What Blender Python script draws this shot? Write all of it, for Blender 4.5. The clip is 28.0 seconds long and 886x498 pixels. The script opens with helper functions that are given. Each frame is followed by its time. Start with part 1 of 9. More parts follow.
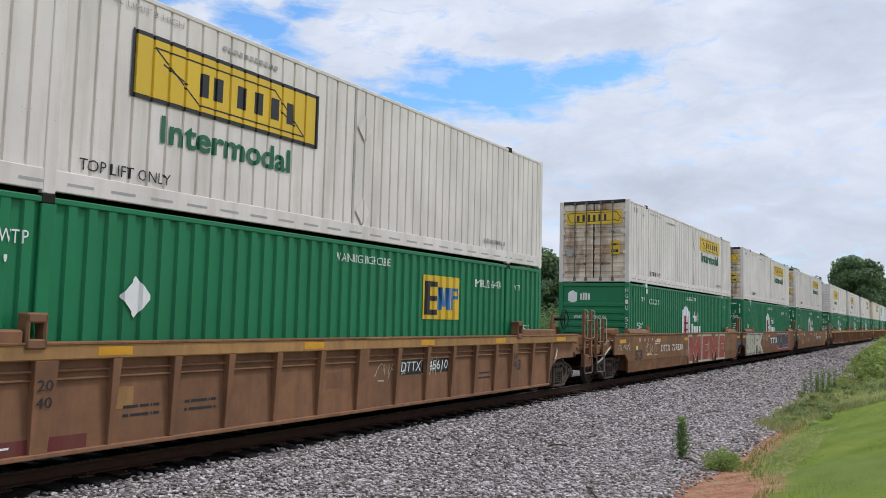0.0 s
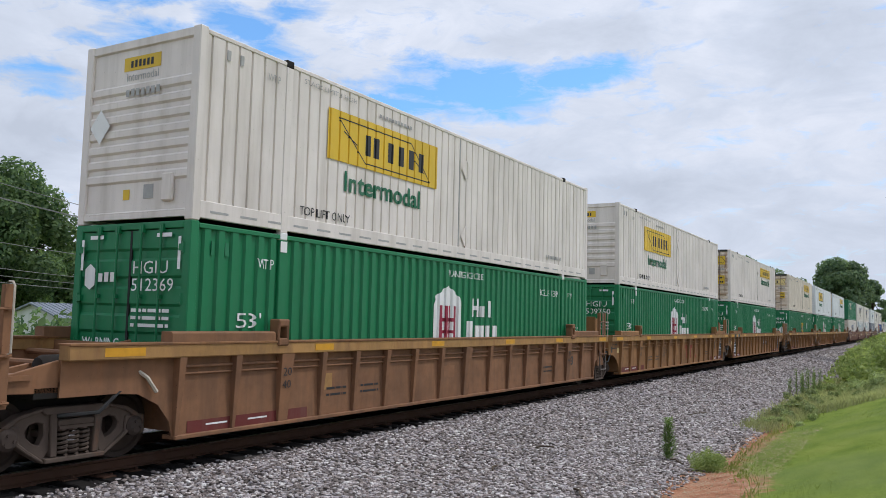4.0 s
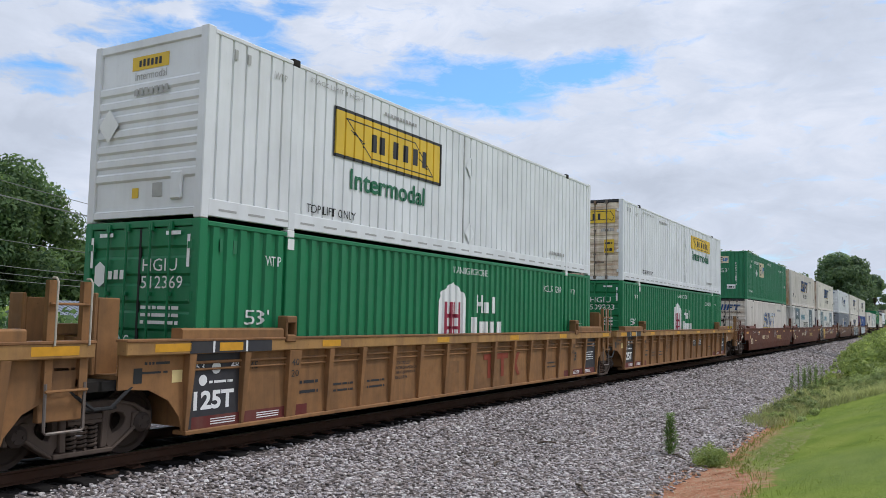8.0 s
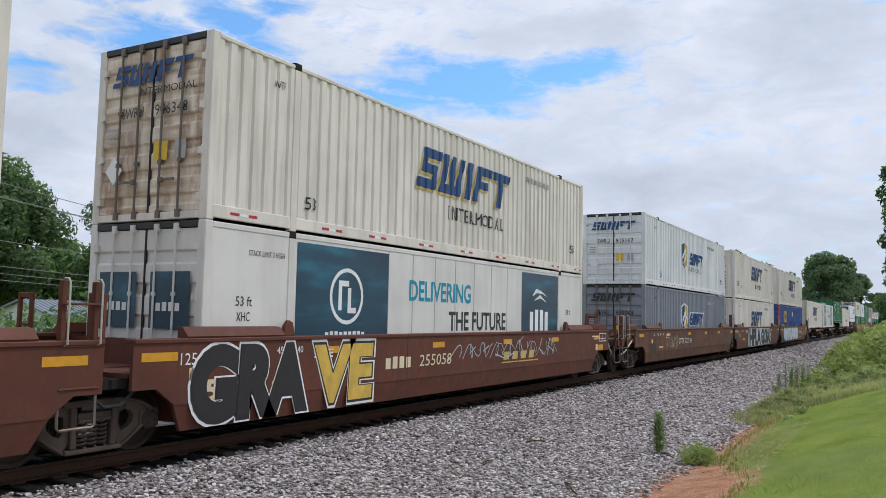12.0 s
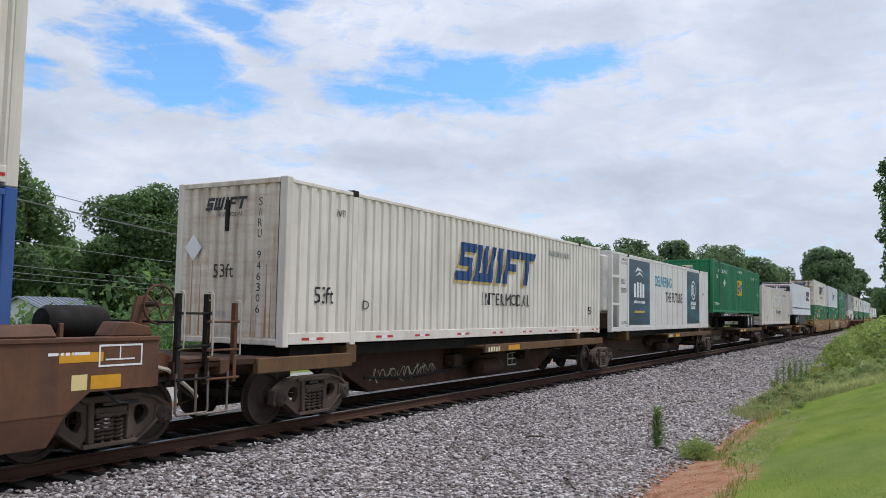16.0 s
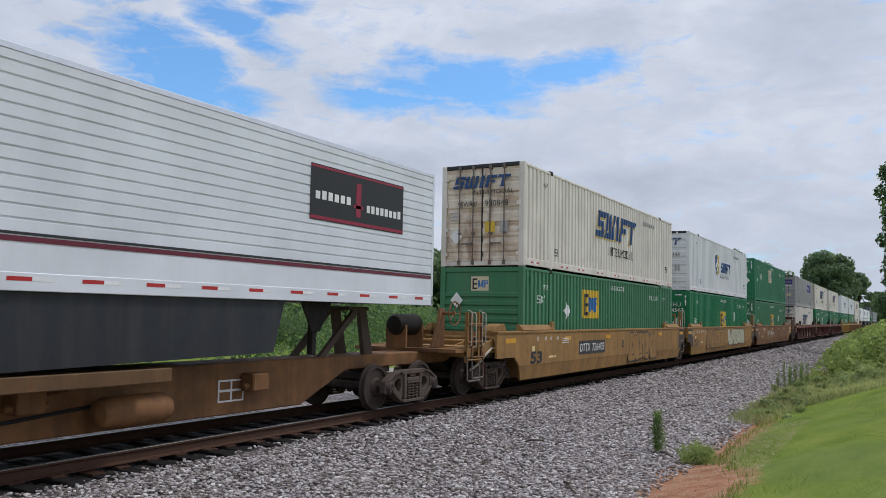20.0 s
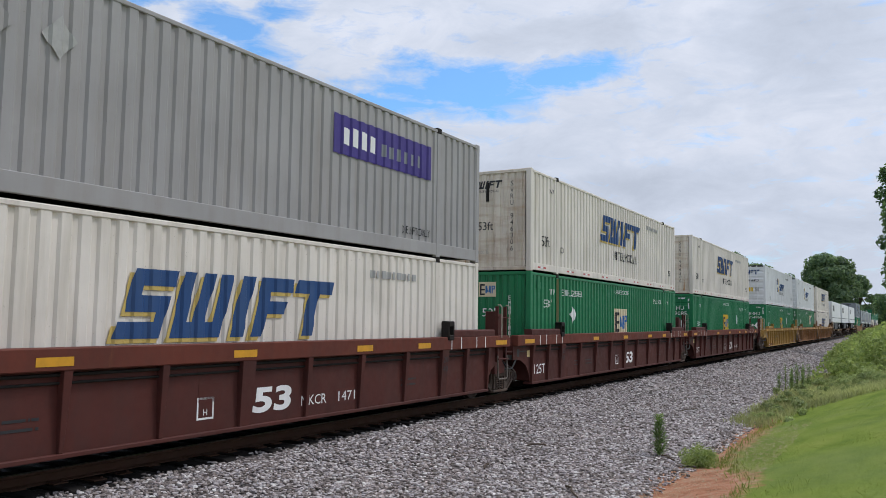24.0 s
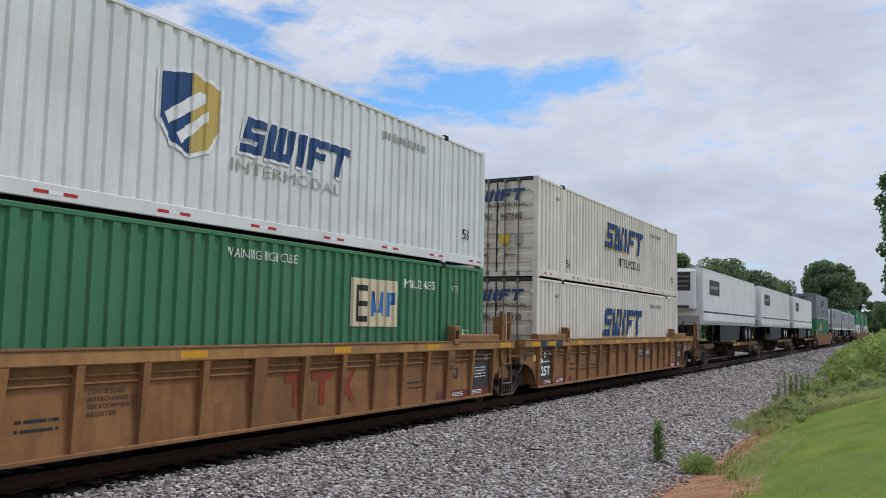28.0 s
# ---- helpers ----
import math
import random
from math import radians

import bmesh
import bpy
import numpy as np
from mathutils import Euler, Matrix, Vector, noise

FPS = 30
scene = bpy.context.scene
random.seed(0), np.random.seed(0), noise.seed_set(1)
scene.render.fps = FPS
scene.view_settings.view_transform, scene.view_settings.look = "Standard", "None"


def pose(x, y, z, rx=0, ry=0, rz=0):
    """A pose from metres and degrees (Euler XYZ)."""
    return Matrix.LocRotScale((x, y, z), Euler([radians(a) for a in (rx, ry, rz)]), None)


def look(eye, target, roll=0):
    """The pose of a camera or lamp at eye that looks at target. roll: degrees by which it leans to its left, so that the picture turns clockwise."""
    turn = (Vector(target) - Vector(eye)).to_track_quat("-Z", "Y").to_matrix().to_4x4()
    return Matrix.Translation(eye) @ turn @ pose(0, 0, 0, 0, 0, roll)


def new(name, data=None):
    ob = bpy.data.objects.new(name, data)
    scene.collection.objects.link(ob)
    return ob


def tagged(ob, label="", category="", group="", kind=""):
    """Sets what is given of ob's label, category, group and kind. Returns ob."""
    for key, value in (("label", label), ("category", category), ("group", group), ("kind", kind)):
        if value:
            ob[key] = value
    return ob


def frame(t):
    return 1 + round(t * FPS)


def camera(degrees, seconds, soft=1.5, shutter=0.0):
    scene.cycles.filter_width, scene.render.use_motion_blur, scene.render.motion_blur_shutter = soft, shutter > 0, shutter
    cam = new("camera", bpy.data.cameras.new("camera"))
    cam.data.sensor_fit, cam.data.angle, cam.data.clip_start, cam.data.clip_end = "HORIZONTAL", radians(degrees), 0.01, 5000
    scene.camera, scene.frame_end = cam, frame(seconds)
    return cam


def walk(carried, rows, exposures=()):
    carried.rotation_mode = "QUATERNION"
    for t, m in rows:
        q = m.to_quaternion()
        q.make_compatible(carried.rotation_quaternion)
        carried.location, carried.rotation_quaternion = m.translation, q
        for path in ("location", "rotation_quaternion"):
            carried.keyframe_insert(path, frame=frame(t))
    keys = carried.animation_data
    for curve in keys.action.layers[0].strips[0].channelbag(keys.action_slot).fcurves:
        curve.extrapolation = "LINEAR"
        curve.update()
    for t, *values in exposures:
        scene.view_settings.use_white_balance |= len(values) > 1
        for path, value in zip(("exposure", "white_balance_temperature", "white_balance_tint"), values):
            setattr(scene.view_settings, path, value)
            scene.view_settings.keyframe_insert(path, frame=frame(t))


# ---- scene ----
cam = camera(57.13, 28.0, soft=0.45)

# The camera stands beside the line, a hand-held pan of a degree or two: seconds, yaw, pitch, lean.
EYE = Vector((10.313, 0.0, 1.987))
PATH = [
    (0, 31.28, 4.76, 1.42), (0.5, 31.42, 4.87, 1.40), (1, 31.31, 4.81, 1.54), (1.5, 31.00, 4.88, 1.60), (2, 31.18, 4.99, 1.40),
    (2.5, 30.96, 5.06, 1.37), (3, 30.69, 4.95, 1.26), (3.5, 30.45, 4.96, 1.30), (5.5, 30.52, 4.71, 1.57), (6, 30.49, 4.73, 1.43),
    (6.5, 30.63, 4.60, 1.29), (7, 30.77, 4.61, 1.20), (7.5, 30.66, 4.52, 1.17), (8, 30.51, 4.63, 1.23), (8.5, 30.24, 4.66, 1.22),
    (9, 30.14, 4.64, 1.26), (9.5, 29.94, 4.75, 1.15), (10, 30.05, 4.81, 1.13), (10.5, 29.72, 4.73, 1.13), (11, 29.54, 4.49, 1.19),
    (11.5, 29.59, 4.52, 1.20), (12, 29.75, 4.58, 1.18), (12.5, 29.54, 4.48, 1.13), (14.5, 29.47, 4.67, 1.06), (15, 29.56, 4.74, 1.22),
    (15.5, 29.56, 4.49, 1.24), (16, 29.63, 4.30, 1.01), (16.5, 29.62, 4.34, 1.04), (17, 29.83, 4.74, 0.92), (17.5, 29.85, 4.81, 1.00),
    (18, 29.57, 4.71, 0.89), (18.5, 29.59, 4.85, 1.10), (19, 29.44, 4.87, 0.91), (19.5, 29.58, 4.75, 1.02), (20, 29.66, 4.55, 1.09),
    (20.5, 29.59, 4.69, 1.20), (21, 29.68, 4.62, 1.24), (21.5, 29.91, 4.73, 0.99), (23.5, 29.70, 4.97, 0.83), (24, 29.70, 4.85, 0.82),
    (24.5, 29.48, 4.73, 0.96), (25, 29.57, 4.57, 1.22), (25.5, 29.42, 4.43, 1.38), (26, 29.62, 4.47, 1.57), (26.5, 29.52, 4.83, 1.25),
    (27, 29.41, 4.95, 1.18), (27.5, 29.48, 4.88, 1.21), (28, 29.70, 5.16, 1.21),
]


def aim(yaw, pitch, lean):
    way = Vector((-math.sin(radians(yaw)) * math.cos(radians(pitch)), math.cos(radians(yaw)) * math.cos(radians(pitch)), math.sin(radians(pitch))))
    return look(EYE, EYE + way, lean)


walk(cam, [(t, aim(a, b, c)) for t, a, b, c in PATH],
     [(t, s, 6350, 12) for t, s in ((0, 0.03), (14, 0.03), (18, 0.02), (19.3, -0.12), (20, -0.18), (21, -0.12), (24, -0.05), (26, -0.08), (28, -0.14))])

# ---------------------------------------------------------------- sky and sun
SUN_ELEVATION, SUN_AZIMUTH = 58.0, 48.0      # azimuth clockwise from +Y


def make_world():
    w = bpy.data.worlds.new("sky")
    scene.world = w
    w.use_nodes = True
    nt = w.node_tree
    nt.nodes.clear()
    N, link = nt.nodes.new, nt.links.new
    out, bg = N("ShaderNodeOutputWorld"), N("ShaderNodeBackground")
    link(bg.outputs[0], out.inputs[0])
    sky = N("ShaderNodeTexSky")
    sky.sky_type, sky.sun_disc = "NISHITA", False
    sky.sun_elevation, sky.sun_rotation = radians(SUN_ELEVATION), radians(SUN_AZIMUTH)
    sky.air_density, sky.dust_density = 1.0, 1.0
    tint = N("ShaderNodeVectorMath")
    tint.operation = "MULTIPLY"
    tint.inputs[1].default_value = (0.104, 0.170, 0.216)
    link(sky.outputs[0], tint.inputs[0])
    co = N("ShaderNodeTexCoord")

    def math_(op, a, b=None, clamp=False):
        n = N("ShaderNodeMath")
        n.operation, n.use_clamp = op, clamp
        for i, v in enumerate((a, b)):
            if v is None:
                continue
            if isinstance(v, (int, float)):
                n.inputs[i].default_value = v
            else:
                link(v, n.inputs[i])
        return n.outputs[0]

    def noise_(scale, detail, stretch=(1, 1, 1), rough=0.55, distort=0.0):
        m = N("ShaderNodeMapping")
        m.inputs["Scale"].default_value = stretch
        link(co.outputs["Generated"], m.inputs[0])
        n = N("ShaderNodeTexNoise")
        n.inputs["Scale"].default_value, n.inputs["Detail"].default_value = scale, detail
        n.inputs["Roughness"].default_value, n.inputs["Distortion"].default_value = rough, distort
        link(m.outputs[0], n.inputs["Vector"])
        return n.outputs["Fac"]

    # the view direction, bent by turbulence, so that the edges of the clouds curl
    turb = N("ShaderNodeTexNoise")
    turb.inputs["Scale"].default_value, turb.inputs["Detail"].default_value, turb.inputs["Roughness"].default_value = 7.5, 9, 0.62
    tm = N("ShaderNodeMapping")
    tm.inputs["Scale"].default_value = (1, 1, 1.8)
    link(co.outputs["Generated"], tm.inputs[0])
    link(tm.outputs[0], turb.inputs["Vector"])
    off, bent, amp = N("ShaderNodeVectorMath"), N("ShaderNodeVectorMath"), N("ShaderNodeVectorMath")
    off.operation, amp.operation, bent.operation = "SUBTRACT", "SCALE", "ADD"
    off.inputs[1].default_value = (0.5, 0.5, 0.5)
    link(turb.outputs["Color"], off.inputs[0])
    link(off.outputs[0], amp.inputs[0])
    amp.inputs["Scale"].default_value = 0.075
    link(amp.outputs[0], bent.inputs[0])
    link(co.outputs["Generated"], bent.inputs[1])

    def dot(v):
        n = N("ShaderNodeVectorMath")
        n.operation = "DOT_PRODUCT"
        n.inputs[1].default_value = v
        link(bent.outputs[0], n.inputs[0])
        return n.outputs["Value"]

    ragged = math_("SUBTRACT", noise_(9.0, 8, (1, 1, 2.2), 0.62), 0.5)
    wisp = math_("SUBTRACT", noise_(17.0, 8, (1, 1, 3.2), 0.66, 0.6), 0.5)
    # Gaps of blue between the clouds: azimuth left of the line, elevation, half width, half height, slant, clearness.
    gaps = [(28.9, 15.7, 5.6, 2.3, 0.0, 1.0), (35.0, 14.5, 3.6, 1.25, -8.0, 0.9), (20.9, 17.0, 3.6, 1.05, 9.0, 1.0), (32.2, 17.5, 2.0, 1.2, 18.0, 0.8),
            (48.9, 16.5, 4.8, 1.9, -22.0, 1.0), (47.2, 14.3, 5.4, 1.35, -5.0, 0.85), (44.2, 18.9, 4.2, 1.35, -26.0, 0.95), (57.0, 14.6, 3.6, 0.95, -3.0, 0.6),
            (54.0, 17.5, 3.0, 0.7, 4.0, 0.55), (41.8, 20.8, 2.6, 1.0, 14.0, 0.8), (51.5, 20.6, 3.4, 0.9, 10.0, 0.7),
            (70.0, 26.0, 10.0, 4.0, 0.0, 0.9), (5.0, 38.0, 14.0, 4.0, 9.0, 0.9), (110.0, 20.0, 16.0, 3.0, -5.0, 0.9), (200.0, 30.0, 14.0, 5.0, 8.0, 0.9)]
    # Grey undersides of thicker cloud, told in the same way.
    shades = [(4.6, 17.4, 3.6, 3.0, -20.0), (33.0, 10.6, 9.0, 0.9, -2.0), (15.0, 9.2, 8.0, 1.1, 3.0), (22.0, 19.6, 5.0, 1.0, 4.0), (52.0, 11.6, 7.0, 1.2, 4.0), (60.0, 32.0, 12.0, 4.0, 0.0)]

    def patch(az, el, rx, rz, slant):
        a, e, s = radians(az), radians(el), radians(slant)
        c = Vector((-math.sin(a) * math.cos(e), math.cos(a) * math.cos(e), math.sin(e)))
        r = Vector((math.cos(a), math.sin(a), 0))
        u = r.cross(c)
        e1, e2 = r * math.cos(s) + u * math.sin(s), u * math.cos(s) - r * math.sin(s)
        ax = math_("DIVIDE", dot(e1), math.sin(radians(rx)))
        az_ = math_("DIVIDE", dot(e2), math.sin(radians(rz)))
        d2 = math_("ADD", math_("POWER", ax, 2.0), math_("POWER", az_, 2.0))
        return math_("MULTIPLY", math_("SUBTRACT", 1.45, math_("MULTIPLY", d2, 0.80)), math_("GREATER_THAN", dot(c), 0.0))
    blue = None
    for az, el, rx, rz, slant, clear in gaps:
        v = math_("ADD", patch(az, el, rx, rz, slant), (clear - 1.0) * 1.3)
        blue = v if blue is None else math_("MAXIMUM", blue, v)
    blue = math_("SUBTRACT", math_("ADD", blue, math_("ADD", math_("MULTIPLY", ragged, 1.2), math_("MULTIPLY", wisp, 2.7))), 0.05)
    blue = math_("MULTIPLY", math_("MULTIPLY", blue, 0.95, clamp=True), 0.95)
    # Cloud brightness: pale cumulus with soft grey bellies.
    big, mid = noise_(3.0, 6, (1, 1, 2.4), 0.55, 0.4), noise_(9.0, 9, (1, 1, 2.2), 0.64, 0.5)
    tone = math_("ADD", math_("MULTIPLY", big, 0.56), math_("MULTIPLY", mid, 0.44))
    for p in shades:
        dark = math_("MULTIPLY", math_("ADD", patch(*p), math_("MULTIPLY", ragged, 1.6)), 0.9, clamp=True)
        tone = math_("SUBTRACT", tone, math_("MULTIPLY", dark, 0.075))
    ramp = N("ShaderNodeValToRGB")
    ramp.color_ramp.elements[0].position, ramp.color_ramp.elements[0].color = 0.32, (0.555, 0.615, 0.715, 1)
    ramp.color_ramp.elements[1].position, ramp.color_ramp.elements[1].color = 0.59, (0.785, 0.835, 0.930, 1)
    k = ramp.color_ramp.elements.new(0.48)
    k.color = (0.670, 0.735, 0.845, 1)
    link(tone, ramp.inputs[0])
    mix = N("ShaderNodeMix")
    mix.data_type = "RGBA"
    link(blue, mix.inputs["Factor"])
    link(ramp.outputs[0], mix.inputs["A"])
    link(tint.outputs[0], mix.inputs["B"])
    # Overcast skies are brighter overhead than at the horizon.
    sep = N("ShaderNodeSeparateXYZ")
    link(co.outputs["Generated"], sep.inputs[0])
    up = math_("MAXIMUM", sep.outputs["Z"], 0.0)
    gain = math_("ADD", 0.935, math_("MULTIPLY", math_("POWER", up, 1.6), 0.25))
    sc = N("ShaderNodeVectorMath")
    sc.operation = "SCALE"
    link(mix.outputs["Result"], sc.inputs[0])
    link(gain, sc.inputs["Scale"])
    link(sc.outputs[0], bg.inputs["Color"])
    bg.inputs["Strength"].default_value = 1.0


make_world()
sun = bpy.data.lights.new("sun", "SUN")
sun.energy, sun.angle, sun.color = 1.78, radians(10), (1.0, 0.98, 0.95)
sun_ob = new("sun", sun)
_a, _e = radians(SUN_AZIMUTH), radians(SUN_ELEVATION)
sun_ob.matrix_world = look((40, 0, 60), Vector((40, 0, 60)) - Vector((math.sin(_a) * math.cos(_e), math.cos(_a) * math.cos(_e), math.sin(_e))))
scene.view_settings.exposure = 0.0


# ---------------------------------------------------------------- materials
def material(name):
    m = bpy.data.materials.new(name)
    m.use_nodes = True
    return m, m.node_tree, m.node_tree.nodes["Principled BSDF"]


def noise_node(nt, scale, detail=4.0, stretch=(1, 1, 1), rough=0.55, space="Object", vary=True):
    co, mp, n = nt.nodes.new("ShaderNodeTexCoord"), nt.nodes.new("ShaderNodeMapping"), nt.nodes.new("ShaderNodeTexNoise")
    mp.inputs["Scale"].default_value = stretch
    nt.links.new(co.outputs[space], mp.inputs[0])
    nt.links.new(mp.outputs[0], n.inputs["Vector"])
    n.inputs["Scale"].default_value, n.inputs["Detail"].default_value, n.inputs["Roughness"].default_value = scale, detail, rough
    if vary:
        n.noise_dimensions = "4D"
        oi, mu = nt.nodes.new("ShaderNodeObjectInfo"), nt.nodes.new("ShaderNodeMath")
        mu.operation = "MULTIPLY"
        mu.inputs[1].default_value = 40.0
        nt.links.new(oi.outputs["Random"], mu.inputs[0])
        nt.links.new(mu.outputs[0], n.inputs["W"])
    return n.outputs["Fac"]


def ramp_node(nt, fac, stops):
    r = nt.nodes.new("ShaderNodeValToRGB")
    e = r.color_ramp.elements
    e[0].position, e[0].color = stops[0][0], (*stops[0][1], 1)
    e[1].position, e[1].color = stops[-1][0], (*stops[-1][1], 1)
    for p, c in stops[1:-1]:
        e.new(p).color = (*c, 1)
    nt.links.new(fac, r.inputs[0])
    return r.outputs[0]


def grey(a):
    return (a, a, a)


def mix_node(nt, fac, a, b, mode="MIX"):
    m = nt.nodes.new("ShaderNodeMix")
    m.data_type, m.blend_type = "RGBA", mode
    for sock, v in ((m.inputs["Factor"], fac), (m.inputs["A"], a), (m.inputs["B"], b)):
        if isinstance(v, (int, float)):
            sock.default_value = v
        elif isinstance(v, tuple):
            sock.default_value = (*v, 1)
        else:
            nt.links.new(v, sock)
    return m.outputs["Result"]


def bump_node(nt, bsdf, height, strength, distance):
    b = nt.nodes.new("ShaderNodeBump")
    b.inputs["Strength"].default_value, b.inputs["Distance"].default_value = strength, distance
    nt.links.new(height, b.inputs["Height"])
    nt.links.new(b.outputs[0], bsdf.inputs["Normal"])


def paint(name, rgb, rough=0.5, dirt=0.35, dirt_rgb=(0.16, 0.13, 0.10), rust=0.0, metal=0.0, blotch=0.0, ledge=0.0):
    """Weathered paint on steel: broad fading, running streaks, specks, and rust where rust > 0."""
    m, nt, bsdf = material(name)
    fade = ramp_node(nt, noise_node(nt, 0.9, 5), [(0.3, tuple(c * 0.88 for c in rgb)), (0.7, tuple(min(1, c * 1.06) for c in rgb))])
    if blotch > 0:
        lo, hi = tuple(0.42 * c + 0.012 for c in rgb), tuple(min(1, c * 1.22) for c in rgb)
        fade = mix_node(nt, ramp_node(nt, noise_node(nt, 0.55, 8, (1, 1, 1.6), 0.66), [(0.44, grey(0)), (0.66, grey(blotch))]), fade, lo)
        fade = mix_node(nt, ramp_node(nt, noise_node(nt, 0.8, 7, (1, 1, 1.2), 0.62), [(0.50, grey(0)), (0.68, grey(blotch))]), fade, hi)
        fade = mix_node(nt, ramp_node(nt, noise_node(nt, 6.5, 9, (1, 1, 0.6), 0.72), [(0.48, grey(0)), (0.70, grey(blotch * 0.75))]), fade, lo)
    streak = ramp_node(nt, noise_node(nt, 3.2, 6, (1, 1, 0.09), 0.62), [(0.46, grey(0)), (0.78, grey(dirt))])
    col = mix_node(nt, streak, fade, dirt_rgb)
    speck = ramp_node(nt, noise_node(nt, 16.0, 6, (1, 1, 0.7), 0.7), [(0.60, grey(0)), (0.74, grey(min(1.0, dirt * 0.9)))])
    col = mix_node(nt, speck, col, tuple(0.55 * a + 0.45 * b for a, b in zip(dirt_rgb, rgb)))
    chips = ramp_node(nt, noise_node(nt, 38.0, 3, (1, 1, 1), 0.6), [(0.69, grey(0)), (0.725, grey(min(0.8, dirt * 1.4)))])
    col = mix_node(nt, chips, col, tuple(0.7 * c for c in dirt_rgb))
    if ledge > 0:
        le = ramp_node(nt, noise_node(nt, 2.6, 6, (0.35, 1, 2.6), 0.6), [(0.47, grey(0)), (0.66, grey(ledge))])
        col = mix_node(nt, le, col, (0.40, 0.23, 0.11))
    if rust > 0:
        r1 = ramp_node(nt, noise_node(nt, 2.1, 9, (1, 1, 0.22), 0.68), [(0.62 - 0.22 * rust, grey(0)), (0.74 - 0.12 * rust, grey(min(1.0, 0.5 + rust)))])
        rc = ramp_node(nt, noise_node(nt, 22, 5), [(0.3, (0.10, 0.035, 0.015)), (0.7, (0.30, 0.12, 0.045))])
        col = mix_node(nt, r1, col, rc)
    nt.links.new(col, bsdf.inputs["Base Color"])
    rg = ramp_node(nt, noise_node(nt, 6.0, 5), [(0.3, grey(rough - 0.08)), (0.7, grey(min(1, rough + 0.16)))])
    nt.links.new(rg, bsdf.inputs["Roughness"])
    bsdf.inputs["Metallic"].default_value = metal
    bsdf.inputs["Specular IOR Level"].default_value = 0.22 if rough >= 0.6 else 0.4
    bump_node(nt, bsdf, noise_node(nt, 5.0, 5), 0.12, 0.02)
    return m


def plain(name, rgb, rough=0.5, metal=0.0, spread=0.12, scale=8.0):
    m, nt, bsdf = material(name)
    nt.links.new(ramp_node(nt, noise_node(nt, scale, 5), [(0.3, tuple(c * (1 - spread) for c in rgb)), (0.7, tuple(min(1, c * (1 + spread)) for c in rgb))]), bsdf.inputs["Base Color"])
    bsdf.inputs["Roughness"].default_value, bsdf.inputs["Metallic"].default_value = rough, metal
    return m


def leaf_mat(name, dark, light, rough=0.6):
    m, nt, bsdf = material(name)
    g = nt.nodes.new("ShaderNodeNewGeometry")
    a = ramp_node(nt, g.outputs["Random Per Island"], [(0.0, dark), (1.0, light)])
    b = ramp_node(nt, noise_node(nt, 0.35, 3), [(0.35, grey(0.7)), (0.65, grey(1.2))])
    col = mix_node(nt, 1.0, a, b, "MULTIPLY")
    nt.links.new(col, bsdf.inputs["Base Color"])
    bsdf.inputs["Roughness"].default_value = rough
    bsdf.inputs["Specular IOR Level"].default_value = 0.25
    # leaves let light through
    tr, mx = nt.nodes.new("ShaderNodeBsdfTranslucent"), nt.nodes.new("ShaderNodeMixShader")
    nt.links.new(mix_node(nt, 1.0, col, (1.25, 1.25, 0.85), "MULTIPLY"), tr.inputs["Color"])
    mx.inputs[0].default_value = 0.5
    nt.links.new(bsdf.outputs[0], mx.inputs[1])
    nt.links.new(tr.outputs[0], mx.inputs[2])
    nt.links.new(mx.outputs[0], nt.nodes["Material Output"].inputs["Surface"])
    return m


def island_mat(name, stops, rough=0.85, speck=60.0):
    """Stones and other loose pieces, each of its own shade."""
    m, nt, bsdf = material(name)
    g = nt.nodes.new("ShaderNodeNewGeometry")
    a = ramp_node(nt, g.outputs["Random Per Island"], stops)
    b = ramp_node(nt, noise_node(nt, speck, 4, vary=False), [(0.3, grey(0.72)), (0.7, grey(1.2))])
    nt.links.new(mix_node(nt, 1.0, a, b, "MULTIPLY"), bsdf.inputs["Base Color"])
    bsdf.inputs["Roughness"].default_value = rough
    return m


def navy_worn():
    """Navy vinyl with its face peeled white in streaks."""
    m, nt, bsdf = material("peeling_navy_decal")
    peel = ramp_node(nt, noise_node(nt, 1.4, 8, (1, 0.9, 1.6), 0.66), [(0.46, grey(0)), (0.56, grey(0.95))])
    blue = ramp_node(nt, noise_node(nt, 5.0, 5), [(0.3, (0.03, 0.075, 0.20)), (0.7, (0.07, 0.13, 0.28))])
    nt.links.new(mix_node(nt, peel, blue, (0.72, 0.71, 0.67)), bsdf.inputs["Base Color"])
    bsdf.inputs["Roughness"].default_value = 0.55
    return m


M = {}
M["jbh_white"] = paint("worn_white_paint", (0.785, 0.715, 0.66), 0.5, 0.46, (0.30, 0.25, 0.18))
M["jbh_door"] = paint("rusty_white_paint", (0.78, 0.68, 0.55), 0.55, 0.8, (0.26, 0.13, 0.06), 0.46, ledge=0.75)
M["jbh_warm"] = paint("yellowed_white_paint", (0.78, 0.69, 0.57), 0.55, 0.45, (0.34, 0.22, 0.12), 0.04)
M["jbh_new"] = paint("clean_white_paint", (0.75, 0.76, 0.77), 0.45, 0.22, (0.35, 0.32, 0.28))
M["trailer_silver"] = paint("silver_white_trailer_skin", (0.73, 0.75, 0.79), 0.38, 0.15, (0.45, 0.44, 0.42))
M["reefer_white"] = paint("off_white_smooth_panel_paint", (0.70, 0.672, 0.632), 0.4, 0.36, (0.42, 0.37, 0.30))
M["rust_stain"] = paint("running_rust_stain", (0.120, 0.092, 0.038), 0.8, 1.0, (0.02, 0.13, 0.05), 0.10)
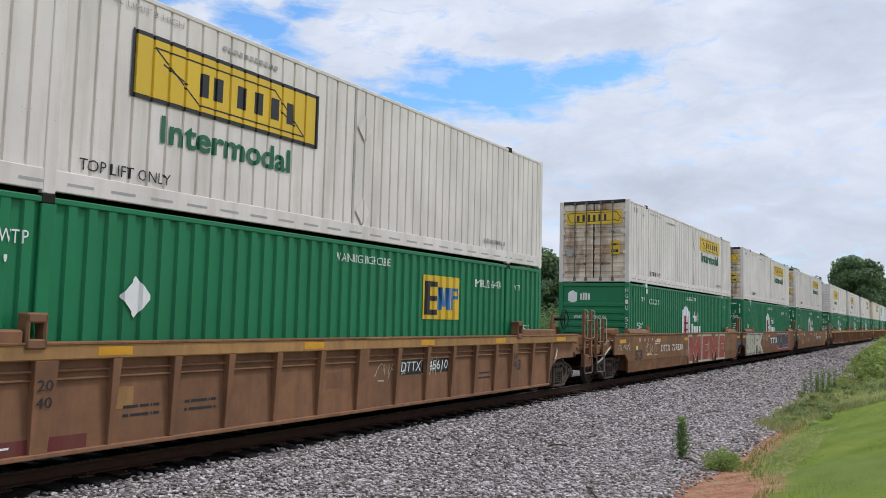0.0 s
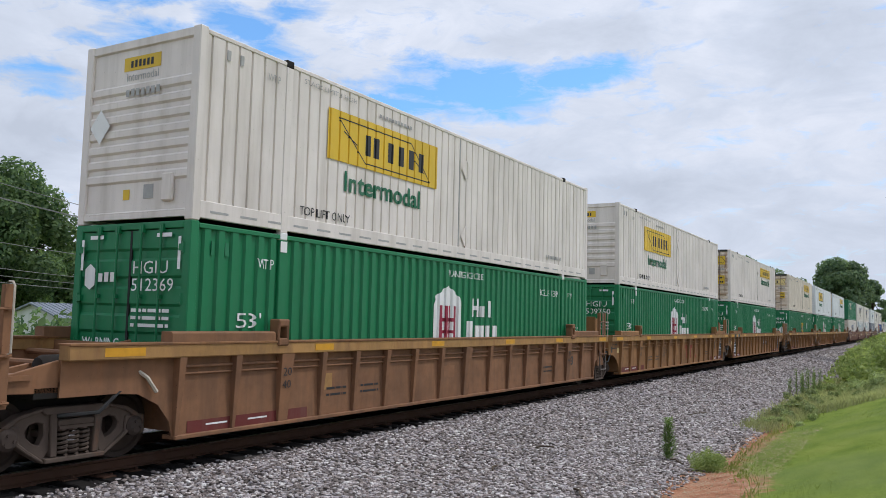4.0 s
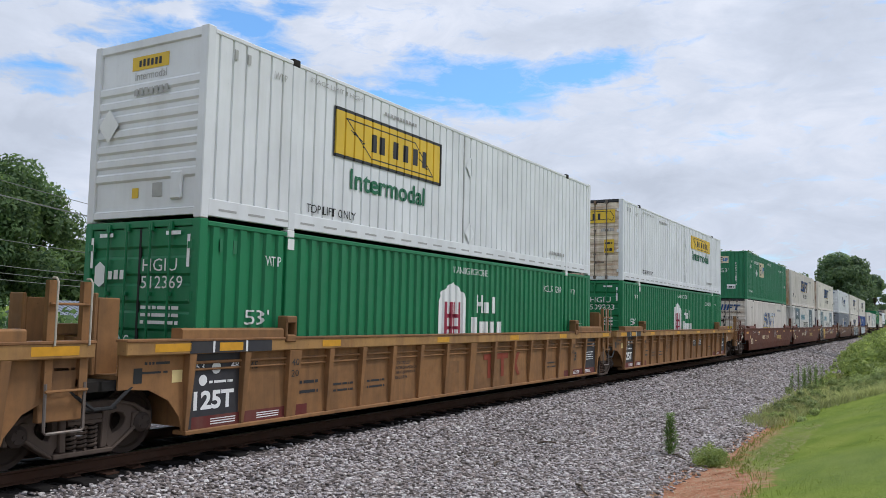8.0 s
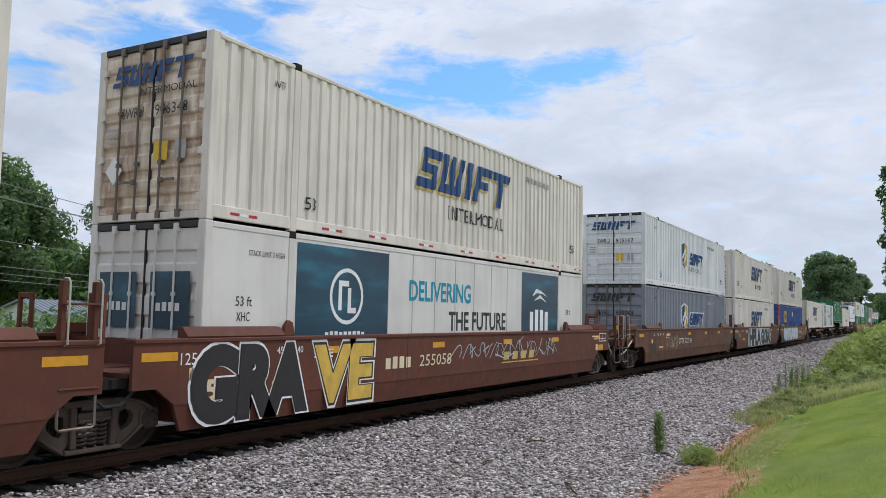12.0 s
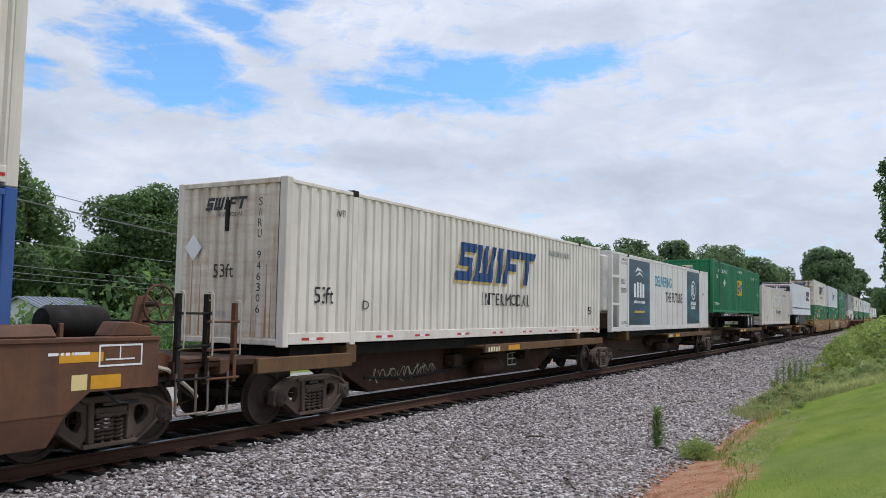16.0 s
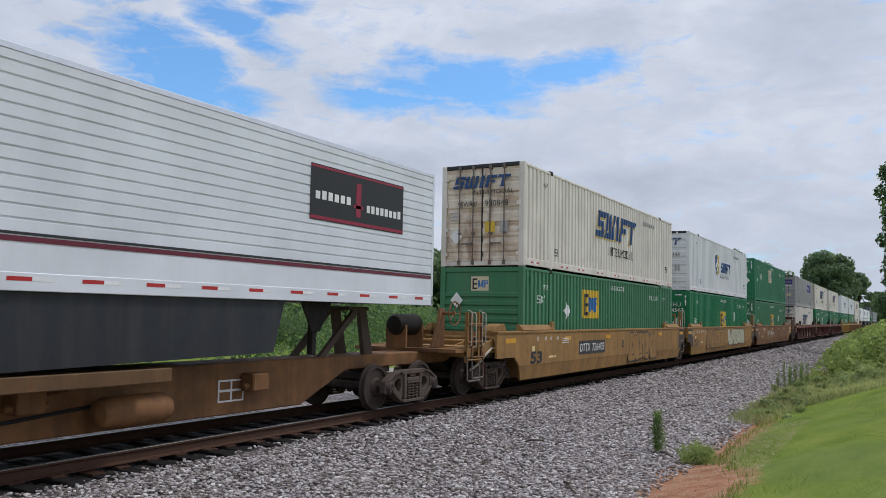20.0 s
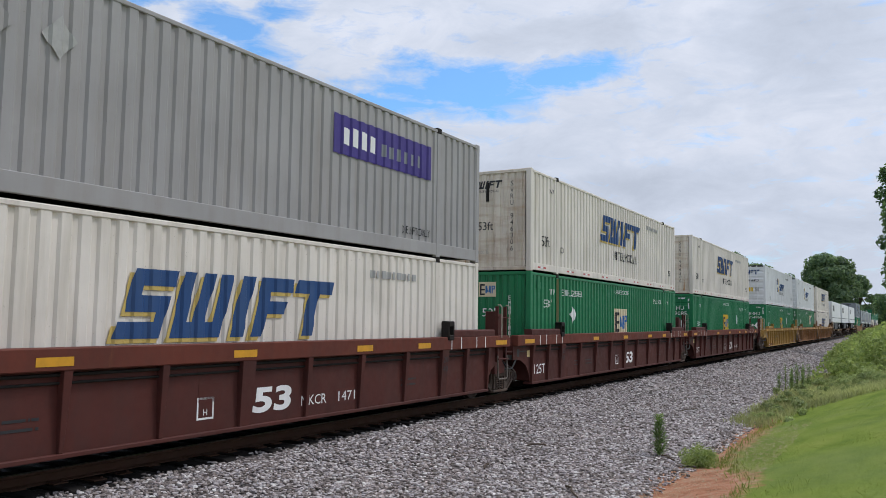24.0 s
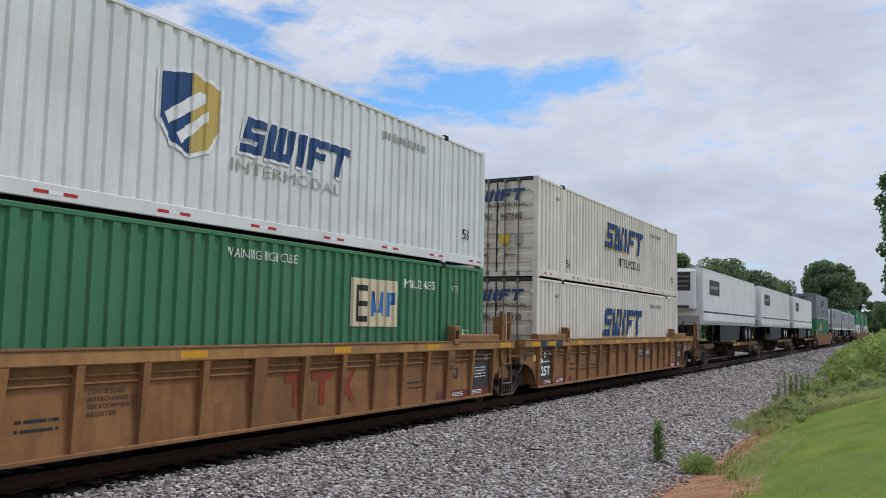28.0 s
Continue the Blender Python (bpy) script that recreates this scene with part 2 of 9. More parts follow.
M["cream"] = paint("cream_paint", (0.755, 0.695, 0.620), 0.5, 0.52, (0.30, 0.25, 0.17))
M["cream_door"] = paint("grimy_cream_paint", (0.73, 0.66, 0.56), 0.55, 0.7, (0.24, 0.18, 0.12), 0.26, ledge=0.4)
M["rust_run"] = paint("brown_rust_run", (0.50, 0.30, 0.15), 0.8, 0.9, (0.28, 0.12, 0.05), 0.3)
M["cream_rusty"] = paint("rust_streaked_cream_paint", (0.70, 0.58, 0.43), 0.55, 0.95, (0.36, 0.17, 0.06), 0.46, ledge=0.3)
M["cool_white"] = paint("cool_white_paint", (0.745, 0.75, 0.75), 0.45, 0.24, (0.35, 0.33, 0.3))
M["green"] = paint("deep_green_paint", (0.008, 0.182, 0.068), 0.42, 0.22, (0.05, 0.15, 0.085))
M["green_pale"] = paint("faded_green_paint", (0.045, 0.190, 0.085), 0.5, 0.30, (0.16, 0.20, 0.13))
M["green_dark"] = paint("dark_green_paint", (0.018, 0.185, 0.082), 0.45, 0.28, (0.10, 0.15, 0.10))
M["blue"] = paint("blue_paint", (0.028, 0.085, 0.29), 0.42, 0.22, (0.16, 0.20, 0.28))
M["blue_patch"] = paint("fresh_blue_paint", (0.012, 0.055, 0.28), 0.4, 0.1)
M["grey_box"] = paint("grey_paint", (0.345, 0.332, 0.328), 0.5, 0.30, (0.2, 0.15, 0.10))
M["slate"] = paint("slate_grey_paint", (0.22, 0.235, 0.265), 0.5, 0.2)
M["tan"] = paint("tan_freight_car_paint", (0.300, 0.150, 0.060), 0.6, 0.8, (0.10, 0.06, 0.035), 0.10, blotch=0.6)
M["tan_ochre"] = paint("ochre_freight_car_paint", (0.335, 0.185, 0.062), 0.6, 0.7, (0.13, 0.075, 0.04), 0.08, blotch=0.5)
M["tan_worn"] = paint("worn_tan_freight_car_paint", (0.262, 0.130, 0.066), 0.65, 0.7, (0.10, 0.06, 0.04), 0.10, blotch=0.55)
M["chord"] = paint("ochre_tan_paint", (0.42, 0.235, 0.085), 0.6, 0.7, (0.17, 0.09, 0.055), 0.22, blotch=0.6)
M["rust_brown"] = paint("grimy_red_brown_freight_car_paint", (0.150, 0.070, 0.040), 0.65, 0.8, (0.06, 0.04, 0.03), 0.22, blotch=0.8)
M["tan_brown"] = paint("brown_faded_freight_car_paint", (0.262, 0.128, 0.054), 0.65, 0.85, (0.09, 0.05, 0.03), 0.22, blotch=0.75)
M["yellow_car"] = paint("yellow_freight_car_paint", (0.42, 0.252, 0.070), 0.6, 0.45, (0.16, 0.09, 0.04), 0.05, blotch=0.35)
M["brown"] = paint("oxide_brown_freight_car_paint", (0.138, 0.047, 0.028), 0.62, 0.5, (0.07, 0.045, 0.035), 0.05, blotch=0.55)
M["maroon"] = paint("dark_maroon_freight_car_paint", (0.086, 0.025, 0.019), 0.6, 0.4, (0.065, 0.035, 0.030), blotch=0.5)
M["maroon_chord"] = paint("oxide_red_chord_paint", (0.140, 0.036, 0.022), 0.6, 0.5, (0.07, 0.03, 0.022), 0.05, blotch=0.4)
M["spine"] = paint("rusty_brown_spine_paint", (0.062, 0.031, 0.020), 0.75, 0.7, (0.035, 0.025, 0.02), 0.22, blotch=0.6)
M["deck"] = paint("rusted_ochre_deck_paint", (0.150, 0.085, 0.040), 0.75, 0.8, (0.055, 0.038, 0.028), 0.35, blotch=0.7)
M["cast"] = paint("dirty_cast_steel", (0.105, 0.078, 0.062), 0.85, 0.6, (0.04, 0.028, 0.021), 0.16)
M["wheel"] = paint("brown_wheel_steel", (0.060, 0.044, 0.036), 0.7, 0.5, (0.025, 0.02, 0.017))
M["tread"] = plain("polished_tread_steel", (0.42, 0.40, 0.38), 0.28, 0.9, 0.1)
M["grab"] = plain("pale_grab_iron", (0.45, 0.40, 0.32), 0.55)
M["black"] = plain("black_paint", (0.014, 0.014, 0.015), 0.5)
M["charcoal"] = paint("charcoal_panel_paint", (0.035, 0.034, 0.038), 0.55, 0.3, (0.10, 0.08, 0.06))
M["dark_steel"] = paint("dark_steel", (0.018, 0.016, 0.014), 0.75, 0.3, (0.06, 0.04, 0.03))
M["rubber"] = plain("black_rubber", (0.018, 0.018, 0.018), 0.85)
M["alu"] = plain("polished_aluminium", (0.75, 0.75, 0.76), 0.32, 0.9, 0.06)
M["bearing"] = paint("rusty_bearing_cap", (0.13, 0.062, 0.036), 0.8, 0.6, (0.05, 0.03, 0.02), 0.3)
M["rim_edge"] = plain("worn_wheel_rim", (0.27, 0.235, 0.21), 0.45, 0.5)
M["rod"] = paint("galvanised_lock_rod", (0.17, 0.145, 0.125), 0.5, 0.7, (0.14, 0.08, 0.045), 0.25, 0.3)
M["white"] = paint("white_lettering_paint", (0.82, 0.82, 0.80), 0.5, 0.25)
M["ink"] = plain("black_lettering_paint", (0.02, 0.02, 0.022), 0.55)
M["grey_ink"] = plain("faded_grey_lettering", (0.38, 0.375, 0.36), 0.6)
M["green_ink"] = paint("green_lettering_paint", (0.01, 0.13, 0.06), 0.5, 0.25, (0.3, 0.35, 0.3))
M["yellow"] = paint("yellow_decal", (0.72, 0.47, 0.035), 0.5, 0.2, (0.45, 0.32, 0.10))
M["pale_yellow"] = paint("faded_yellow_decal", (0.74, 0.58, 0.26), 0.55, 0.3, (0.5, 0.42, 0.25))
M["buff"] = paint("buff_decal", (0.72, 0.62, 0.42), 0.55, 0.25, (0.45, 0.38, 0.26))
M["navy_swift"] = paint("navy_blue_decal", (0.015, 0.062, 0.190), 0.5, 0.3, (0.10, 0.14, 0.2))
M["navy_worn"] = navy_worn()
M["gold"] = paint("gold_decal", (0.58, 0.42, 0.12), 0.55, 0.45)
M["sky_blue"] = plain("mid_blue_decal", (0.03, 0.16, 0.42), 0.5)
M["maroon_ink"] = plain("crimson_decal", (0.28, 0.012, 0.04), 0.5)
M["wine"] = plain("dark_wine_decal", (0.13, 0.010, 0.028), 0.45)
M["skirt"] = paint("dusty_black_skirt", (0.022, 0.024, 0.030), 0.5, 0.5, (0.07, 0.065, 0.06))
M["purple"] = paint("purple_decal", (0.055, 0.035, 0.22), 0.5, 0.2, (0.15, 0.12, 0.25))
M["teal"] = plain("teal_lettering", (0.0, 0.25, 0.36), 0.5)
M["red_tape"] = plain("red_reflective_tape", (0.45, 0.02, 0.02), 0.35)
M["white_tape"] = plain("white_reflective_tape", (0.8, 0.8, 0.8), 0.35)
M["orange_tape"] = plain("amber_reflector_tape", (0.62, 0.30, 0.015), 0.4)
M["red_ttx"] = paint("faded_red_lettering", (0.25, 0.050, 0.028), 0.6, 0.4, (0.26, 0.13, 0.06))
M["red_brown"] = paint("red_brown_sill_paint", (0.15, 0.035, 0.03), 0.6, 0.4)
M["red_edge"] = paint("orange_red_corner_paint", (0.50, 0.10, 0.05), 0.5, 0.3)
M["soot"] = paint("sooty_grey_brown_paint", (0.075, 0.060, 0.055), 0.65, 0.5, (0.03, 0.025, 0.022))
M["graff_pale"] = paint("pale_spray_paint", (0.47, 0.455, 0.34), 0.6, 0.5, (0.34, 0.30, 0.16))
M["graff_ice"] = plain("icy_spray_paint", (0.47, 0.54, 0.56), 0.6, 0, 0.2, 5)
M["graff_black"] = plain("black_spray_paint", (0.02, 0.018, 0.018), 0.6)
M["graff_red"] = plain("dark_red_spray_paint", (0.27, 0.045, 0.032), 0.6, 0, 0.25, 5)
M["graff_slate"] = plain("grey_green_spray_paint", (0.22, 0.25, 0.22), 0.6, 0, 0.2, 5)
M["graff_gold"] = plain("gold_spray_paint", (0.62, 0.40, 0.07), 0.6, 0, 0.2, 5)


def kllm_blue():
    m, nt, bsdf = material("dark_teal_wave_vinyl")
    w = ramp_node(nt, noise_node(nt, 0.8, 4, (1, 0.6, 2.4), 0.5), [(0.35, (0.006, 0.030, 0.055)), (0.55, (0.012, 0.055, 0.095)), (0.72, (0.02, 0.17, 0.25))])
    nt.links.new(w, bsdf.inputs["Base Color"])
    bsdf.inputs["Roughness"].default_value = 0.35
    return m


M["vinyl"] = kllm_blue()


# ---------------------------------------------------------------- mesh helpers
class Geo:
    """Collects boxes, prisms, tubes and turned shapes into one mesh."""

    def __init__(self):
        self.v, self.f = [], []

    def add(self, verts, faces):
        k = len(self.v)
        self.v += [tuple(p) for p in verts]
        self.f += [tuple(k + i for i in f) for f in faces]
        return self

    def box(self, x0, x1, y0, y1, z0, z1):
        return self.add([(x0, y0, z0), (x1, y0, z0), (x1, y1, z0), (x0, y1, z0), (x0, y0, z1), (x1, y0, z1), (x1, y1, z1), (x0, y1, z1)],
                        [(0, 3, 2, 1), (4, 5, 6, 7), (0, 1, 5, 4), (1, 2, 6, 5), (2, 3, 7, 6), (3, 0, 4, 7)])

    def prism(self, pts, axis, lo, hi):
        """A polygon swept along an axis; the points are in the other two axes, in order."""
        put = {"x": lambda a, b, h: (h, a, b), "y": lambda a, b, h: (a, h, b), "z": lambda a, b, h: (a, b, h)}[axis]
        n = len(pts)
        return self.add([put(a, b, lo) for a, b in pts] + [put(a, b, hi) for a, b in pts],
                        [tuple(range(n - 1, -1, -1)), tuple(range(n, 2 * n))] + [(i, (i + 1) % n, n + (i + 1) % n, n + i) for i in range(n)])

    def tube(self, p0, p1, r, n=8, r1=None):
        p0, p1 = Vector(p0), Vector(p1)
        w = (p1 - p0).normalized()
        a = w.orthogonal().normalized()
        b = w.cross(a)
        r1 = r if r1 is None else r1
        ring = [a * math.cos(6.28318 * i / n) + b * math.sin(6.28318 * i / n) for i in range(n)]
        return self.add([p0 + d * r for d in ring] + [p1 + d * r1 for d in ring],
                        [tuple(range(n - 1, -1, -1)), tuple(range(n, 2 * n))] + [(i, (i + 1) % n, n + (i + 1) % n, n + i) for i in range(n)])

    def pipe(self, pts, r, n=6):
        """One bent tube through pts."""
        pts = [Vector(p) for p in pts]
        vs, fs, side = [], [], None
        for i, p in enumerate(pts):
            w = (pts[min(i + 1, len(pts) - 1)] - pts[max(i - 1, 0)]).normalized()
            side = w.orthogonal().normalized() if side is None else (side - w * side.dot(w)).normalized()
            b = w.cross(side)
            vs += [p + (side * math.cos(6.28318 * k / n) + b * math.sin(6.28318 * k / n)) * r for k in range(n)]
        for j in range(len(pts) - 1):
            fs += [(j * n + k, j * n + (k + 1) % n, (j + 1) * n + (k + 1) % n, (j + 1) * n + k) for k in range(n)]
        fs += [tuple(range(n - 1, -1, -1)), tuple(range((len(pts) - 1) * n, len(pts) * n))]
        return self.add([tuple(v) for v in vs], fs)

    def lathe(self, profile, c, axis, n=24):
        """profile: (radius, place along the axis); turned round the axis through c."""
        c = Vector(c)
        w = {"x": Vector((1, 0, 0)), "y": Vector((0, 1, 0)), "z": Vector((0, 0, 1))}[axis]
        a = w.orthogonal().normalized()
        b = w.cross(a)
        verts, faces = [], []
        for r, h in profile:
            verts += [c + w * h + (a * math.cos(6.28318 * i / n) + b * math.sin(6.28318 * i / n)) * r for i in range(n)]
        for k in range(len(profile) - 1):
            faces += [(k * n + i, k * n + (i + 1) % n, (k + 1) * n + (i + 1) % n, (k + 1) * n + i) for i in range(n)]
        faces += [tuple(range(n - 1, -1, -1)), tuple(range((len(profile) - 1) * n, len(profile) * n))]
        return self.add(verts, faces)

    def mesh(self, name, bevel=0.0, fix=True):
        me = bpy.data.meshes.new(name)
        me.from_pydata(self.v, [], self.f)
        if fix or bevel:
            bm = bmesh.new()
            bm.from_mesh(me)
            if bevel:
                bmesh.ops.bevel(bm, geom=[e for e in bm.edges if len(e.link_faces) == 2 and e.calc_face_angle(0) > 0.5], offset=bevel, segments=1, affect="EDGES", clamp_overlap=True)
            bmesh.ops.recalc_face_normals(bm, faces=bm.faces)
            bm.to_mesh(me)
            bm.free()
        me.shade_smooth()
        me.set_sharp_from_angle(angle=radians(32))
        return me


MESHES = {}


def shared(key, make, mat, bevel=0.0):
    """The mesh under that key, made on first use."""
    key = (key, mat)
    if key not in MESHES:
        g = make()
        me = g.mesh(str(key[0]).split("|")[0], bevel) if isinstance(g, Geo) else g
        me.materials.clear()
        me.materials.append(M[mat])
        if mat == "wheel":
            me.materials.append(M["bearing"])
            me.materials.append(M["rim_edge"])
        MESHES[key] = me
    return MESHES[key]


def part(name, me, parent, at=None, label=""):
    ob = new(name, me)
    ob.parent = parent
    if at is not None:
        ob.matrix_basis = at
    return tagged(ob, label)


def piece(name, make, mat, parent, key=None, at=None, label="", bevel=0.0):
    """One mesh part under a thing; the mesh is shared by all parts with the same key."""
    return part(name, shared(f"{name}|{key or name}", make, mat, bevel), parent, at, label)


def thing(name, label, category, group="", at=None, kind=""):
    ob = new(name)
    ob.empty_display_size = 0.3
    if at is not None:
        ob.matrix_basis = at
    return tagged(ob, label, category, group, kind)


TEXTS = {}
FAR = []      # filled once the cars too far off for their writing to be told are reached


def text_flat(body, wide, tall, slant=0.0, fat=0.0):
    """Verts (across, up) and faces of a line of lettering, fitted into wide x tall, standing on 0."""
    key = (body, fat)
    if key not in TEXTS:
        cu = bpy.data.curves.new("lettering", "FONT")
        cu.body, cu.resolution_u, cu.offset = body, (5 if fat > 0 else 2), fat
        ob = bpy.data.objects.new("lettering", cu)
        scene.collection.objects.link(ob)
        me = bpy.data.meshes.new_from_object(ob.evaluated_get(bpy.context.evaluated_depsgraph_get()))
        TEXTS[key] = ([tuple(v.co[:2]) for v in me.vertices], [tuple(p.vertices) for p in me.polygons])
        bpy.data.objects.remove(ob)
        bpy.data.curves.remove(cu)
        bpy.data.meshes.remove(me)
    vs, fs = TEXTS[key]
    x0, x1 = min(v[0] for v in vs), max(v[0] for v in vs)
    y0, y1 = min(v[1] for v in vs), max(v[1] for v in vs)
    sx, sy = wide / (x1 - x0), tall / (y1 - y0)
    return [((x - x0) * sx + slant * (y - y0) * sy, (y - y0) * sy) for x, y in vs], fs


def quad(y0, y1, z0, z1, slant=0.0):
    return [(y0, z0), (y1, z0), (y1 + slant * (z1 - z0), z1), (y0 + slant * (z1 - z0), z1)]


# Corrugated sheets: how deep the sheet lies behind its outer face, along its length.
def profile_for(kind):
    pitch = 0.283
    if kind == "groove":
        return [(0.0, 0), (0.222, 0), (0.232, 0.028), (0.262, 0.028), (0.272, 0)], pitch
    if kind == "wave":
        return [(0.0, 0), (0.118, 0), (0.146, 0.044), (0.255, 0.044), (0.283, 0)], pitch
    if kind == "wave_reverse":
        return [(0.0, 0.034), (0.075, 0.034), (0.110, 0), (0.245, 0), (0.283, 0.034)], pitch
    return [(0.0, 0)], 1.0


def breaks(kind, a, b):
    base, pitch = profile_for(kind)
    out = {round(a, 4), round(b, 4)}
    for i in range(int(a / pitch) - 1, int(b / pitch) + 2):
        for s, _ in base:
            y = i * pitch + s
            if a < y < b:
                out.add(round(y, 4))
    return sorted(out)


def depth_at(kind, y):
    base, pitch = profile_for(kind)
    if len(base) == 1:
        return 0.0
    s = y % pitch
    pts = base + [(pitch, base[0][1])]
    for (a, da), (b, db) in zip(pts, pts[1:]):
        if a <= s <= b:
            return da + (db - da) * (s - a) / max(1e-6, b - a)
    return base[-1][1]


def decal_mesh(name, kind, verts, faces, face_x, lift=0.004, axis="x", turned=False):
    """Flat shapes (along, up) laid on a corrugated side (or on the end wall for axis y), following its folds."""
    bm = bmesh.new()
    vs = [bm.verts.new((0, a, b)) for a, b in verts]
    for f in faces:
        try:
            bm.faces.new([vs[i] for i in f])
        except ValueError:
            pass
    if kind != "flat":
        lo, hi = min(v[0] for v in verts), max(v[0] for v in verts)
        for y in breaks(kind, lo, hi)[1:-1]:
            bmesh.ops.bisect_plane(bm, geom=bm.verts[:] + bm.edges[:] + bm.faces[:], plane_co=(0, y, 0), plane_no=(0, 1, 0), dist=1e-5)
    for v in bm.verts:
        x = face_x - depth_at(kind, v.co.y) + lift
        v.co = (x, v.co.y, v.co.z) if axis == "x" else (v.co.y, -x, v.co.z)
    bm.normal_update()
    for f in bm.faces:
        n = f.normal
        if (n.x if axis == "x" else -n.y) < 0:
            f.normal_flip()
    me = bpy.data.meshes.new(name)
    bm.to_mesh(me)
    bm.free()
    return me


def decal(name, polys, mat, parent, key, kind="flat", face_x=1.2955, lift=0.004, axis="x", label=""):
    """polys: polygons (along, up); one part."""
    def make():
        vs, fs = [], []
        for p in polys:
            fs.append(tuple(range(len(vs), len(vs) + len(p))))
            vs += p
        return decal_mesh(name, kind, vs, fs, face_x, lift, axis)
    return part(name, shared(f"{name}|{key}|{kind}|{face_x}|{axis}", make, mat), parent, None, label)


def lettering(body, y, z, wide, tall, mat, parent, kind="flat", face_x=1.2955, lift=0.005, axis="x", slant=0.0, name="lettering", fat=0.0):
    if FAR:
        return None

    def make():
        vs, fs = text_flat(body, wide, tall, slant, fat)
        return decal_mesh(name, kind, [(a + y, b + z) for a, b in vs], fs, face_x, lift, axis)
    return part(name, shared(f"{name}|{body}|{y:.3f}|{z:.3f}|{wide:.2f}|{tall:.2f}|{kind}|{face_x}|{axis}", make, mat), parent, None, f"lettering that reads {body}")


SERIFS = {"I": ("5", "5"), "N": ("0", "09"), "T": ("5", ""), "E": ("0", "0"), "R": ("09", "0"), "M": ("09", "09"), "O": ("", ""), "D": ("0", "0"), "A": ("09", ""), "L": ("0", "0")}
LETTER_WIDTH = {"I": 0.30, "N": 1.0, "T": 0.85, "E": 0.78, "R": 0.92, "M": 1.22, "O": 1.05, "D": 1.0, "A": 1.0, "L": 0.78}


def serif_word(word, y, z, wide, tall, mat, parent, kind):
    """A word in capitals with slab feet on the stems."""
    gap = 0.26
    unit = wide / (sum(LETTER_WIDTH[c] for c in word) + gap * (len(word) - 1))
    feet, glyphs, a = [], [], y
    for c in word:
        w = LETTER_WIDTH[c] * unit
        glyphs.append((c, a, w * (0.36 if c == "I" else 1.0), w * 0.32 if c == "I" else 0.0))
        for row, base in zip(SERIFS[c], (z, z + tall * 0.945)):
            for q in row:
                x = a + w * (0.06 + 0.098 * int(q)) if q != "5" else a + w * 0.5
                feet.append(quad(x - tall * 0.14, x + tall * 0.14, base, base + tall * 0.055))
        a += w + gap * unit

    def make():
        vs, fs = [], []
        for c, at, w, off in glyphs:
            v, f = text_flat(c, w, tall)
            fs += [tuple(i + len(vs) for i in q) for q in f]
            vs += [(p + at + off, q + z) for p, q in v]
        return decal_mesh("lettering", kind, vs, fs, CX, 0.005)
    part("lettering", shared(f"lettering|serif{word}{y}{z}{kind}", make, mat), parent, None, f"lettering that reads {word}")
    tagged(decal("letter_serifs", feet, mat, parent, f"{word}{y}{z}", kind, lift=0.0065), kind="stuff")


def bars(name, y, z, wide, tall, n, mat, parent, kind="flat", face_x=1.2955, lift=0.005, axis="x", gap=0.3, seed=1, label=""):
    """Writing too small or not to be spelled out: a row of plain bars."""
    if FAR:
        return None
    rnd = random.Random(seed)
    if name == "small_print":
        # words of uneven length
        cuts = sorted([0.0] + [rnd.uniform(0.08, 0.92) for _ in range(max(1, n // 2))] + [1.0])
        polys = [quad(y + wide * a, y + wide * b - min(0.03, wide * (b - a) * 0.4), z, z + tall * 0.72) for a, b in zip(cuts, cuts[1:]) if b - a > 0.04]
    else:
        w = wide / n
        polys = [quad(y + i * w, y + i * w + w * (1 - gap), z, z + tall * rnd.uniform(0.85, 1.0)) for i in range(n)]
    return tagged(decal(name, polys, mat, parent, f"{y:.2f},{z:.2f},{wide:.2f},{tall:.2f},{n},{seed}", kind, face_x, lift, axis, label), kind="stuff")


# ---------------------------------------------------------------- containers
CL, CH, CX = 16.15, 2.896, 1.2955
MOVING = []      # (thing, place along the train, height) for the run past the camera


def sheet(kind, y0, y1, z0, z1, face_x, side=1):
    ys = breaks(kind, y0, y1)
    vs, fs = [], []
    for y in ys:
        x = (face_x - depth_at(kind, y)) * side
        vs += [(x, y, z0), (x, y, z1)]
    for i in range(len(ys) - 1):
        fs.append((2 * i, 2 * i + 2, 2 * i + 3, 2 * i + 1) if side > 0 else (2 * i, 2 * i + 1, 2 * i + 3, 2 * i + 2))
    return Geo().add(vs, fs)


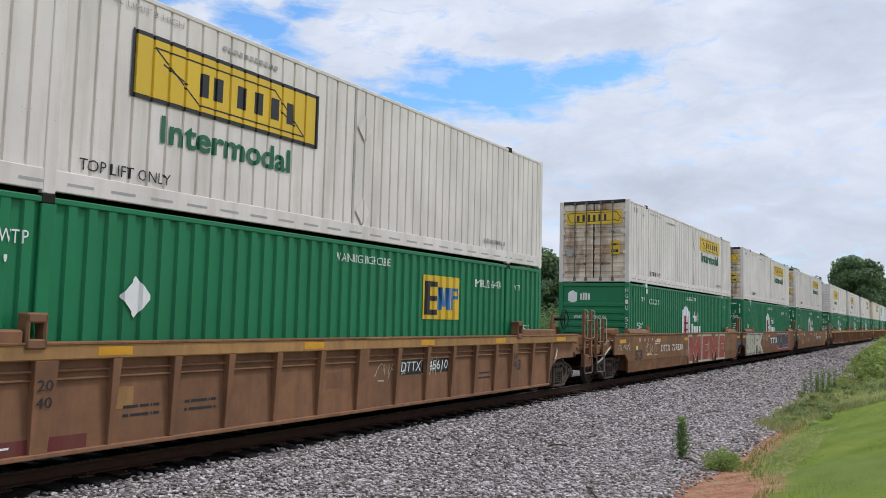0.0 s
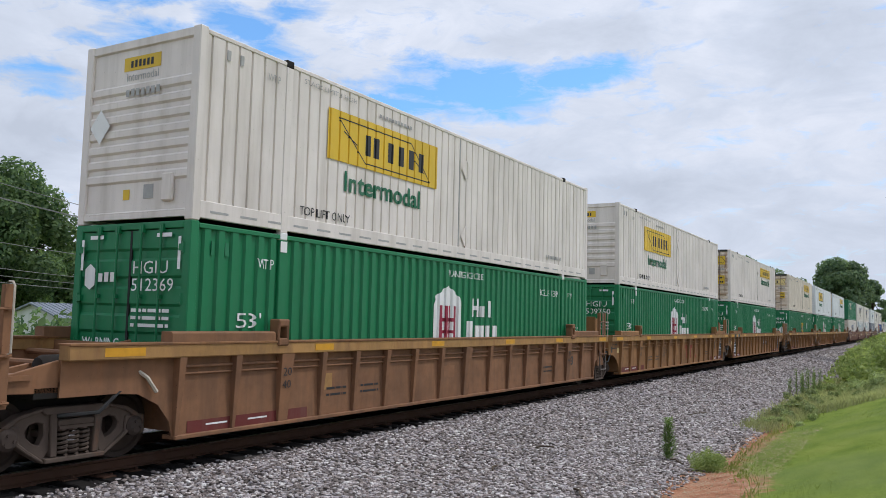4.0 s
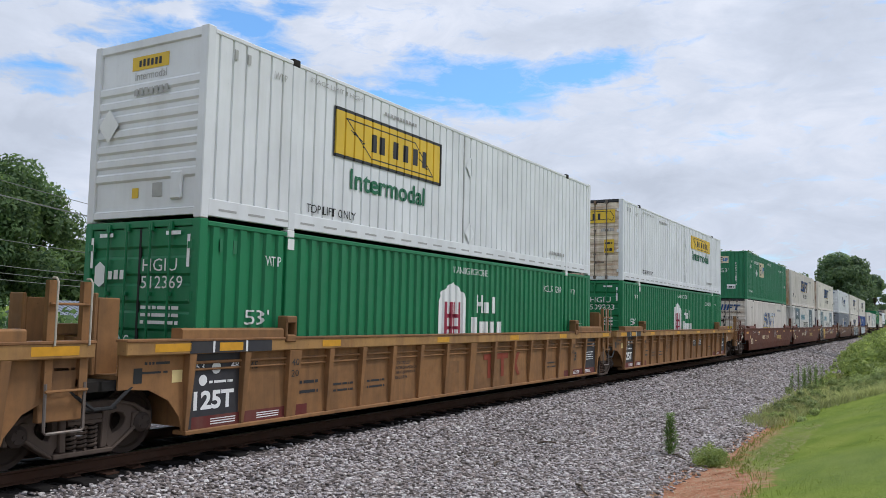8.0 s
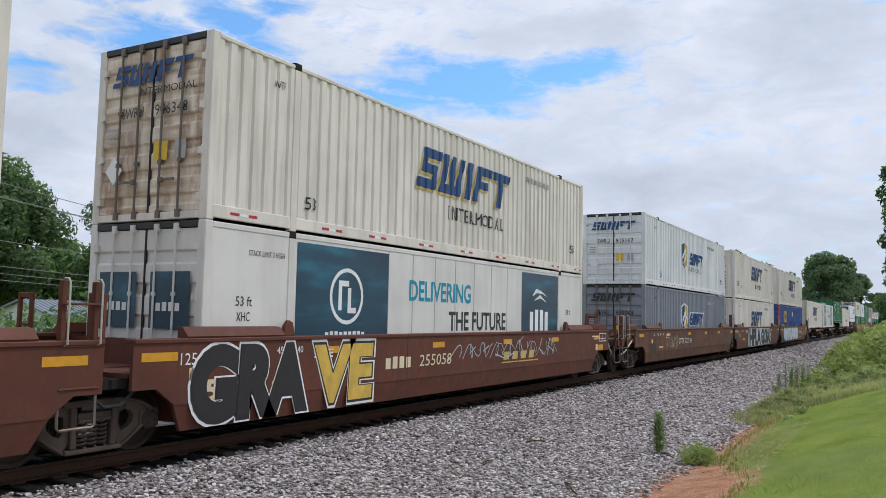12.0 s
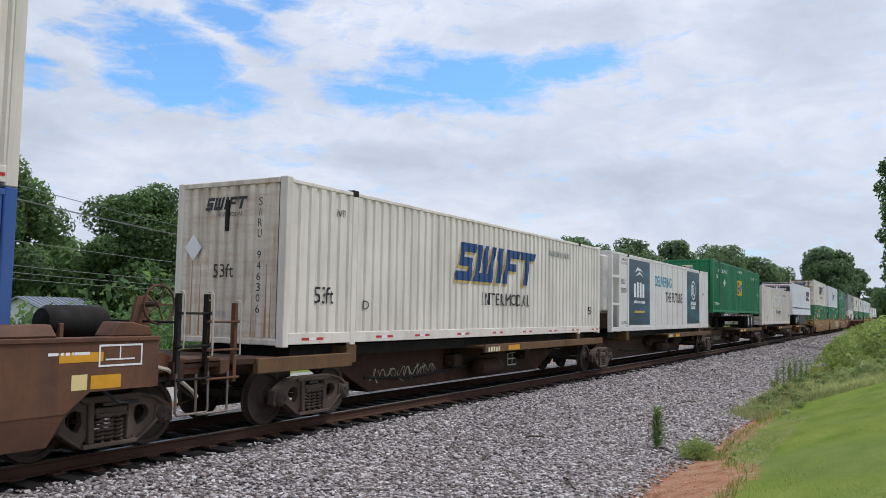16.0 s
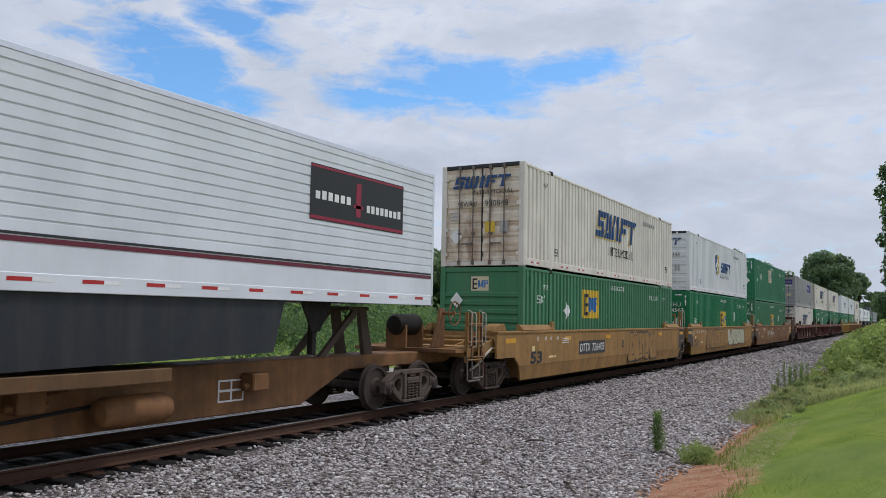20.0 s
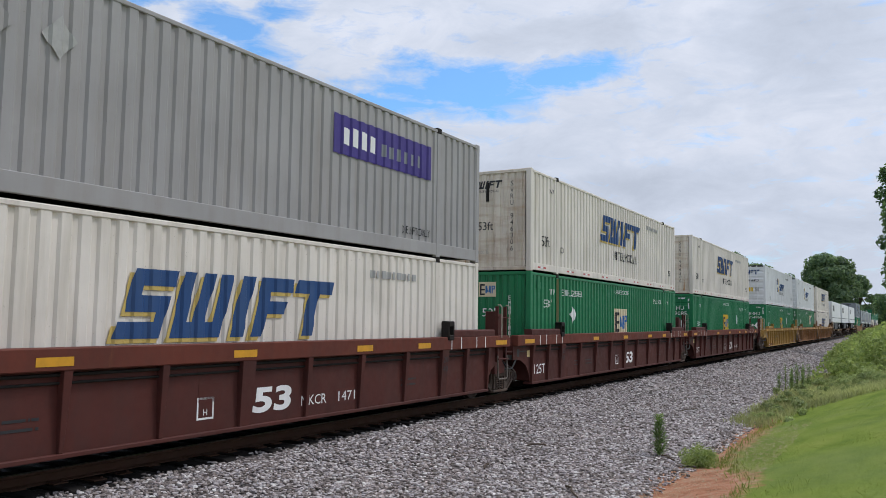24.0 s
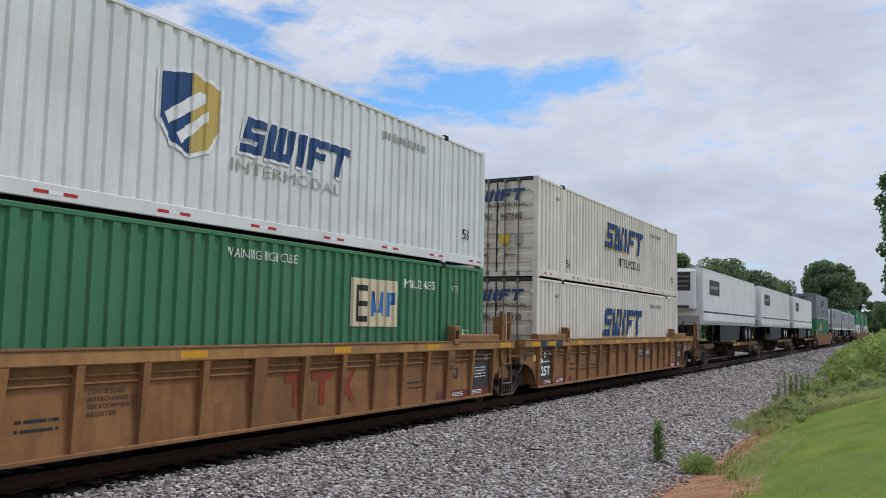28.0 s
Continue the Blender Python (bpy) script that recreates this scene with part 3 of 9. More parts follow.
def box_shell(c, wall, rim_mat, kind, sill=0.17, casting="dark_steel"):
    """Walls, rails and posts that every box has."""
    fx = CX - 0.012
    for s in (1, -1):
        piece("side_wall", lambda: sheet(kind, 0.16, CL - 0.16, sill, CH - 0.10, fx, s), wall, c, f"{kind}{s}{sill}")
        piece("bottom_rail", lambda: Geo().box(s * (CX - 0.09), s * (CX - 0.003), 0.15, CL - 0.15, 0.042, sill), rim_mat, c, f"{s}{sill}", bevel=0.008)
        piece("top_rail", lambda: Geo().box(s * (CX - 0.075), s * (CX - 0.001), 0.15, CL - 0.15, CH - 0.105, CH - 0.030), rim_mat, c, f"{s}", bevel=0.012)
        for y in (0.0, CL - 0.165):
            piece("corner_post", lambda: Geo().box(s * (CX - 0.16), s * CX, 0, 0.165, 0.0, CH), rim_mat, c, f"{s}", at=pose(0, y, 0), bevel=0.014)
        for y in (1.98, CL - 1.98):
            piece("lift_post", lambda: Geo().box(s * (CX - 0.10), s * (CX + 0.004), -0.085, 0.085, 0.0, CH - 0.11), rim_mat, c, f"{s}", at=pose(0, y, 0), bevel=0.012)
            piece("corner_casting", lambda: Geo().box(s * (CX - 0.16), s * (CX + 0.008), -0.09, 0.09, CH - 0.112, CH + 0.008), casting, c, f"{s}", at=pose(0, y, 0), bevel=0.012, label="dark lifting casting" if casting == "dark_steel" else "white lifting casting")
    piece("roof", lambda: Geo().box(-CX + 0.05, CX - 0.05, 0.08, CL - 0.08, CH - 0.05, CH - 0.02), wall, c)
    piece("floor_pan", lambda: Geo().box(-CX + 0.08, CX - 0.08, 0.08, CL - 0.08, 0.10, 0.16), "dark_steel", c)
    piece("far_end_wall", lambda: Geo().box(-CX + 0.10, CX - 0.10, CL - 0.07, CL - 0.03, 0.08, CH - 0.06), wall, c)


def end_doors(c, mat, rim_mat, ribs=6, header="black"):
    """Two swing doors with pressed ribs, four lock rods, hinges and handles, in the near end."""
    piece("door_header", lambda: Geo().box(-CX + 0.15, CX - 0.15, 0.0, 0.12, CH - 0.11, CH - 0.004), header, c, bevel=0.01)
    piece("door_sill", lambda: Geo().box(-CX + 0.15, CX - 0.15, 0.0, 0.12, 0.02, 0.14), rim_mat, c, bevel=0.01)

    piece("door_gasket", lambda: Geo().box(-0.022, 0.022, 0.024, 0.05, 0.14, CH - 0.12), "rubber", c, label="black rubber seal")

    def leaf():
        z0, z1, n = 0.22, CH - 0.19, ribs
        step = (z1 - z0) / n
        out = [(0.03, 0.15)]
        for i in range(n):
            q = z0 + i * step
            out += [(0.03, q + 0.02), (0.058, q + 0.06), (0.058, q + step * 0.42), (0.03, q + step * 0.42 + 0.04)]
        out += [(0.03, CH - 0.12)]
        return Geo().prism(out + [(0.085, CH - 0.12), (0.085, 0.15)], "x", 0.012, 1.130)
    rods = "rod" if mat in ("jbh_door", "cream_door", "grey_box", "slate") else mat
    for s in (0, 1):
        d = piece("door", leaf, mat, c, f"{ribs}", at=pose(0, 0, 0) if s else Matrix.Diagonal((-1, 1, 1, 1)))
        for x in (0.27, 0.70):
            piece("lock_rod", lambda: Geo().tube((0, -0.018, 0.08), (0, -0.018, CH - 0.06), 0.019, 8).box(-0.045, 0.045, -0.03, 0.03, 0.05, 0.17).box(-0.045, 0.045, -0.03, 0.03, CH - 0.16, CH - 0.04)
                  .box(-0.04, 0.04, -0.03, 0.02, 0.9, 0.96).box(-0.04, 0.04, -0.03, 0.02, 1.75, 1.81), rods, d, at=pose(x, 0, 0))
        piece("door_handle", lambda: Geo().box(0.30, 0.62, -0.05, -0.03, 0.62, 0.66).box(0.27, 0.34, -0.05, 0.0, 0.60, 0.68), rods, d)
        for z in (0.35, 1.05, 1.75, 2.5):
            piece("hinge", lambda: Geo().box(1.08, 1.17, -0.02, 0.05, -0.05, 0.05).tube((1.165, 0.0, -0.08), (1.165, 0.0, 0.08), 0.022, 8), rim_mat, d, at=pose(0, 0, z))


def end_ribs(c, mat, n=7):
    """A front wall with level pressed ribs."""
    def make():
        out = [(0.012, 0.06), (0.012, 0.16), (0.05, 0.18)]
        for i in range(n):
            z = 0.62 + i * 0.235
            out += [(0.05, z), (0.015, z + 0.035), (0.015, z + 0.13), (0.05, z + 0.165)]
        out += [(0.05, CH - 0.16), (0.012, CH - 0.14), (0.012, CH - 0.02), (0.09, CH - 0.02), (0.09, 0.06)]
        return Geo().prism(out, "x", -CX + 0.155, CX - 0.155)
    piece("front_wall", make, mat, c, f"ribs{n}")


def end_wave(c, mat):
    """A front wall of broad upright corrugations."""
    def make():
        xs, vs, fs = [], [], []
        x, n = -CX + 0.16, 0
        while x < CX - 0.17:
            for dx, d in ((0, 0.02), (0.11, 0.02), (0.135, 0.055), (0.20, 0.055)):
                if x + dx < CX - 0.16:
                    xs.append((x + dx, d))
            x += 0.225
        for a, d in xs:
            vs += [(a, d, 0.12), (a, d, CH - 0.10)]
        fs = [(2 * i, 2 * i + 2, 2 * i + 3, 2 * i + 1) for i in range(len(xs) - 1)]
        return Geo().add(vs, fs)
    piece("front_wall", make, mat, c, "wave")
    piece("end_rail", lambda: Geo().box(-CX + 0.15, CX - 0.15, 0.0, 0.08, CH - 0.105, CH - 0.01), mat, c, "t", bevel=0.012)
    piece("end_rail", lambda: Geo().box(-CX + 0.15, CX - 0.15, 0.0, 0.08, 0.03, 0.13), mat, c, "b", bevel=0.012)


def diamond(y, z, r, mat, c, kind="flat", axis="x"):
    decal("placard_holder", [[(y - r, z), (y, z - r * 1.15), (y + r, z), (y, z + r * 1.15)]], mat, c, f"{y},{z},{r}", kind, CX if axis == "x" else -0.0, 0.012, axis, "diamond placard holder")


def place(c, u, z):
    MOVING.append((c, u, z))


# Marks of owners are plain shapes in their colours.
def mark_jbh(c, far, kind, bold):
    if far:
        y0, y1, z0, z1, iy, iz, iw = 9.85, 13.60, 1.93, 2.52, 10.15, 1.42, 3.15
    else:
        y0, y1, z0, z1, iy, iz, iw = 3.02, 6.82, 1.46, 2.38, 3.55, 0.93, 2.6
    if bold:
        decal("mark_border", [quad(y0, y1, z0, z1)], "ink", c, f"b{far}", kind)
        y0, y1, z0, z1 = y0 + 0.07, y1 - 0.07, z0 + 0.06, z1 - 0.06
    decal("mark_panel", [quad(y0, y1, z0, z1)], "yellow", c, f"p{far}{bold}", kind, lift=0.007, label="yellow owner's panel")
    w, h = y1 - y0, z1 - z0
    polys = []
    for i, k in enumerate((0.0, 0.07, 0.20, 0.30, 0.40, 0.50)):
        polys.append(quad(y0 + w * (0.30 + k), y0 + w * (0.30 + k + (0.05 if i else 0.045)), z0 + h * 0.27, z0 + h * 0.70))
    decal("owner_mark", polys, "ink", c, f"k{far}{bold}", kind, lift=0.010)
    t = 0.012
    line = []
    for a, b in (((0.08, 0.86), (0.72, 0.86)), ((0.72, 0.86), (0.92, 0.10)), ((0.30, 0.10), (0.92, 0.10)), ((0.08, 0.86), (0.30, 0.10)), ((0.12, 0.62), (0.24, 0.40)), ((0.76, 0.50), (0.86, 0.26))):
        p, q = Vector((y0 + w * a[0], z0 + h * a[1])), Vector((y0 + w * b[0], z0 + h * b[1]))
        n = Vector((-(q - p).y, (q - p).x)).normalized() * t
        line.append([tuple(p - n), tuple(q - n), tuple(q + n), tuple(p + n)])
    decal("mark_outline", line, "ink", c, f"o{far}{bold}", kind, lift=0.009)
    lettering("Intermodal", iy, iz, iw, 0.42 if far else 0.38, "green_ink", c, kind, fat=0.022)


def jbh(u, z, end, bold=False, new_paint=False, warm=False):
    wall = "jbh_new" if new_paint else ("jbh_warm" if warm else "jbh_white")
    kind = "groove"
    state = {"door": "rust-stained doors", "ribs": "ribbed front"}[end]
    c = thing("shipping_container", f"white corrugated container, yellow panel, {state}, stacked on top", "shipping container", "containers on the train")
    box_shell(c, wall, wall, kind, 0.30)
    if end == "door":
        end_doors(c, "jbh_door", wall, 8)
        decal("mark_panel", [quad(-1.02, 1.02, 2.05, 2.52)], "pale_yellow" if warm else "yellow", c, "jd", axis="y", face_x=0.0, lift=0.010, label="yellow owner's panel")
        bars("owner_mark", -0.62, 2.16, 1.2, 0.25, 6, "ink", c, axis="y", face_x=0.0, lift=0.013, gap=0.55)
        scroll = [(-0.98, 2.40), (-0.86, 2.46), (0.84, 2.46), (0.98, 2.26), (0.90, 2.12), (0.80, 2.18), (-0.84, 2.12), (-0.92, 2.22), (-0.98, 2.40)]
        tagged(decal("mark_outline", stroke(scroll, 0.022), "ink", c, "jo", axis="y", face_x=0.0, lift=0.0125), kind="stuff")
        decal("warning_label", [quad(0.62, 0.98, 0.98, 1.45)], "yellow", c, "jw", axis="y", face_x=0.0, lift=0.012, label="yellow warning label")
        bars("small_print", 0.66, 1.28, 0.28, 0.10, 4, "ink", c, axis="y", face_x=0.0, lift=0.015)
        bars("small_print", 0.66, 1.04, 0.28, 0.14, 5, "ink", c, axis="y", face_x=0.0, lift=0.015, seed=3)
        bars("container_number", 0.50, 1.74, 0.5, 0.12, 6, "grey_ink", c, axis="y", face_x=0.0, lift=0.012)
        decal("plate", [quad(-1.0, -0.78, 0.92, 1.2)], "grey_ink", c, "pl", axis="y", face_x=0.0, lift=0.010)
    else:
        end_ribs(c, wall)
        decal("mark_panel", [quad(-0.42, 0.42, 2.40, 2.62)], "yellow", c, "jr", axis="y", face_x=-0.048, label="yellow owner's panel")
        bars("owner_mark", -0.26, 2.45, 0.55, 0.12, 6, "ink", c, axis="y", face_x=-0.048, lift=0.008, gap=0.4)
        lettering("Intermodal", -0.34, 2.24, 0.72, 0.13, "grey_ink", c, axis="y", face_x=-0.048)
        bars("container_number", -0.3, 1.98, 0.8, 0.12, 7, "grey_ink", c, axis="y", face_x=-0.015, lift=0.008)
        diamond(-0.85, 1.55, 0.24, "white", c, axis="y")
        decal("label", [quad(-0.28, -0.13, 0.36, 0.52)], "yellow", c, "jl", axis="y", face_x=-0.048)
        decal("label", [quad(0.18, 0.40, 0.36, 0.58)], "grey_ink", c, "jl2", axis="y", face_x=-0.048)
        piece("document_box", lambda: Geo().box(0.62, 0.86, -0.01, 0.05, 0.30, 0.72), wall, c, bevel=0.02)
    tagged(decal("reflective_tape", [quad(0.35 + 0.62 * k, 0.72 + 0.62 * k, 0.13, 0.165) for k in range(25)], "grey_ink", c, "jt", face_x=CX - 0.003, lift=0.003, label="dulled reflective tape"), kind="stuff")
    mark_jbh(c, end == "door", kind, bold)
    lettering("TOP LIFT ONLY", 2.35, 0.36, 1.40, 0.15, "ink", c, kind)
    lettering("STACK LIMIT 3 HIGH", 2.35, 2.62, 1.5, 0.085, "grey_ink", c, kind)
    lettering("WTP", 1.45, 2.44, 0.3, 0.12, "grey_ink", c, kind)
    bars("container_number", 12.9, 0.42, 1.1, 0.10, 9, "grey_ink", c, kind, seed=2)
    bars("container_number", 4.6, 2.54, 1.2, 0.075, 11, "grey_ink", c, kind, seed=4)
    piece("panel_seam", lambda: Geo().box(CX - 0.03, CX + 0.001, -0.012, 0.012, 0.31, CH - 0.11), "grey_ink", c, at=pose(0, 7.85 if end != "door" else 8.6, 0))
    for k, y in enumerate((0.55, 8.15 if end != "door" else 8.9)):
        if k:
            for zz in (0.55, 2.1):
                diamond(y, zz, 0.22, wall, c, kind)
        else:
            decal("vent", [quad(y, y + 0.07, 2.50, 2.66)], "grey_ink", c, f"v{y}", kind)
            decal("vent", [quad(y + 0.28, y + 0.35, 2.50, 2.66)], "grey_ink", c, f"v2{y}", kind)
    place(c, u, z)
    return c


def hub(u, z, end, seed=0):
    kind = "wave"
    c = thing("shipping_container", f"green corrugated container, white house mark, {'doors' if end == 'door' else 'ribbed end'} showing, in the well", "shipping container", "containers on the train")
    box_shell(c, "green", "green", kind, casting="white")
    if end == "door":
        end_doors(c, "green", "green", 6, "green")
        decal("mark_panel", [[(-1.0, 1.95), (-0.88, 1.88), (-0.76, 1.95), (-0.76, 2.2), (-0.88, 2.28), (-1.0, 2.2)]], "white", c, "h1", axis="y", face_x=0.0, lift=0.01)
        bars("owner_mark", -0.68, 2.0, 0.42, 0.15, 3, "white", c, axis="y", face_x=0.0, lift=0.01)
        lettering("HGIU", 0.12, 2.12, 0.75, 0.19, "white", c, axis="y", face_x=0.0, lift=0.012)
        lettering(("516313", "509750", "512369", "509223")[seed % 4], 0.10, 1.86, 0.9, 0.19, "white", c, axis="y", face_x=0.0, lift=0.012)
        for i in range(3):
            bars("small_print", 0.12, 1.55 - i * 0.11, 0.85, 0.07, 8, "white", c, axis="y", face_x=0.0, lift=0.012, seed=i)
        door_marks(c)
    else:
        end_ribs(c, "green")
        decal("mark_panel", [[(-0.95, 2.25), (-0.78, 2.16), (-0.61, 2.25), (-0.61, 2.52), (-0.78, 2.62), (-0.95, 2.52)]], "white", c, "h2", axis="y", face_x=-0.048)
        bars("owner_mark", -0.5, 2.28, 0.4, 0.26, 4, "white", c, axis="y", face_x=-0.048)
        lettering("WARNING HIGH CUBE", -0.72, 1.62, 1.2, 0.12, "white", c, axis="y", face_x=-0.015)
        for i, d in enumerate("HGIU 523102"):
            if d != " ":
                lettering(d, 1.17, 2.55 - i * 0.2, 0.10, 0.15, "white", c, axis="y", face_x=0.0)
    house = [(6.83, 0.95), (8.10, 0.95), (8.10, 1.85), (7.98, 2.05), (7.47, 2.30), (6.95, 2.05), (6.83, 1.85)]
    decal("mark_panel", [house], "white", c, "hs", kind, label="white house-shaped mark")
    decal("owner_mark", [quad(7.08, 7.24, 1.0, 1.85), quad(7.34, 7.44, 1.0, 1.85), quad(7.50, 7.60, 1.0, 1.85), quad(7.70, 7.86, 1.0, 1.85), quad(7.24, 7.70, 1.50, 1.58), quad(7.24, 7.70, 1.24, 1.31)], "maroon_ink", c, "hs2", kind, lift=0.008, label="crimson bars")
    decal("owner_mark", [quad(8.62, 8.72, 1.62, 2.05), quad(8.80, 8.92, 1.62, 2.05), quad(8.72, 8.80, 1.78, 1.88), quad(9.02, 9.28, 1.62, 1.88), quad(9.38, 9.60, 1.62, 2.02)], "white", c, "ht", kind)
    decal("owner_mark", [quad(8.32, 8.66, 1.12, 1.52), quad(8.76, 8.90, 1.12, 1.42), quad(8.98, 9.24, 1.12, 1.42), quad(9.32, 9.56, 1.12, 1.42), quad(9.64, 9.90, 1.0, 1.42)], "white", c, "hg", kind)
    lettering("WARNING HIGH CUBE", 7.45, 2.50, 1.65, 0.15, "white", c, kind)
    lettering("WTP", 1.40, 2.28, 0.36, 0.16, "white", c, kind)
    lettering("53'", 1.02, 1.34 + (0.0 if end == "door" else -0.05), 0.5, 0.24, "white", c, kind)
    lettering("53", 15.15, 1.2, 0.32, 0.2, "white", c, kind)
    if end == "ribs":
        lettering("HGIU 523102", 2.3, 2.2, 1.35, 0.2, "white", c, kind)
    else:
        lettering(("HGIU 516313", "HGIU 509750", "HGIU 512369", "HGIU 509223")[seed % 4], 12.5, 2.26, 1.35, 0.18, "white", c, kind)
    lettering("WTP", 14.55, 2.25, 0.3, 0.15, "white", c, kind)
    decal("plate", [quad(1.90, 2.06, 2.58, 2.76)], "white", c, "wp", lift=0.012, label="white plate on the lift post")
    for y in (0.40, 0.70):
        decal("vent", [quad(y, y + 0.10, 2.42, 2.62)], "green_dark", c, f"v{y}", kind, lift=0.010)
    place(c, u, z)
    return c


def emp_mark(c, y, z, w, h, kind, bright, axis="x", face_x=CX):
    k = f"{y:.2f},{z:.2f},{w}"
    decal("mark_panel", [quad(y, y + w, z, z + h)], "yellow" if bright else "buff", c, "e" + k, kind, face_x, 0.004, axis, "yellow owner's panel")
    e = [quad(y + w * 0.17, y + w * 0.36, z + h * a, z + h * b) for a, b in ((0.10, 0.22), (0.42, 0.53), (0.74, 0.86))] + [quad(y + w * 0.08, y + w * 0.17, z + h * 0.10, z + h * 0.86)]
    decal("owner_mark", e, "ink", c, "e2" + k, kind, face_x, 0.008, axis)
    b = [quad(y + w * 0.40, y + w * 0.48, z + h * 0.22, z + h * 0.74), quad(y + w * 0.48, y + w * 0.56, z + h * 0.30, z + h * 0.74, -0.22), quad(y + w * 0.56, y + w * 0.63, z + h * 0.30, z + h * 0.74, 0.18), quad(y + w * 0.64, y + w * 0.71, z + h * 0.22, z + h * 0.74)]
    b += [quad(y + w * 0.75, y + w * 0.82, z + h * 0.22, z + h * 0.74), quad(y + w * 0.82, y + w * 0.93, z + h * 0.48, z + h * 0.56), quad(y + w * 0.82, y + w * 0.93, z + h * 0.67, z + h * 0.74), quad(y + w * 0.89, y + w * 0.95, z + h * 0.48, z + h * 0.74)]
    decal("owner_mark", b, "sky_blue", c, "e3" + k, kind, face_x, 0.008, axis, "blue bars")


def door_marks(c):
    """Warning words and corner tapes on a pair of green doors."""
    lettering("WARNING", -0.98, 1.02, 0.86, 0.13, "white", c, axis="y", face_x=0.0, lift=0.012, fat=0.02)
    lettering("HIGH CUBE", -0.98, 0.82, 0.86, 0.13, "white", c, axis="y", face_x=0.0, lift=0.012, fat=0.02)
    tagged(decal("corner_tape", [quad(-1.12, -1.06, 2.18, 2.66), quad(1.06, 1.12, 2.18, 2.66), quad(-0.92, -0.60, 2.66, 2.72), quad(0.60, 0.92, 2.66, 2.72)], "white_tape", c, "dm", axis="y", face_x=0.0, lift=0.010, label="white reflective corner tape"), kind="stuff")


def emp(u, z, end, colour="green", at=None, bright=True, seed=0, chassis=False, number="EMHU 265474"):
    kind = "wave"
    words = {"green": "green", "green_pale": "faded green", "green_dark": "dark green", "blue": "blue"}[colour]
    c = thing("shipping_container", f"{words} corrugated container, yellow square panel, {'doors' if end == 'door' else 'closed front wall'} showing", "shipping container", "containers on the train")
    box_shell(c, colour, colour, kind)
    if end == "door":
        end_doors(c, colour, colour, 6, colour)
        if colour == "blue":
            for x in (-1.0, 0.22):
                emp_mark(c, x, 1.85, 0.62, 0.52, "flat", True, "y", 0.012)
            decal("corner_stripe", [quad(CX - 0.15, CX - 0.01, 0.2, 2.8)], "red_edge", c, "cs", axis="y", face_x=0.0)
            decal("corner_stripe", [quad(0.005, 0.16, 0.2, 2.8)], "red_edge", c, "cs2", face_x=CX)
        else:
            emp_mark(c, -0.86, 1.75, 0.48, 0.42, "flat", False, "y", 0.012)
            a, b = number.split()
            lettering(a, 0.12, 2.12, 0.75, 0.19, "white", c, axis="y", face_x=0.0, lift=0.012)
            lettering(b, 0.10, 1.86, 0.9, 0.19, "white", c, axis="y", face_x=0.0, lift=0.012)
            diamond(0.72, 1.35, 0.26, "white", c, axis="y")
            bars("small_print", 0.12, 1.30, 0.32, 0.2, 3, "white", c, axis="y", face_x=0.0, lift=0.012)
            door_marks(c)
    elif end == "ribs":
        end_ribs(c, colour)
        emp_mark(c, -0.32, 2.22, 0.55, 0.40, "flat", False, "y", -0.048)
        diamond(-0.75, 1.95, 0.2, "white", c, axis="y")
    else:
        end_wave(c, colour)
        emp_mark(c, -0.32, 2.18, 0.55, 0.42, "flat", False, "y", -0.018)
        diamond(-0.78, 1.72, 0.22, "white", c, axis="y")
        lettering("53'", -0.2, 1.62, 0.42, 0.24, "white", c, axis="y", face_x=-0.018)
        decal("plate", [quad(0.12, 0.62, 0.62, 0.88)], "white", c, "tp", axis="y", face_x=-0.018)
        bars("small_print", 0.16, 0.68, 0.42, 0.12, 7, "ink", c, axis="y", face_x=-0.018, lift=0.008)
        for i, d in enumerate("EMHU651174"):
            lettering(d, 0.62, 2.1 - i * 0.14, 0.07, 0.11, "white", c, axis="y", face_x=-0.018)
        for i in range(5):
            bars("small_print", -1.0, 0.52 + i * 0.08, 0.7, 0.05, 8, "white", c, axis="y", face_x=-0.018, seed=i)
    y, zz = at or {"door": (7.38, 1.06), "ribs": (4.7, 1.5), "wave": (4.5, 1.55)}[end]
    if colour == "blue":
        y, zz = 2.75, 1.48
        decal("repaint", [quad(5.4, 10.6, 1.0, 1.52)], "blue_patch", c, "rp", kind, label="fresh blue repaint")
        decal("plate", [quad(8.1, 8.7, 2.0, 2.4)], "white", c, "wl", kind)
    emp_mark(c, y, zz, 1.55, 0.92, kind, bright)
    if colour != "blue":
        lettering("WARNING HIGH CUBE", 7.45, 2.50, 1.65, 0.15, "white", c, kind)
        diamond(11.6 if end == "door" and at is None else (3.3 if end != "door" else 2.9), 1.72, 0.24, "white", c, kind)
        lettering("53'", 1.02, 1.34 if end == "door" else 1.9, 0.5, 0.24, "white", c, kind)
        lettering("53", 15.15, 1.2, 0.32, 0.2, "white", c, kind)
        lettering("WTP", 1.40, 2.28, 0.36, 0.16, "white", c, kind)
        lettering(number, 12.5, 2.26, 1.35, 0.18, "white", c, kind)
        lettering("WTP", 14.55, 2.25, 0.3, 0.15, "white", c, kind)
        if end == "wave":
            lettering(number, 2.42, 2.28, 1.75, 0.19, "white", c, kind)
            if colour == "green":
                decal("rust_stain", [[(1.90, 2.76), (2.06, 2.76), (2.08, 1.9), (2.05, 1.1), (2.07, 0.25), (1.92, 0.25), (1.89, 1.3)]], "rust_stain", c, "rs", face_x=CX + 0.004, lift=0.003, label="running rust stain")
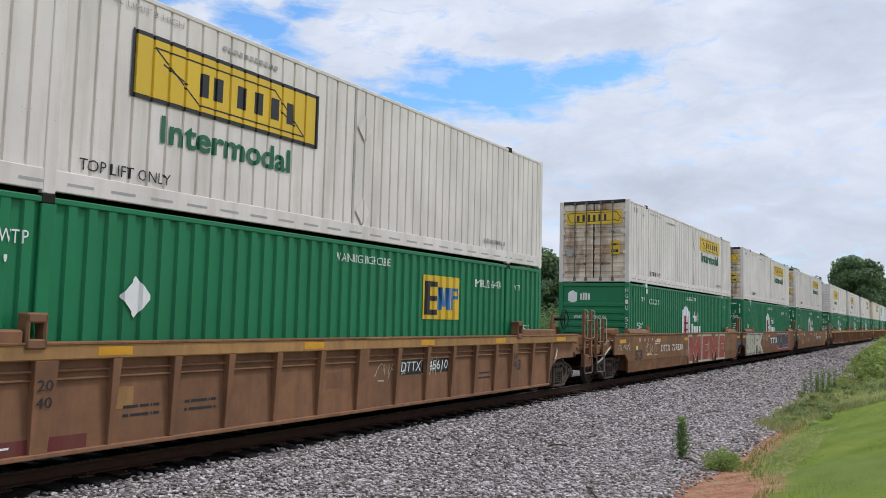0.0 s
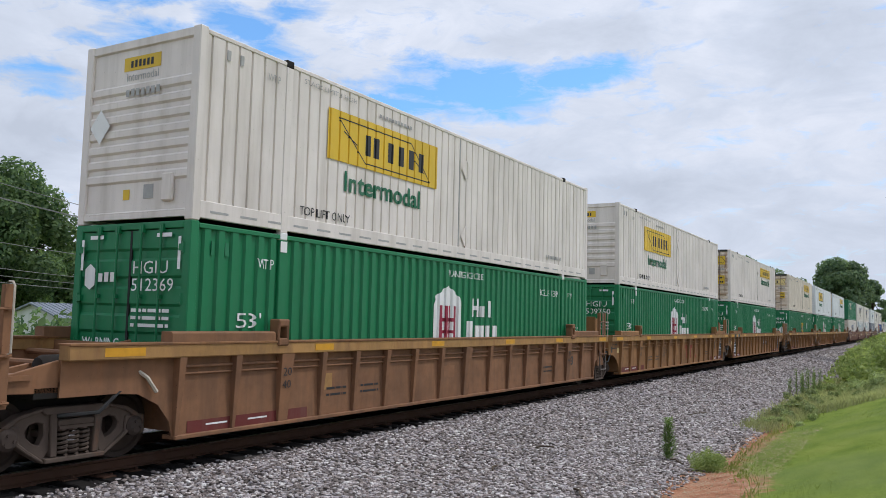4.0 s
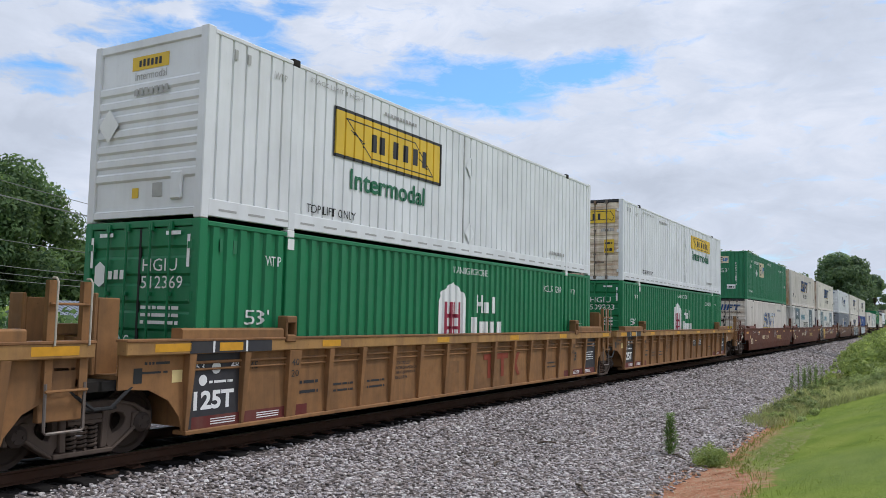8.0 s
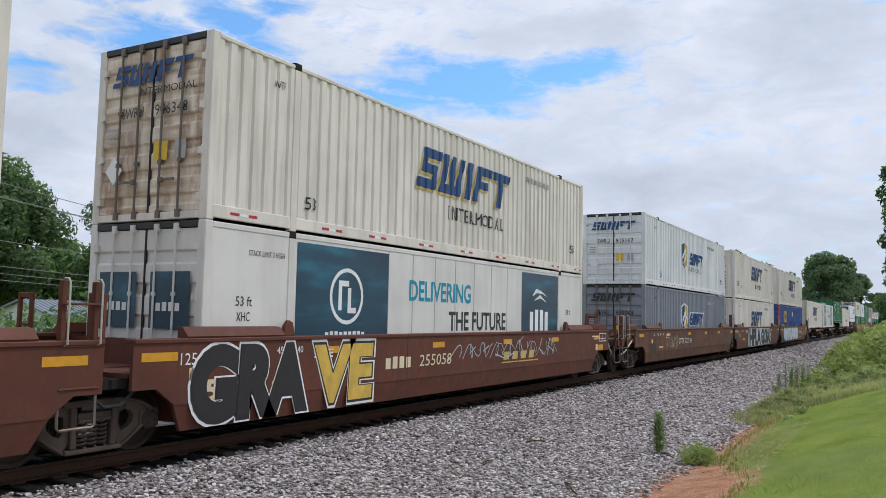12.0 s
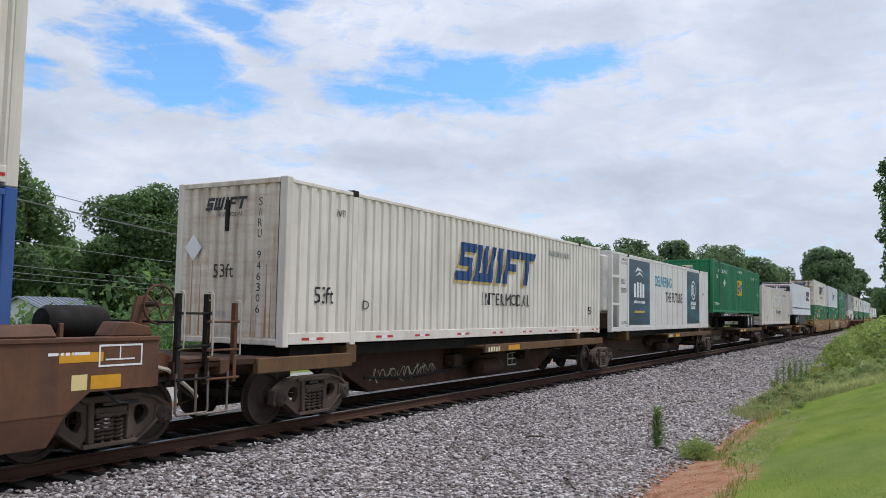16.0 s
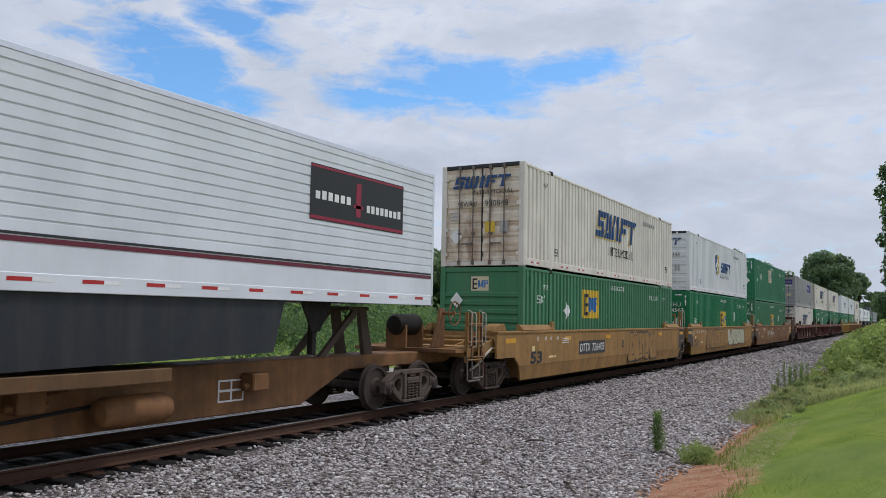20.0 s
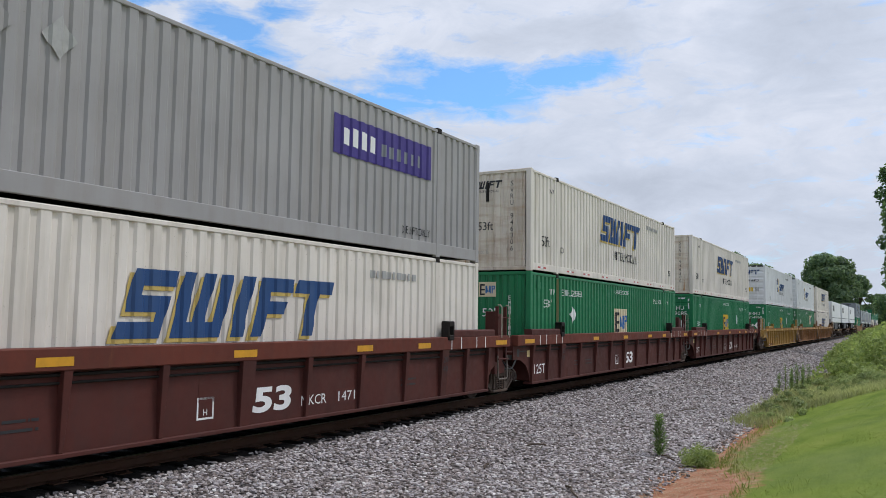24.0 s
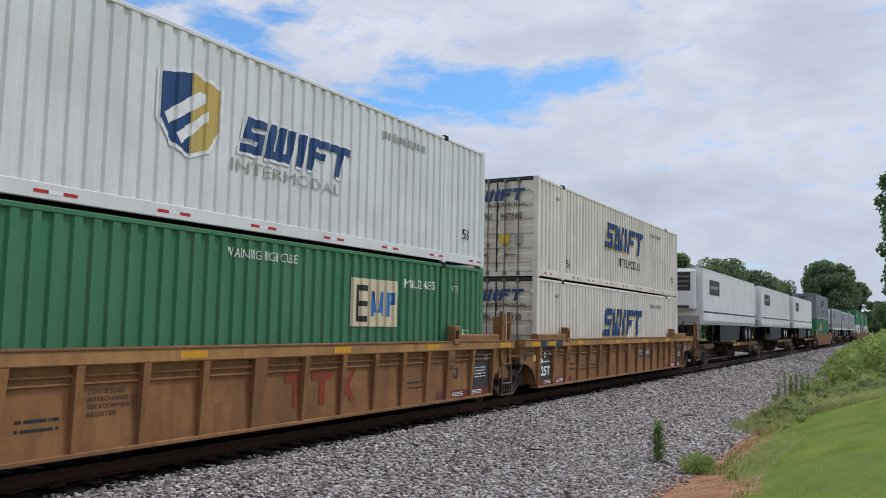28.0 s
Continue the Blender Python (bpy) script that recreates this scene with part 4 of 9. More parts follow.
        if end != "door":
            lettering("TOP LIFT ONLY", 0.55, 0.42, 1.2, 0.16, "white", c, kind)
    for yy in (0.40, 0.70):
        decal("vent", [quad(yy, yy + 0.10, 2.42, 2.62)], "green_dark" if colour != "blue" else "blue", c, f"v{yy}", kind, lift=0.010)
    place(c, u, z)
    return c


def slab_mark(c, y, z, w, h, kind, mat, key, slant=0.28, lift=0.008, axis="x", face_x=CX):
    """Five leaning blocks of bars, an owner's mark as plain shapes."""
    s = []
    cw = w / 5.0
    t = h * 0.24
    x = y
    s += [quad(x + a * cw * 0.1, x + b * cw * 0.1, z + lo * h, z + hi * h, slant) for a, b, lo, hi in ((-0.3, 8.5, 0.0, 0.24), (6.3, 8.5, 0.24, 0.38), (0.5, 8.5, 0.38, 0.62), (0.5, 2.7, 0.62, 0.76), (0.5, 9.2, 0.76, 1.0))]
    x = y + cw * 1.02
    s += [quad(x + cw * k, x + cw * (k + 0.27), z + t, z + h, slant) for k in (0.0, 0.42, 0.84)] + [quad(x, x + cw * 1.11, z, z + t, slant)]
    x = y + cw * 2.35
    s += [quad(x, x + cw * 0.32, z, z + h, slant)]
    x = y + cw * 2.86
    s += [quad(x, x + cw * 0.30, z, z + h, slant), quad(x + cw * 0.30, x + cw * 0.9, z + h * 0.76, z + h, slant), quad(x + cw * 0.30, x + cw * 0.8, z + h * 0.38, z + h * 0.60, slant)]
    x = y + cw * 3.85
    s += [quad(x, x + cw * 1.1, z + h * 0.76, z + h, slant), quad(x + cw * 0.40, x + cw * 0.72, z, z + h * 0.76, slant)]
    # shift each slanted piece so that all lean on one line
    s = [[(p[0] + slant * (poly[0][1] - z), p[1]) for p in poly] for poly in s]
    decal("owner_mark", s, mat, c, key, kind, face_x, lift, axis, "leaning dark blue bars")


def swift(u, z, end, low=False, faded=False, shield=False, wall="cream", rusty=False, number="949753", worn=False):
    kind = "wave_reverse"
    tone = {"cream": "cream-white", "cool_white": "white", "slate": "grey"}[wall]
    what = "rust-streaked front" if rusty else ("doors with lock rods" if end == "door" else "upright-ribbed front wall")
    c = thing("shipping_container", f"{tone} corrugated container, leaning blue mark, {what}", "shipping container", "containers on the train")
    box_shell(c, wall, wall, kind, 0.24)
    if end == "door":
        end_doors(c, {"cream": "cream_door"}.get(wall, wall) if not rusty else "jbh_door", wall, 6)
        slab_mark(c, -0.92, 2.22, 1.75, 0.34, "flat", "ink" if wall == "slate" else "navy_swift", "sd", axis="y", face_x=0.0, lift=0.012)
        if not shield:
            lettering("INTERMODAL", -0.3, 2.03, 1.3, 0.12, "ink", c, axis="y", face_x=0.0, lift=0.012)
        lettering("SWRU", -0.66, 1.68, 0.5, 0.17, "ink", c, axis="y", face_x=0.0, lift=0.012)
        lettering(number, 0.10, 1.68, 0.72, 0.17, "ink", c, axis="y", face_x=0.0, lift=0.012)
        decal("warning_label", [quad(0.12, 0.42, 0.95, 1.25)], "yellow", c, "swl", axis="y", face_x=0.0, lift=0.012)
        diamond(-0.80, 0.85, 0.2, "white", c, axis="y")
        decal("plate", [quad(0.58, 0.82, 0.95, 1.25)], "grey_ink", c, "swp", axis="y", face_x=0.0, lift=0.012)
        for i in range(3):
            bars("small_print", -1.0, 1.3 + i * 0.1, 0.34, 0.06, 5, "grey_ink", c, axis="y", face_x=0.0, lift=0.012, seed=i)
    else:
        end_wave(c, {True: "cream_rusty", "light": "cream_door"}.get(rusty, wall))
        if rusty:
            rnd = random.Random(int(u))
            runs = []
            for k in range(6):
                for side in (-1, 1):
                    if rnd.random() < (0.25 if rusty is True else 0.72):
                        continue
                    x, w = side * (1.09 - 0.105 * k), rnd.uniform(0.012, 0.044)
                    top = rnd.uniform(0.5, 2.5) * (1 - 0.10 * k)
                    runs.append([(x - w * 0.3, 0.5 * (top + 0.16)), (x - w * 0.1, top), (x + w * 0.2, top), (x + w * 0.6, 0.5 * (top + 0.3)), (x + w, 0.16), (x - w, 0.16)])
            tagged(decal("rust_run", runs, "rust_run", c, f"rr{u}", axis="y", face_x=-0.02, lift=0.004, label="running brown rust"), kind="stuff")
        slab_mark(c, -0.60, 2.38, 0.95, 0.22, "flat", "ink", "sf", axis="y", face_x=-0.02, lift=0.006)
        lettering("INTERMODAL", -0.32, 2.26, 0.62, 0.07, "ink", c, axis="y", face_x=-0.02)
        diamond(-0.84, 1.72, 0.21, "white", c, axis="y")
        lettering("53ft", -0.36, 1.18, 0.48, 0.24, "ink", c, axis="y", face_x=-0.02)
        for i, d in enumerate("SWRU 946306"):
            if d != " ":
                lettering(d, 0.66, 2.42 - i * 0.185, 0.09, 0.14, "ink", c, axis="y", face_x=-0.02)
        lettering("24.00 lb", -0.44, 0.50, 0.42, 0.10, "grey_ink", c, axis="y", face_x=-0.02)
        piece("latch", lambda: Geo().box(-0.10, -0.02, -0.01, 0.04, 2.0, 2.55), "dark_steel", c, bevel=0.01)
    if shield:
        y, zz = 5.98, 0.98
        sh = [(y, zz + 0.45), (y + 0.25, zz + 0.12), (y + 0.62, zz - 0.02), (y + 1.0, zz + 0.12), (y + 1.25, zz + 0.45), (y + 1.25, zz + 1.18), (y + 0.62, zz + 1.32), (y, zz + 1.18)]
        ctr = Vector((y + 0.62, zz + 0.65))
        decal("mark_panel", [sh], "white_tape", c, "s0" + wall, kind, label="white shield edge")
        inn = [tuple(ctr + (Vector(p) - ctr) * 0.9) for p in sh]
        decal("mark_panel", [[inn[0], inn[1], inn[2], inn[6], inn[7]]], "navy_swift", c, "s1", kind, lift=0.008, label="navy half of the shield")
        decal("mark_panel", [[inn[2], inn[3], inn[4], inn[5], inn[6]]], "gold", c, "s2", kind, lift=0.008, label="gold half of the shield")
        decal("owner_mark", [[(y + 0.12, zz + 0.55), (y + 0.75, zz + 1.0), (y + 0.9, zz + 1.0), (y + 0.9, zz + 0.86), (y + 0.2, zz + 0.4)], [(y + 0.35, zz + 0.30), (y + 0.95, zz + 0.75), (y + 0.95, zz + 0.60), (y + 0.45, zz + 0.16)]], "white_tape", c, "s3", kind, lift=0.011)
        slab_mark(c, 7.62, 1.27, 2.85, 0.58, kind, "navy_swift", "s4" + wall, 0.2)
        slab_mark(c, 7.56, 1.22, 2.98, 0.68, kind, "white_tape", "s7" + wall, 0.2, lift=0.005)
        lettering("INTERMODAL", 7.45, 0.94, 2.8, 0.20, "grey_ink", c, kind)
    else:
        y, zz, h = (5.75, 1.22, 0.95) if low else (5.95, 1.38, 0.90)
        if faded:
            slab_mark(c, y, zz, 4.45, h, kind, "white", "s6", lift=0.006)
            slab_mark(c, y - 0.06, zz - 0.05, 4.45, h, kind, "pale_yellow", "s5", lift=0.004)
        else:
            slab_mark(c, y - 0.07, zz - 0.06, 4.45, h, kind, "gold", f"s5{low}", lift=0.005)
            slab_mark(c, y, zz, 4.45, h, kind, "navy_worn" if worn else "navy_swift", f"s6{low}", lift=0.009)
        if not low:
            serif_word("INTERMODAL", 7.35, 0.82, 2.9, 0.30, "ink", c, kind)
    if end == "door":
        lettering("53", 2.30, 0.42, 0.30, 0.22, "ink", c, kind)
    else:
        lettering("53ft", 0.85, 0.75, 0.5, 0.3, "ink", c, kind)
    if end != "door":
        lettering("D", 2.32, 0.66, 0.16, 0.17, "ink", c, kind)
    lettering("53", 15.05, 0.62, 0.32, 0.24, "ink", c, kind)
    lettering("WTP", 1.42, 2.35, 0.26, 0.13, "ink", c, kind)
    bars("container_number", 11.6, 2.32, 1.7, 0.16, 9, "grey_ink", c, kind, seed=7)
    spots = [yy + (0.4 if abs(yy - 1.98) < 0.5 or abs(yy - CL + 1.98) < 0.5 else 0.0) for yy in (0.5 + i * 1.86 for i in range(9))]
    tagged(decal("reflective_tape", [quad(yy + q, yy + q + 0.20, 0.11, 0.155) for yy in spots for q in (0.0, 0.40)], "red_tape", c, "r", face_x=CX - 0.003, lift=0.003, label="red reflective tape"), kind="stuff")
    decal("reflective_tape", [quad(yy + 0.20, yy + 0.40, 0.11, 0.155) for yy in spots], "white_tape", c, "w", face_x=CX - 0.003, lift=0.003)
    place(c, u, z)
    return c


def fedex(u, z):
    kind = "wave_reverse"
    c = thing("shipping_container", "grey corrugated container, purple panel, rust-blotched doors, stacked on top", "shipping container", "containers on the train")
    box_shell(c, "grey_box", "grey_box", kind, 0.30)
    end_doors(c, "grey_box", "grey_box", 7)
    for x, n in ((-1.02, 3), (0.08, 6)):
        decal("mark_panel", [quad(x, x + 0.95, 2.06, 2.50)], "purple", c, f"f{x}", axis="y", face_x=0.0, lift=0.010, label="purple owner's panel")
        bars("owner_mark", x + 0.1, 2.18, 0.75, 0.18, n, "white" if n == 3 else "slate", c, axis="y", face_x=0.0, lift=0.014)
    bars("container_number", 0.1, 1.88, 0.9, 0.13, 9, "white", c, axis="y", face_x=0.0, lift=0.012)
    decal("warning_label", [quad(0.55, 0.92, 0.95, 1.2)], "buff", c, "fw", axis="y", face_x=0.0, lift=0.012)
    decal("mark_panel", [quad(10.3, 13.8, 1.66, 2.40)], "purple", c, "fx", kind, label="purple owner's panel")
    bars("owner_mark", 10.6, 1.86, 1.15, 0.36, 4, "white", c, kind, lift=0.009, gap=0.25)
    bars("owner_mark", 11.9, 1.86, 1.6, 0.28, 6, "slate", c, kind, lift=0.009, gap=0.5, seed=4)
    for y in (3.9, 4.75):
        diamond(y, 2.05, 0.24, "grey_box" if y < 4 else "grey_ink", c, kind)
    lettering("TOP LIFT ONLY", 2.2, 0.40, 1.6, 0.17, "ink", c, kind)
    bars("container_number", 2.5, 2.42, 1.3, 0.14, 9, "grey_ink", c, kind, seed=5)
    lettering("DE LIFT ONLY", 12.7, 0.40, 1.1, 0.16, "ink", c, kind)
    place(c, u, z)
    return c


def reefer(u, z, end="unit", number="KLLU 329532", flip=False):
    """Smooth-sided refrigerated container with dark teal panels; the cooling unit sits recessed behind the near end frame."""
    c = thing("refrigerated_container", f"white smooth refrigerated container, dark teal panels, {'cooling unit' if end == 'unit' else 'doors'} showing", "refrigerated container", "containers on the train")
    fx = CX - 0.012
    y0 = 0.95 if end == "unit" else 0.16
    for s in (1, -1):
        piece("side_wall", lambda: Geo().box(s * (fx - 0.05), s * fx, y0, CL - 0.16, 0.17, CH - 0.10), "reefer_white", c, f"r{s}{end}")
        piece("bottom_rail", lambda: Geo().box(s * (CX - 0.09), s * (CX - 0.003), 0.15, CL - 0.15, 0.02, 0.17), "reefer_white", c, f"{s}", bevel=0.008)
        piece("top_rail", lambda: Geo().box(s * (CX - 0.075), s * (CX - 0.001), 0.15, CL - 0.15, CH - 0.105, CH - 0.012), "reefer_white", c, f"{s}", bevel=0.012)
        for y in (0.0, CL - 0.165):
            piece("corner_post", lambda: Geo().box(s * (CX - 0.16), s * CX, 0, 0.165, 0.0, CH), "reefer_white", c, f"{s}", at=pose(0, y, 0), bevel=0.014)
        for y in (1.98, CL - 1.98):
            piece("lift_post", lambda: Geo().box(s * (CX - 0.10), s * (CX + 0.004), -0.085, 0.085, 0.0, CH - 0.11), "reefer_white", c, f"{s}", at=pose(0, y, 0), bevel=0.012)
            piece("corner_casting", lambda: Geo().box(s * (CX - 0.16), s * (CX + 0.008), -0.09, 0.09, CH - 0.112, CH + 0.008), "dark_steel", c, f"{s}", at=pose(0, y, 0), bevel=0.012)
        for k in range(8):
            piece("panel_joint", lambda: Geo().box(s * (fx - 0.01), s * (fx + 0.003), -0.012, 0.012, 0.18, CH - 0.11), "grey_box", c, f"{s}", at=pose(0, 4.95 + k * 0.93, 0))
    piece("roof", lambda: Geo().box(-CX + 0.05, CX - 0.05, y0 if end == "unit" else 0.08, CL - 0.08, CH - 0.05, CH - 0.02), "reefer_white", c, "r" + end)
    piece("floor_pan", lambda: Geo().box(-CX + 0.08, CX - 0.08, 0.08, CL - 0.08, 0.10, 0.16), "dark_steel", c)
    piece("far_end_wall", lambda: Geo().box(-CX + 0.10, CX - 0.10, CL - 0.07, CL - 0.03, 0.08, CH - 0.06), "reefer_white", c)
    if end == "unit":
        piece("front_wall", lambda: Geo().box(-CX + 0.02, CX - 0.02, 0.95, 1.0, 0.10, CH - 0.04), "reefer_white", c, "ru")
        for s in (1, -1):
            piece("frame_strut", lambda: Geo().box(s * (CX - 0.10), s * CX, 0.86, 0.97, 0.0, CH), "reefer_white", c, f"{s}", bevel=0.01)
            for zz in (1.0, 2.0):
                piece("frame_strut", lambda: Geo().box(s * (CX - 0.08), s * CX, 0.15, 0.90, -0.05, 0.05), "reefer_white", c, f"r{s}", at=pose(0, 0, zz), bevel=0.01)
        piece("frame_strut", lambda: Geo().box(-CX + 0.1, CX - 0.1, 0.0, 0.12, CH - 0.10, CH), "reefer_white", c, "t", bevel=0.01)
        unit = piece("cooling_unit", lambda: Geo().box(-1.04, 0.92, 0.14, 0.94, 0.75, 2.76).box(-0.9, 0.8, 0.20, 0.94, 0.66, 0.75), "reefer_white", c, bevel=0.05)
        piece("grille", lambda: Geo().prism([(0.15, 1.52), (0.07, 1.60), (0.08, 2.70), (0.16, 2.73)], "x", -0.74, 0.32), "charcoal", unit, label="charcoal grille")
        for k in range(16):
            piece("louvre", lambda: Geo().box(-0.68, 0.26, 0.045, 0.085, -0.010, 0.014), "black", unit, at=pose(0, 0, 1.68 + k * 0.053))
        for k in range(6):
            piece("panel_rib", lambda: Geo().box(0.36, 0.88, 0.125, 0.15, -0.008, 0.008), "grey_ink", unit, at=pose(0, 0, 1.70 + k * 0.18))
        piece("control_box", lambda: Geo().box(0.45, 0.68, 0.10, 0.16, 0.86, 1.16), "charcoal", unit, bevel=0.01)
        piece("side_intake", lambda: Geo().box(-0.74, -0.42, 0.09, 0.16, 0.84, 1.46), "black", unit, bevel=0.01)
        decal("badge", [[(-0.21 + 0.14 * math.cos(k * 0.63), 2.60 + 0.055 * math.sin(k * 0.63)) for k in range(10)]], "sky_blue", unit, "bd", axis="y", face_x=-0.06)
        piece("lower_guard", lambda: Geo().box(-1.05, 1.05, 0.35, 0.94, 0.10, 0.66), "spine", c, bevel=0.02)
        decal("hatch_tape", [quad(1.25 + k * 0.09, 1.30 + k * 0.09, 2.62, 2.70, 0.5) for k in range(6)], "ink", c, "ht", face_x=fx)
    else:
        end_doors(c, "reefer_white", "reefer_white", 5)
        for x in (-1.0, 0.18):
            decal("mark_panel", [quad(x, x + 0.86, 1.25, 2.12)], "vinyl", c, f"kd{x}", axis="y", face_x=0.0, lift=0.010, label="dark teal panel")
            bars("owner_mark", x + 0.15, 1.52, 0.55, 0.14, 4, "white", c, axis="y", face_x=0.0, lift=0.014)
        lettering("INTERMODAL", -0.95, 0.95, 1.9, 0.14, "teal", c, axis="y", face_x=0.0, lift=0.012)
    a0, a1, b0, b1 = 2.12, 4.95, 11.45, 14.05
    decal("vinyl_panel", [quad(a0, a1, 0.24, 2.74)], "vinyl", c, "va", face_x=fx, label="dark teal panel with waves")
    decal("vinyl_panel", [quad(b0, b1, 0.24, 2.74)], "vinyl", c, "vb", face_x=fx, label="dark teal panel with waves")

    def hound(y, z, w):
        decal("owner_mark", [[(y, z), (y + w * 0.25, z + 0.22), (y + w * 0.6, z + 0.16), (y + w, z + 0.0), (y + w * 0.7, z + 0.08), (y + w * 0.3, z + 0.10)], [(y + w * 0.1, z - 0.12), (y + w * 0.5, z + 0.06), (y + w * 0.95, z - 0.16), (y + w * 0.55, z - 0.04)]], "white", c, f"hd{y}", face_x=fx, lift=0.008)
        bars("owner_mark", y - 0.15, z - 0.95, w + 0.3, 0.6, 4, "white", c, face_x=fx, lift=0.008, gap=0.35)
        bars("owner_mark", y - 0.15, z - 1.18, w + 0.3, 0.11, 12, "white", c, face_x=fx, lift=0.008)
        bars("owner_mark", y - 0.02, z - 1.55, w + 0.1, 0.09, 10, "yellow", c, face_x=fx, lift=0.008, seed=6)

    def ring(y, z, r):
        ring_pts = []
        for k in range(24):
            t0, t1 = k * 0.2618, (k + 1) * 0.2618
            ring_pts.append([(y + r * math.cos(t0), z + r * math.sin(t0)), (y + r * math.cos(t1), z + r * math.sin(t1)), (y + r * 0.86 * math.cos(t1), z + r * 0.86 * math.sin(t1)), (y + r * 0.86 * math.cos(t0), z + r * 0.86 * math.sin(t0))])
        decal("mark_ring", ring_pts, "white", c, f"rg{y}", face_x=fx, lift=0.008)
        decal("owner_mark", [quad(y - r * 0.5, y - r * 0.3, z - r * 0.5, z + r * 0.55), quad(y - r * 0.3, y + r * 0.1, z + r * 0.35, z + r * 0.55), quad(y + r * 0.05, y + r * 0.25, z - r * 0.6, z + r * 0.3), quad(y + r * 0.25, y + r * 0.55, z - r * 0.6, z - r * 0.4)], "white", c, f"rb{y}", face_x=fx, lift=0.008)
        bars("owner_mark", y - r * 1.2, z - r * 1.55, r * 2.4, 0.17, 9, "white", c, face_x=fx, lift=0.008)
        bars("owner_mark", y - r * 0.95, z - r * 2.0, r * 1.9, 0.17, 7, "white", c, face_x=fx, lift=0.008, seed=2)
    if flip:
        ring(a0 + 1.45, 1.85, 0.52), hound(b0 + 0.7, 2.1, 1.1)
    else:
        hound(a0 + 0.75, 2.25, 1.25), ring(b0 + 1.3, 1.85, 0.46)
    lettering("DELIVERING", 5.75, 1.82, 2.75, 0.44, "teal", c, face_x=fx, fat=0.022)
    lettering("THE FUTURE", 7.45, 1.18, 3.0, 0.44, "charcoal", c, face_x=fx, fat=0.022)
    if end == "unit":
        lettering("STACK LIMIT 3 HIGH", 1.08, 2.48, 0.8, 0.09, "ink", c, face_x=fx)
        a, b = number.split()
        lettering(a, 1.12, 1.75, 0.5, 0.19, "ink", c, face_x=fx)
        lettering(b, 1.10, 1.43, 0.72, 0.19, "ink", c, face_x=fx)
        lettering("TOP LIFT ONLY", 1.15, 0.28, 0.75, 0.10, "ink", c, face_x=fx)
    else:
        lettering("STACK LIMIT 3 HIGH", 0.95, 2.42, 0.85, 0.09, "ink", c, face_x=fx)
        lettering("53 ft", 0.70, 1.62, 0.36, 0.15, "ink", c, face_x=fx)
        lettering("XHC", 0.72, 1.38, 0.3, 0.15, "ink", c, face_x=fx)
    lettering("53 ft", 14.7, 1.62, 0.4, 0.15, "ink", c, face_x=fx)
    place(c, u, z)
    return c


# ---------------------------------------------------------------- freight cars
WHEEL_R = 0.457
SPINNING = []      # (wheelset, place along the train)


def coil(g, x, y, z0, z1, r, turns=5, t=0.016):
    pts = []
    n = turns * 10
    for i in range(n + 1):
        a = 6.28318 * i / 10
        pts.append((x + r * math.cos(a), y + r * math.sin(a), z0 + (z1 - z0) * i / n))
    return g.pipe(pts, t, 4)


def ring_plate(g, outer, inner, x0, x1):
    """A plate with one hole; both outlines have the same number of points, in (along, up)."""
    n = len(outer)
    vs = [(x, a, b) for x in (x0, x1) for loop in (outer, inner) for a, b in loop]
    fs = []
    for i in range(n):
        k = (i + 1) % n
        fs += [(i, k, n + k, n + i), (2 * n + i, 3 * n + i, 3 * n + k, 2 * n + k), (i, 2 * n + i, 2 * n + k, k), (n + i, n + k, 3 * n + k, 3 * n + i)]
    return g.add(vs, fs)


def side_frame_geo():
    """A one-piece cast side frame: arched top, two windows, sloping lower arms and a spring seat."""
    g = Geo()
    x0, x1 = 0.99, 1.11
    for s in (1, -1):
        outer = [(0.30, 0.74), (0.52, 0.75), (0.74, 0.69), (0.88, 0.60), (0.84, 0.44), (0.64, 0.28), (0.42, 0.14), (0.28, 0.34)]
        inner = [(0.42, 0.60), (0.51, 0.625), (0.60, 0.60), (0.655, 0.53), (0.635, 0.455), (0.56, 0.385), (0.46, 0.345), (0.405, 0.46)]
        ring_plate(g, [(s * a, b) for a, b in outer], [(s * a, b) for a, b in inner], x0, x1)
        # flanges that stiffen the arms
        g.prism([(s * 0.90, 0.57), (s * 0.74, 0.68), (s * 0.46, 0.755), (s * 0.46, 0.79), (s * 0.76, 0.725), (s * 0.98, 0.60)], "x", x0 - 0.02, x1 + 0.045)
        g.prism([(s * 0.86, 0.43), (s * 0.64, 0.265), (s * 0.42, 0.125), (s * 0.42, 0.165), (s * 0.62, 0.305), (s * 0.80, 0.45)], "x", x0 - 0.01, x1 + 0.045)
        # pedestal jaws over the bearing
        g.prism([(s * 0.74, 0.60), (s * 1.04, 0.60), (s * 1.06, 0.36), (s * 0.99, 0.33), (s * 0.985, 0.47), (s * 0.94, 0.535), (s * 0.84, 0.535), (s * 0.795, 0.47), (s * 0.79, 0.36), (s * 0.73, 0.36)], "x", x0, x1 + 0.03)
        # guide columns
        g.prism([(s * 0.245, 0.19), (s * 0.335, 0.19), (s * 0.355, 0.72), (s * 0.265, 0.72)], "x", x0, x1 + 0.05)
    g.prism([(-0.48, 0.755), (-0.42, 0.705), (0.42, 0.705), (0.48, 0.755), (0.46, 0.795), (-0.46, 0.795)], "x", x0 - 0.02, x1 + 0.055)
    g.box(x0 - 0.02, x1 + 0.07, -0.42, 0.42, 0.125, 0.185)
    g.box(x0 - 0.01, x1 + 0.05, -0.25, 0.25, 0.555, 0.635)
    g.box(x1, x1 + 0.035, -0.12, 0.12, 0.65, 0.70)
    return g


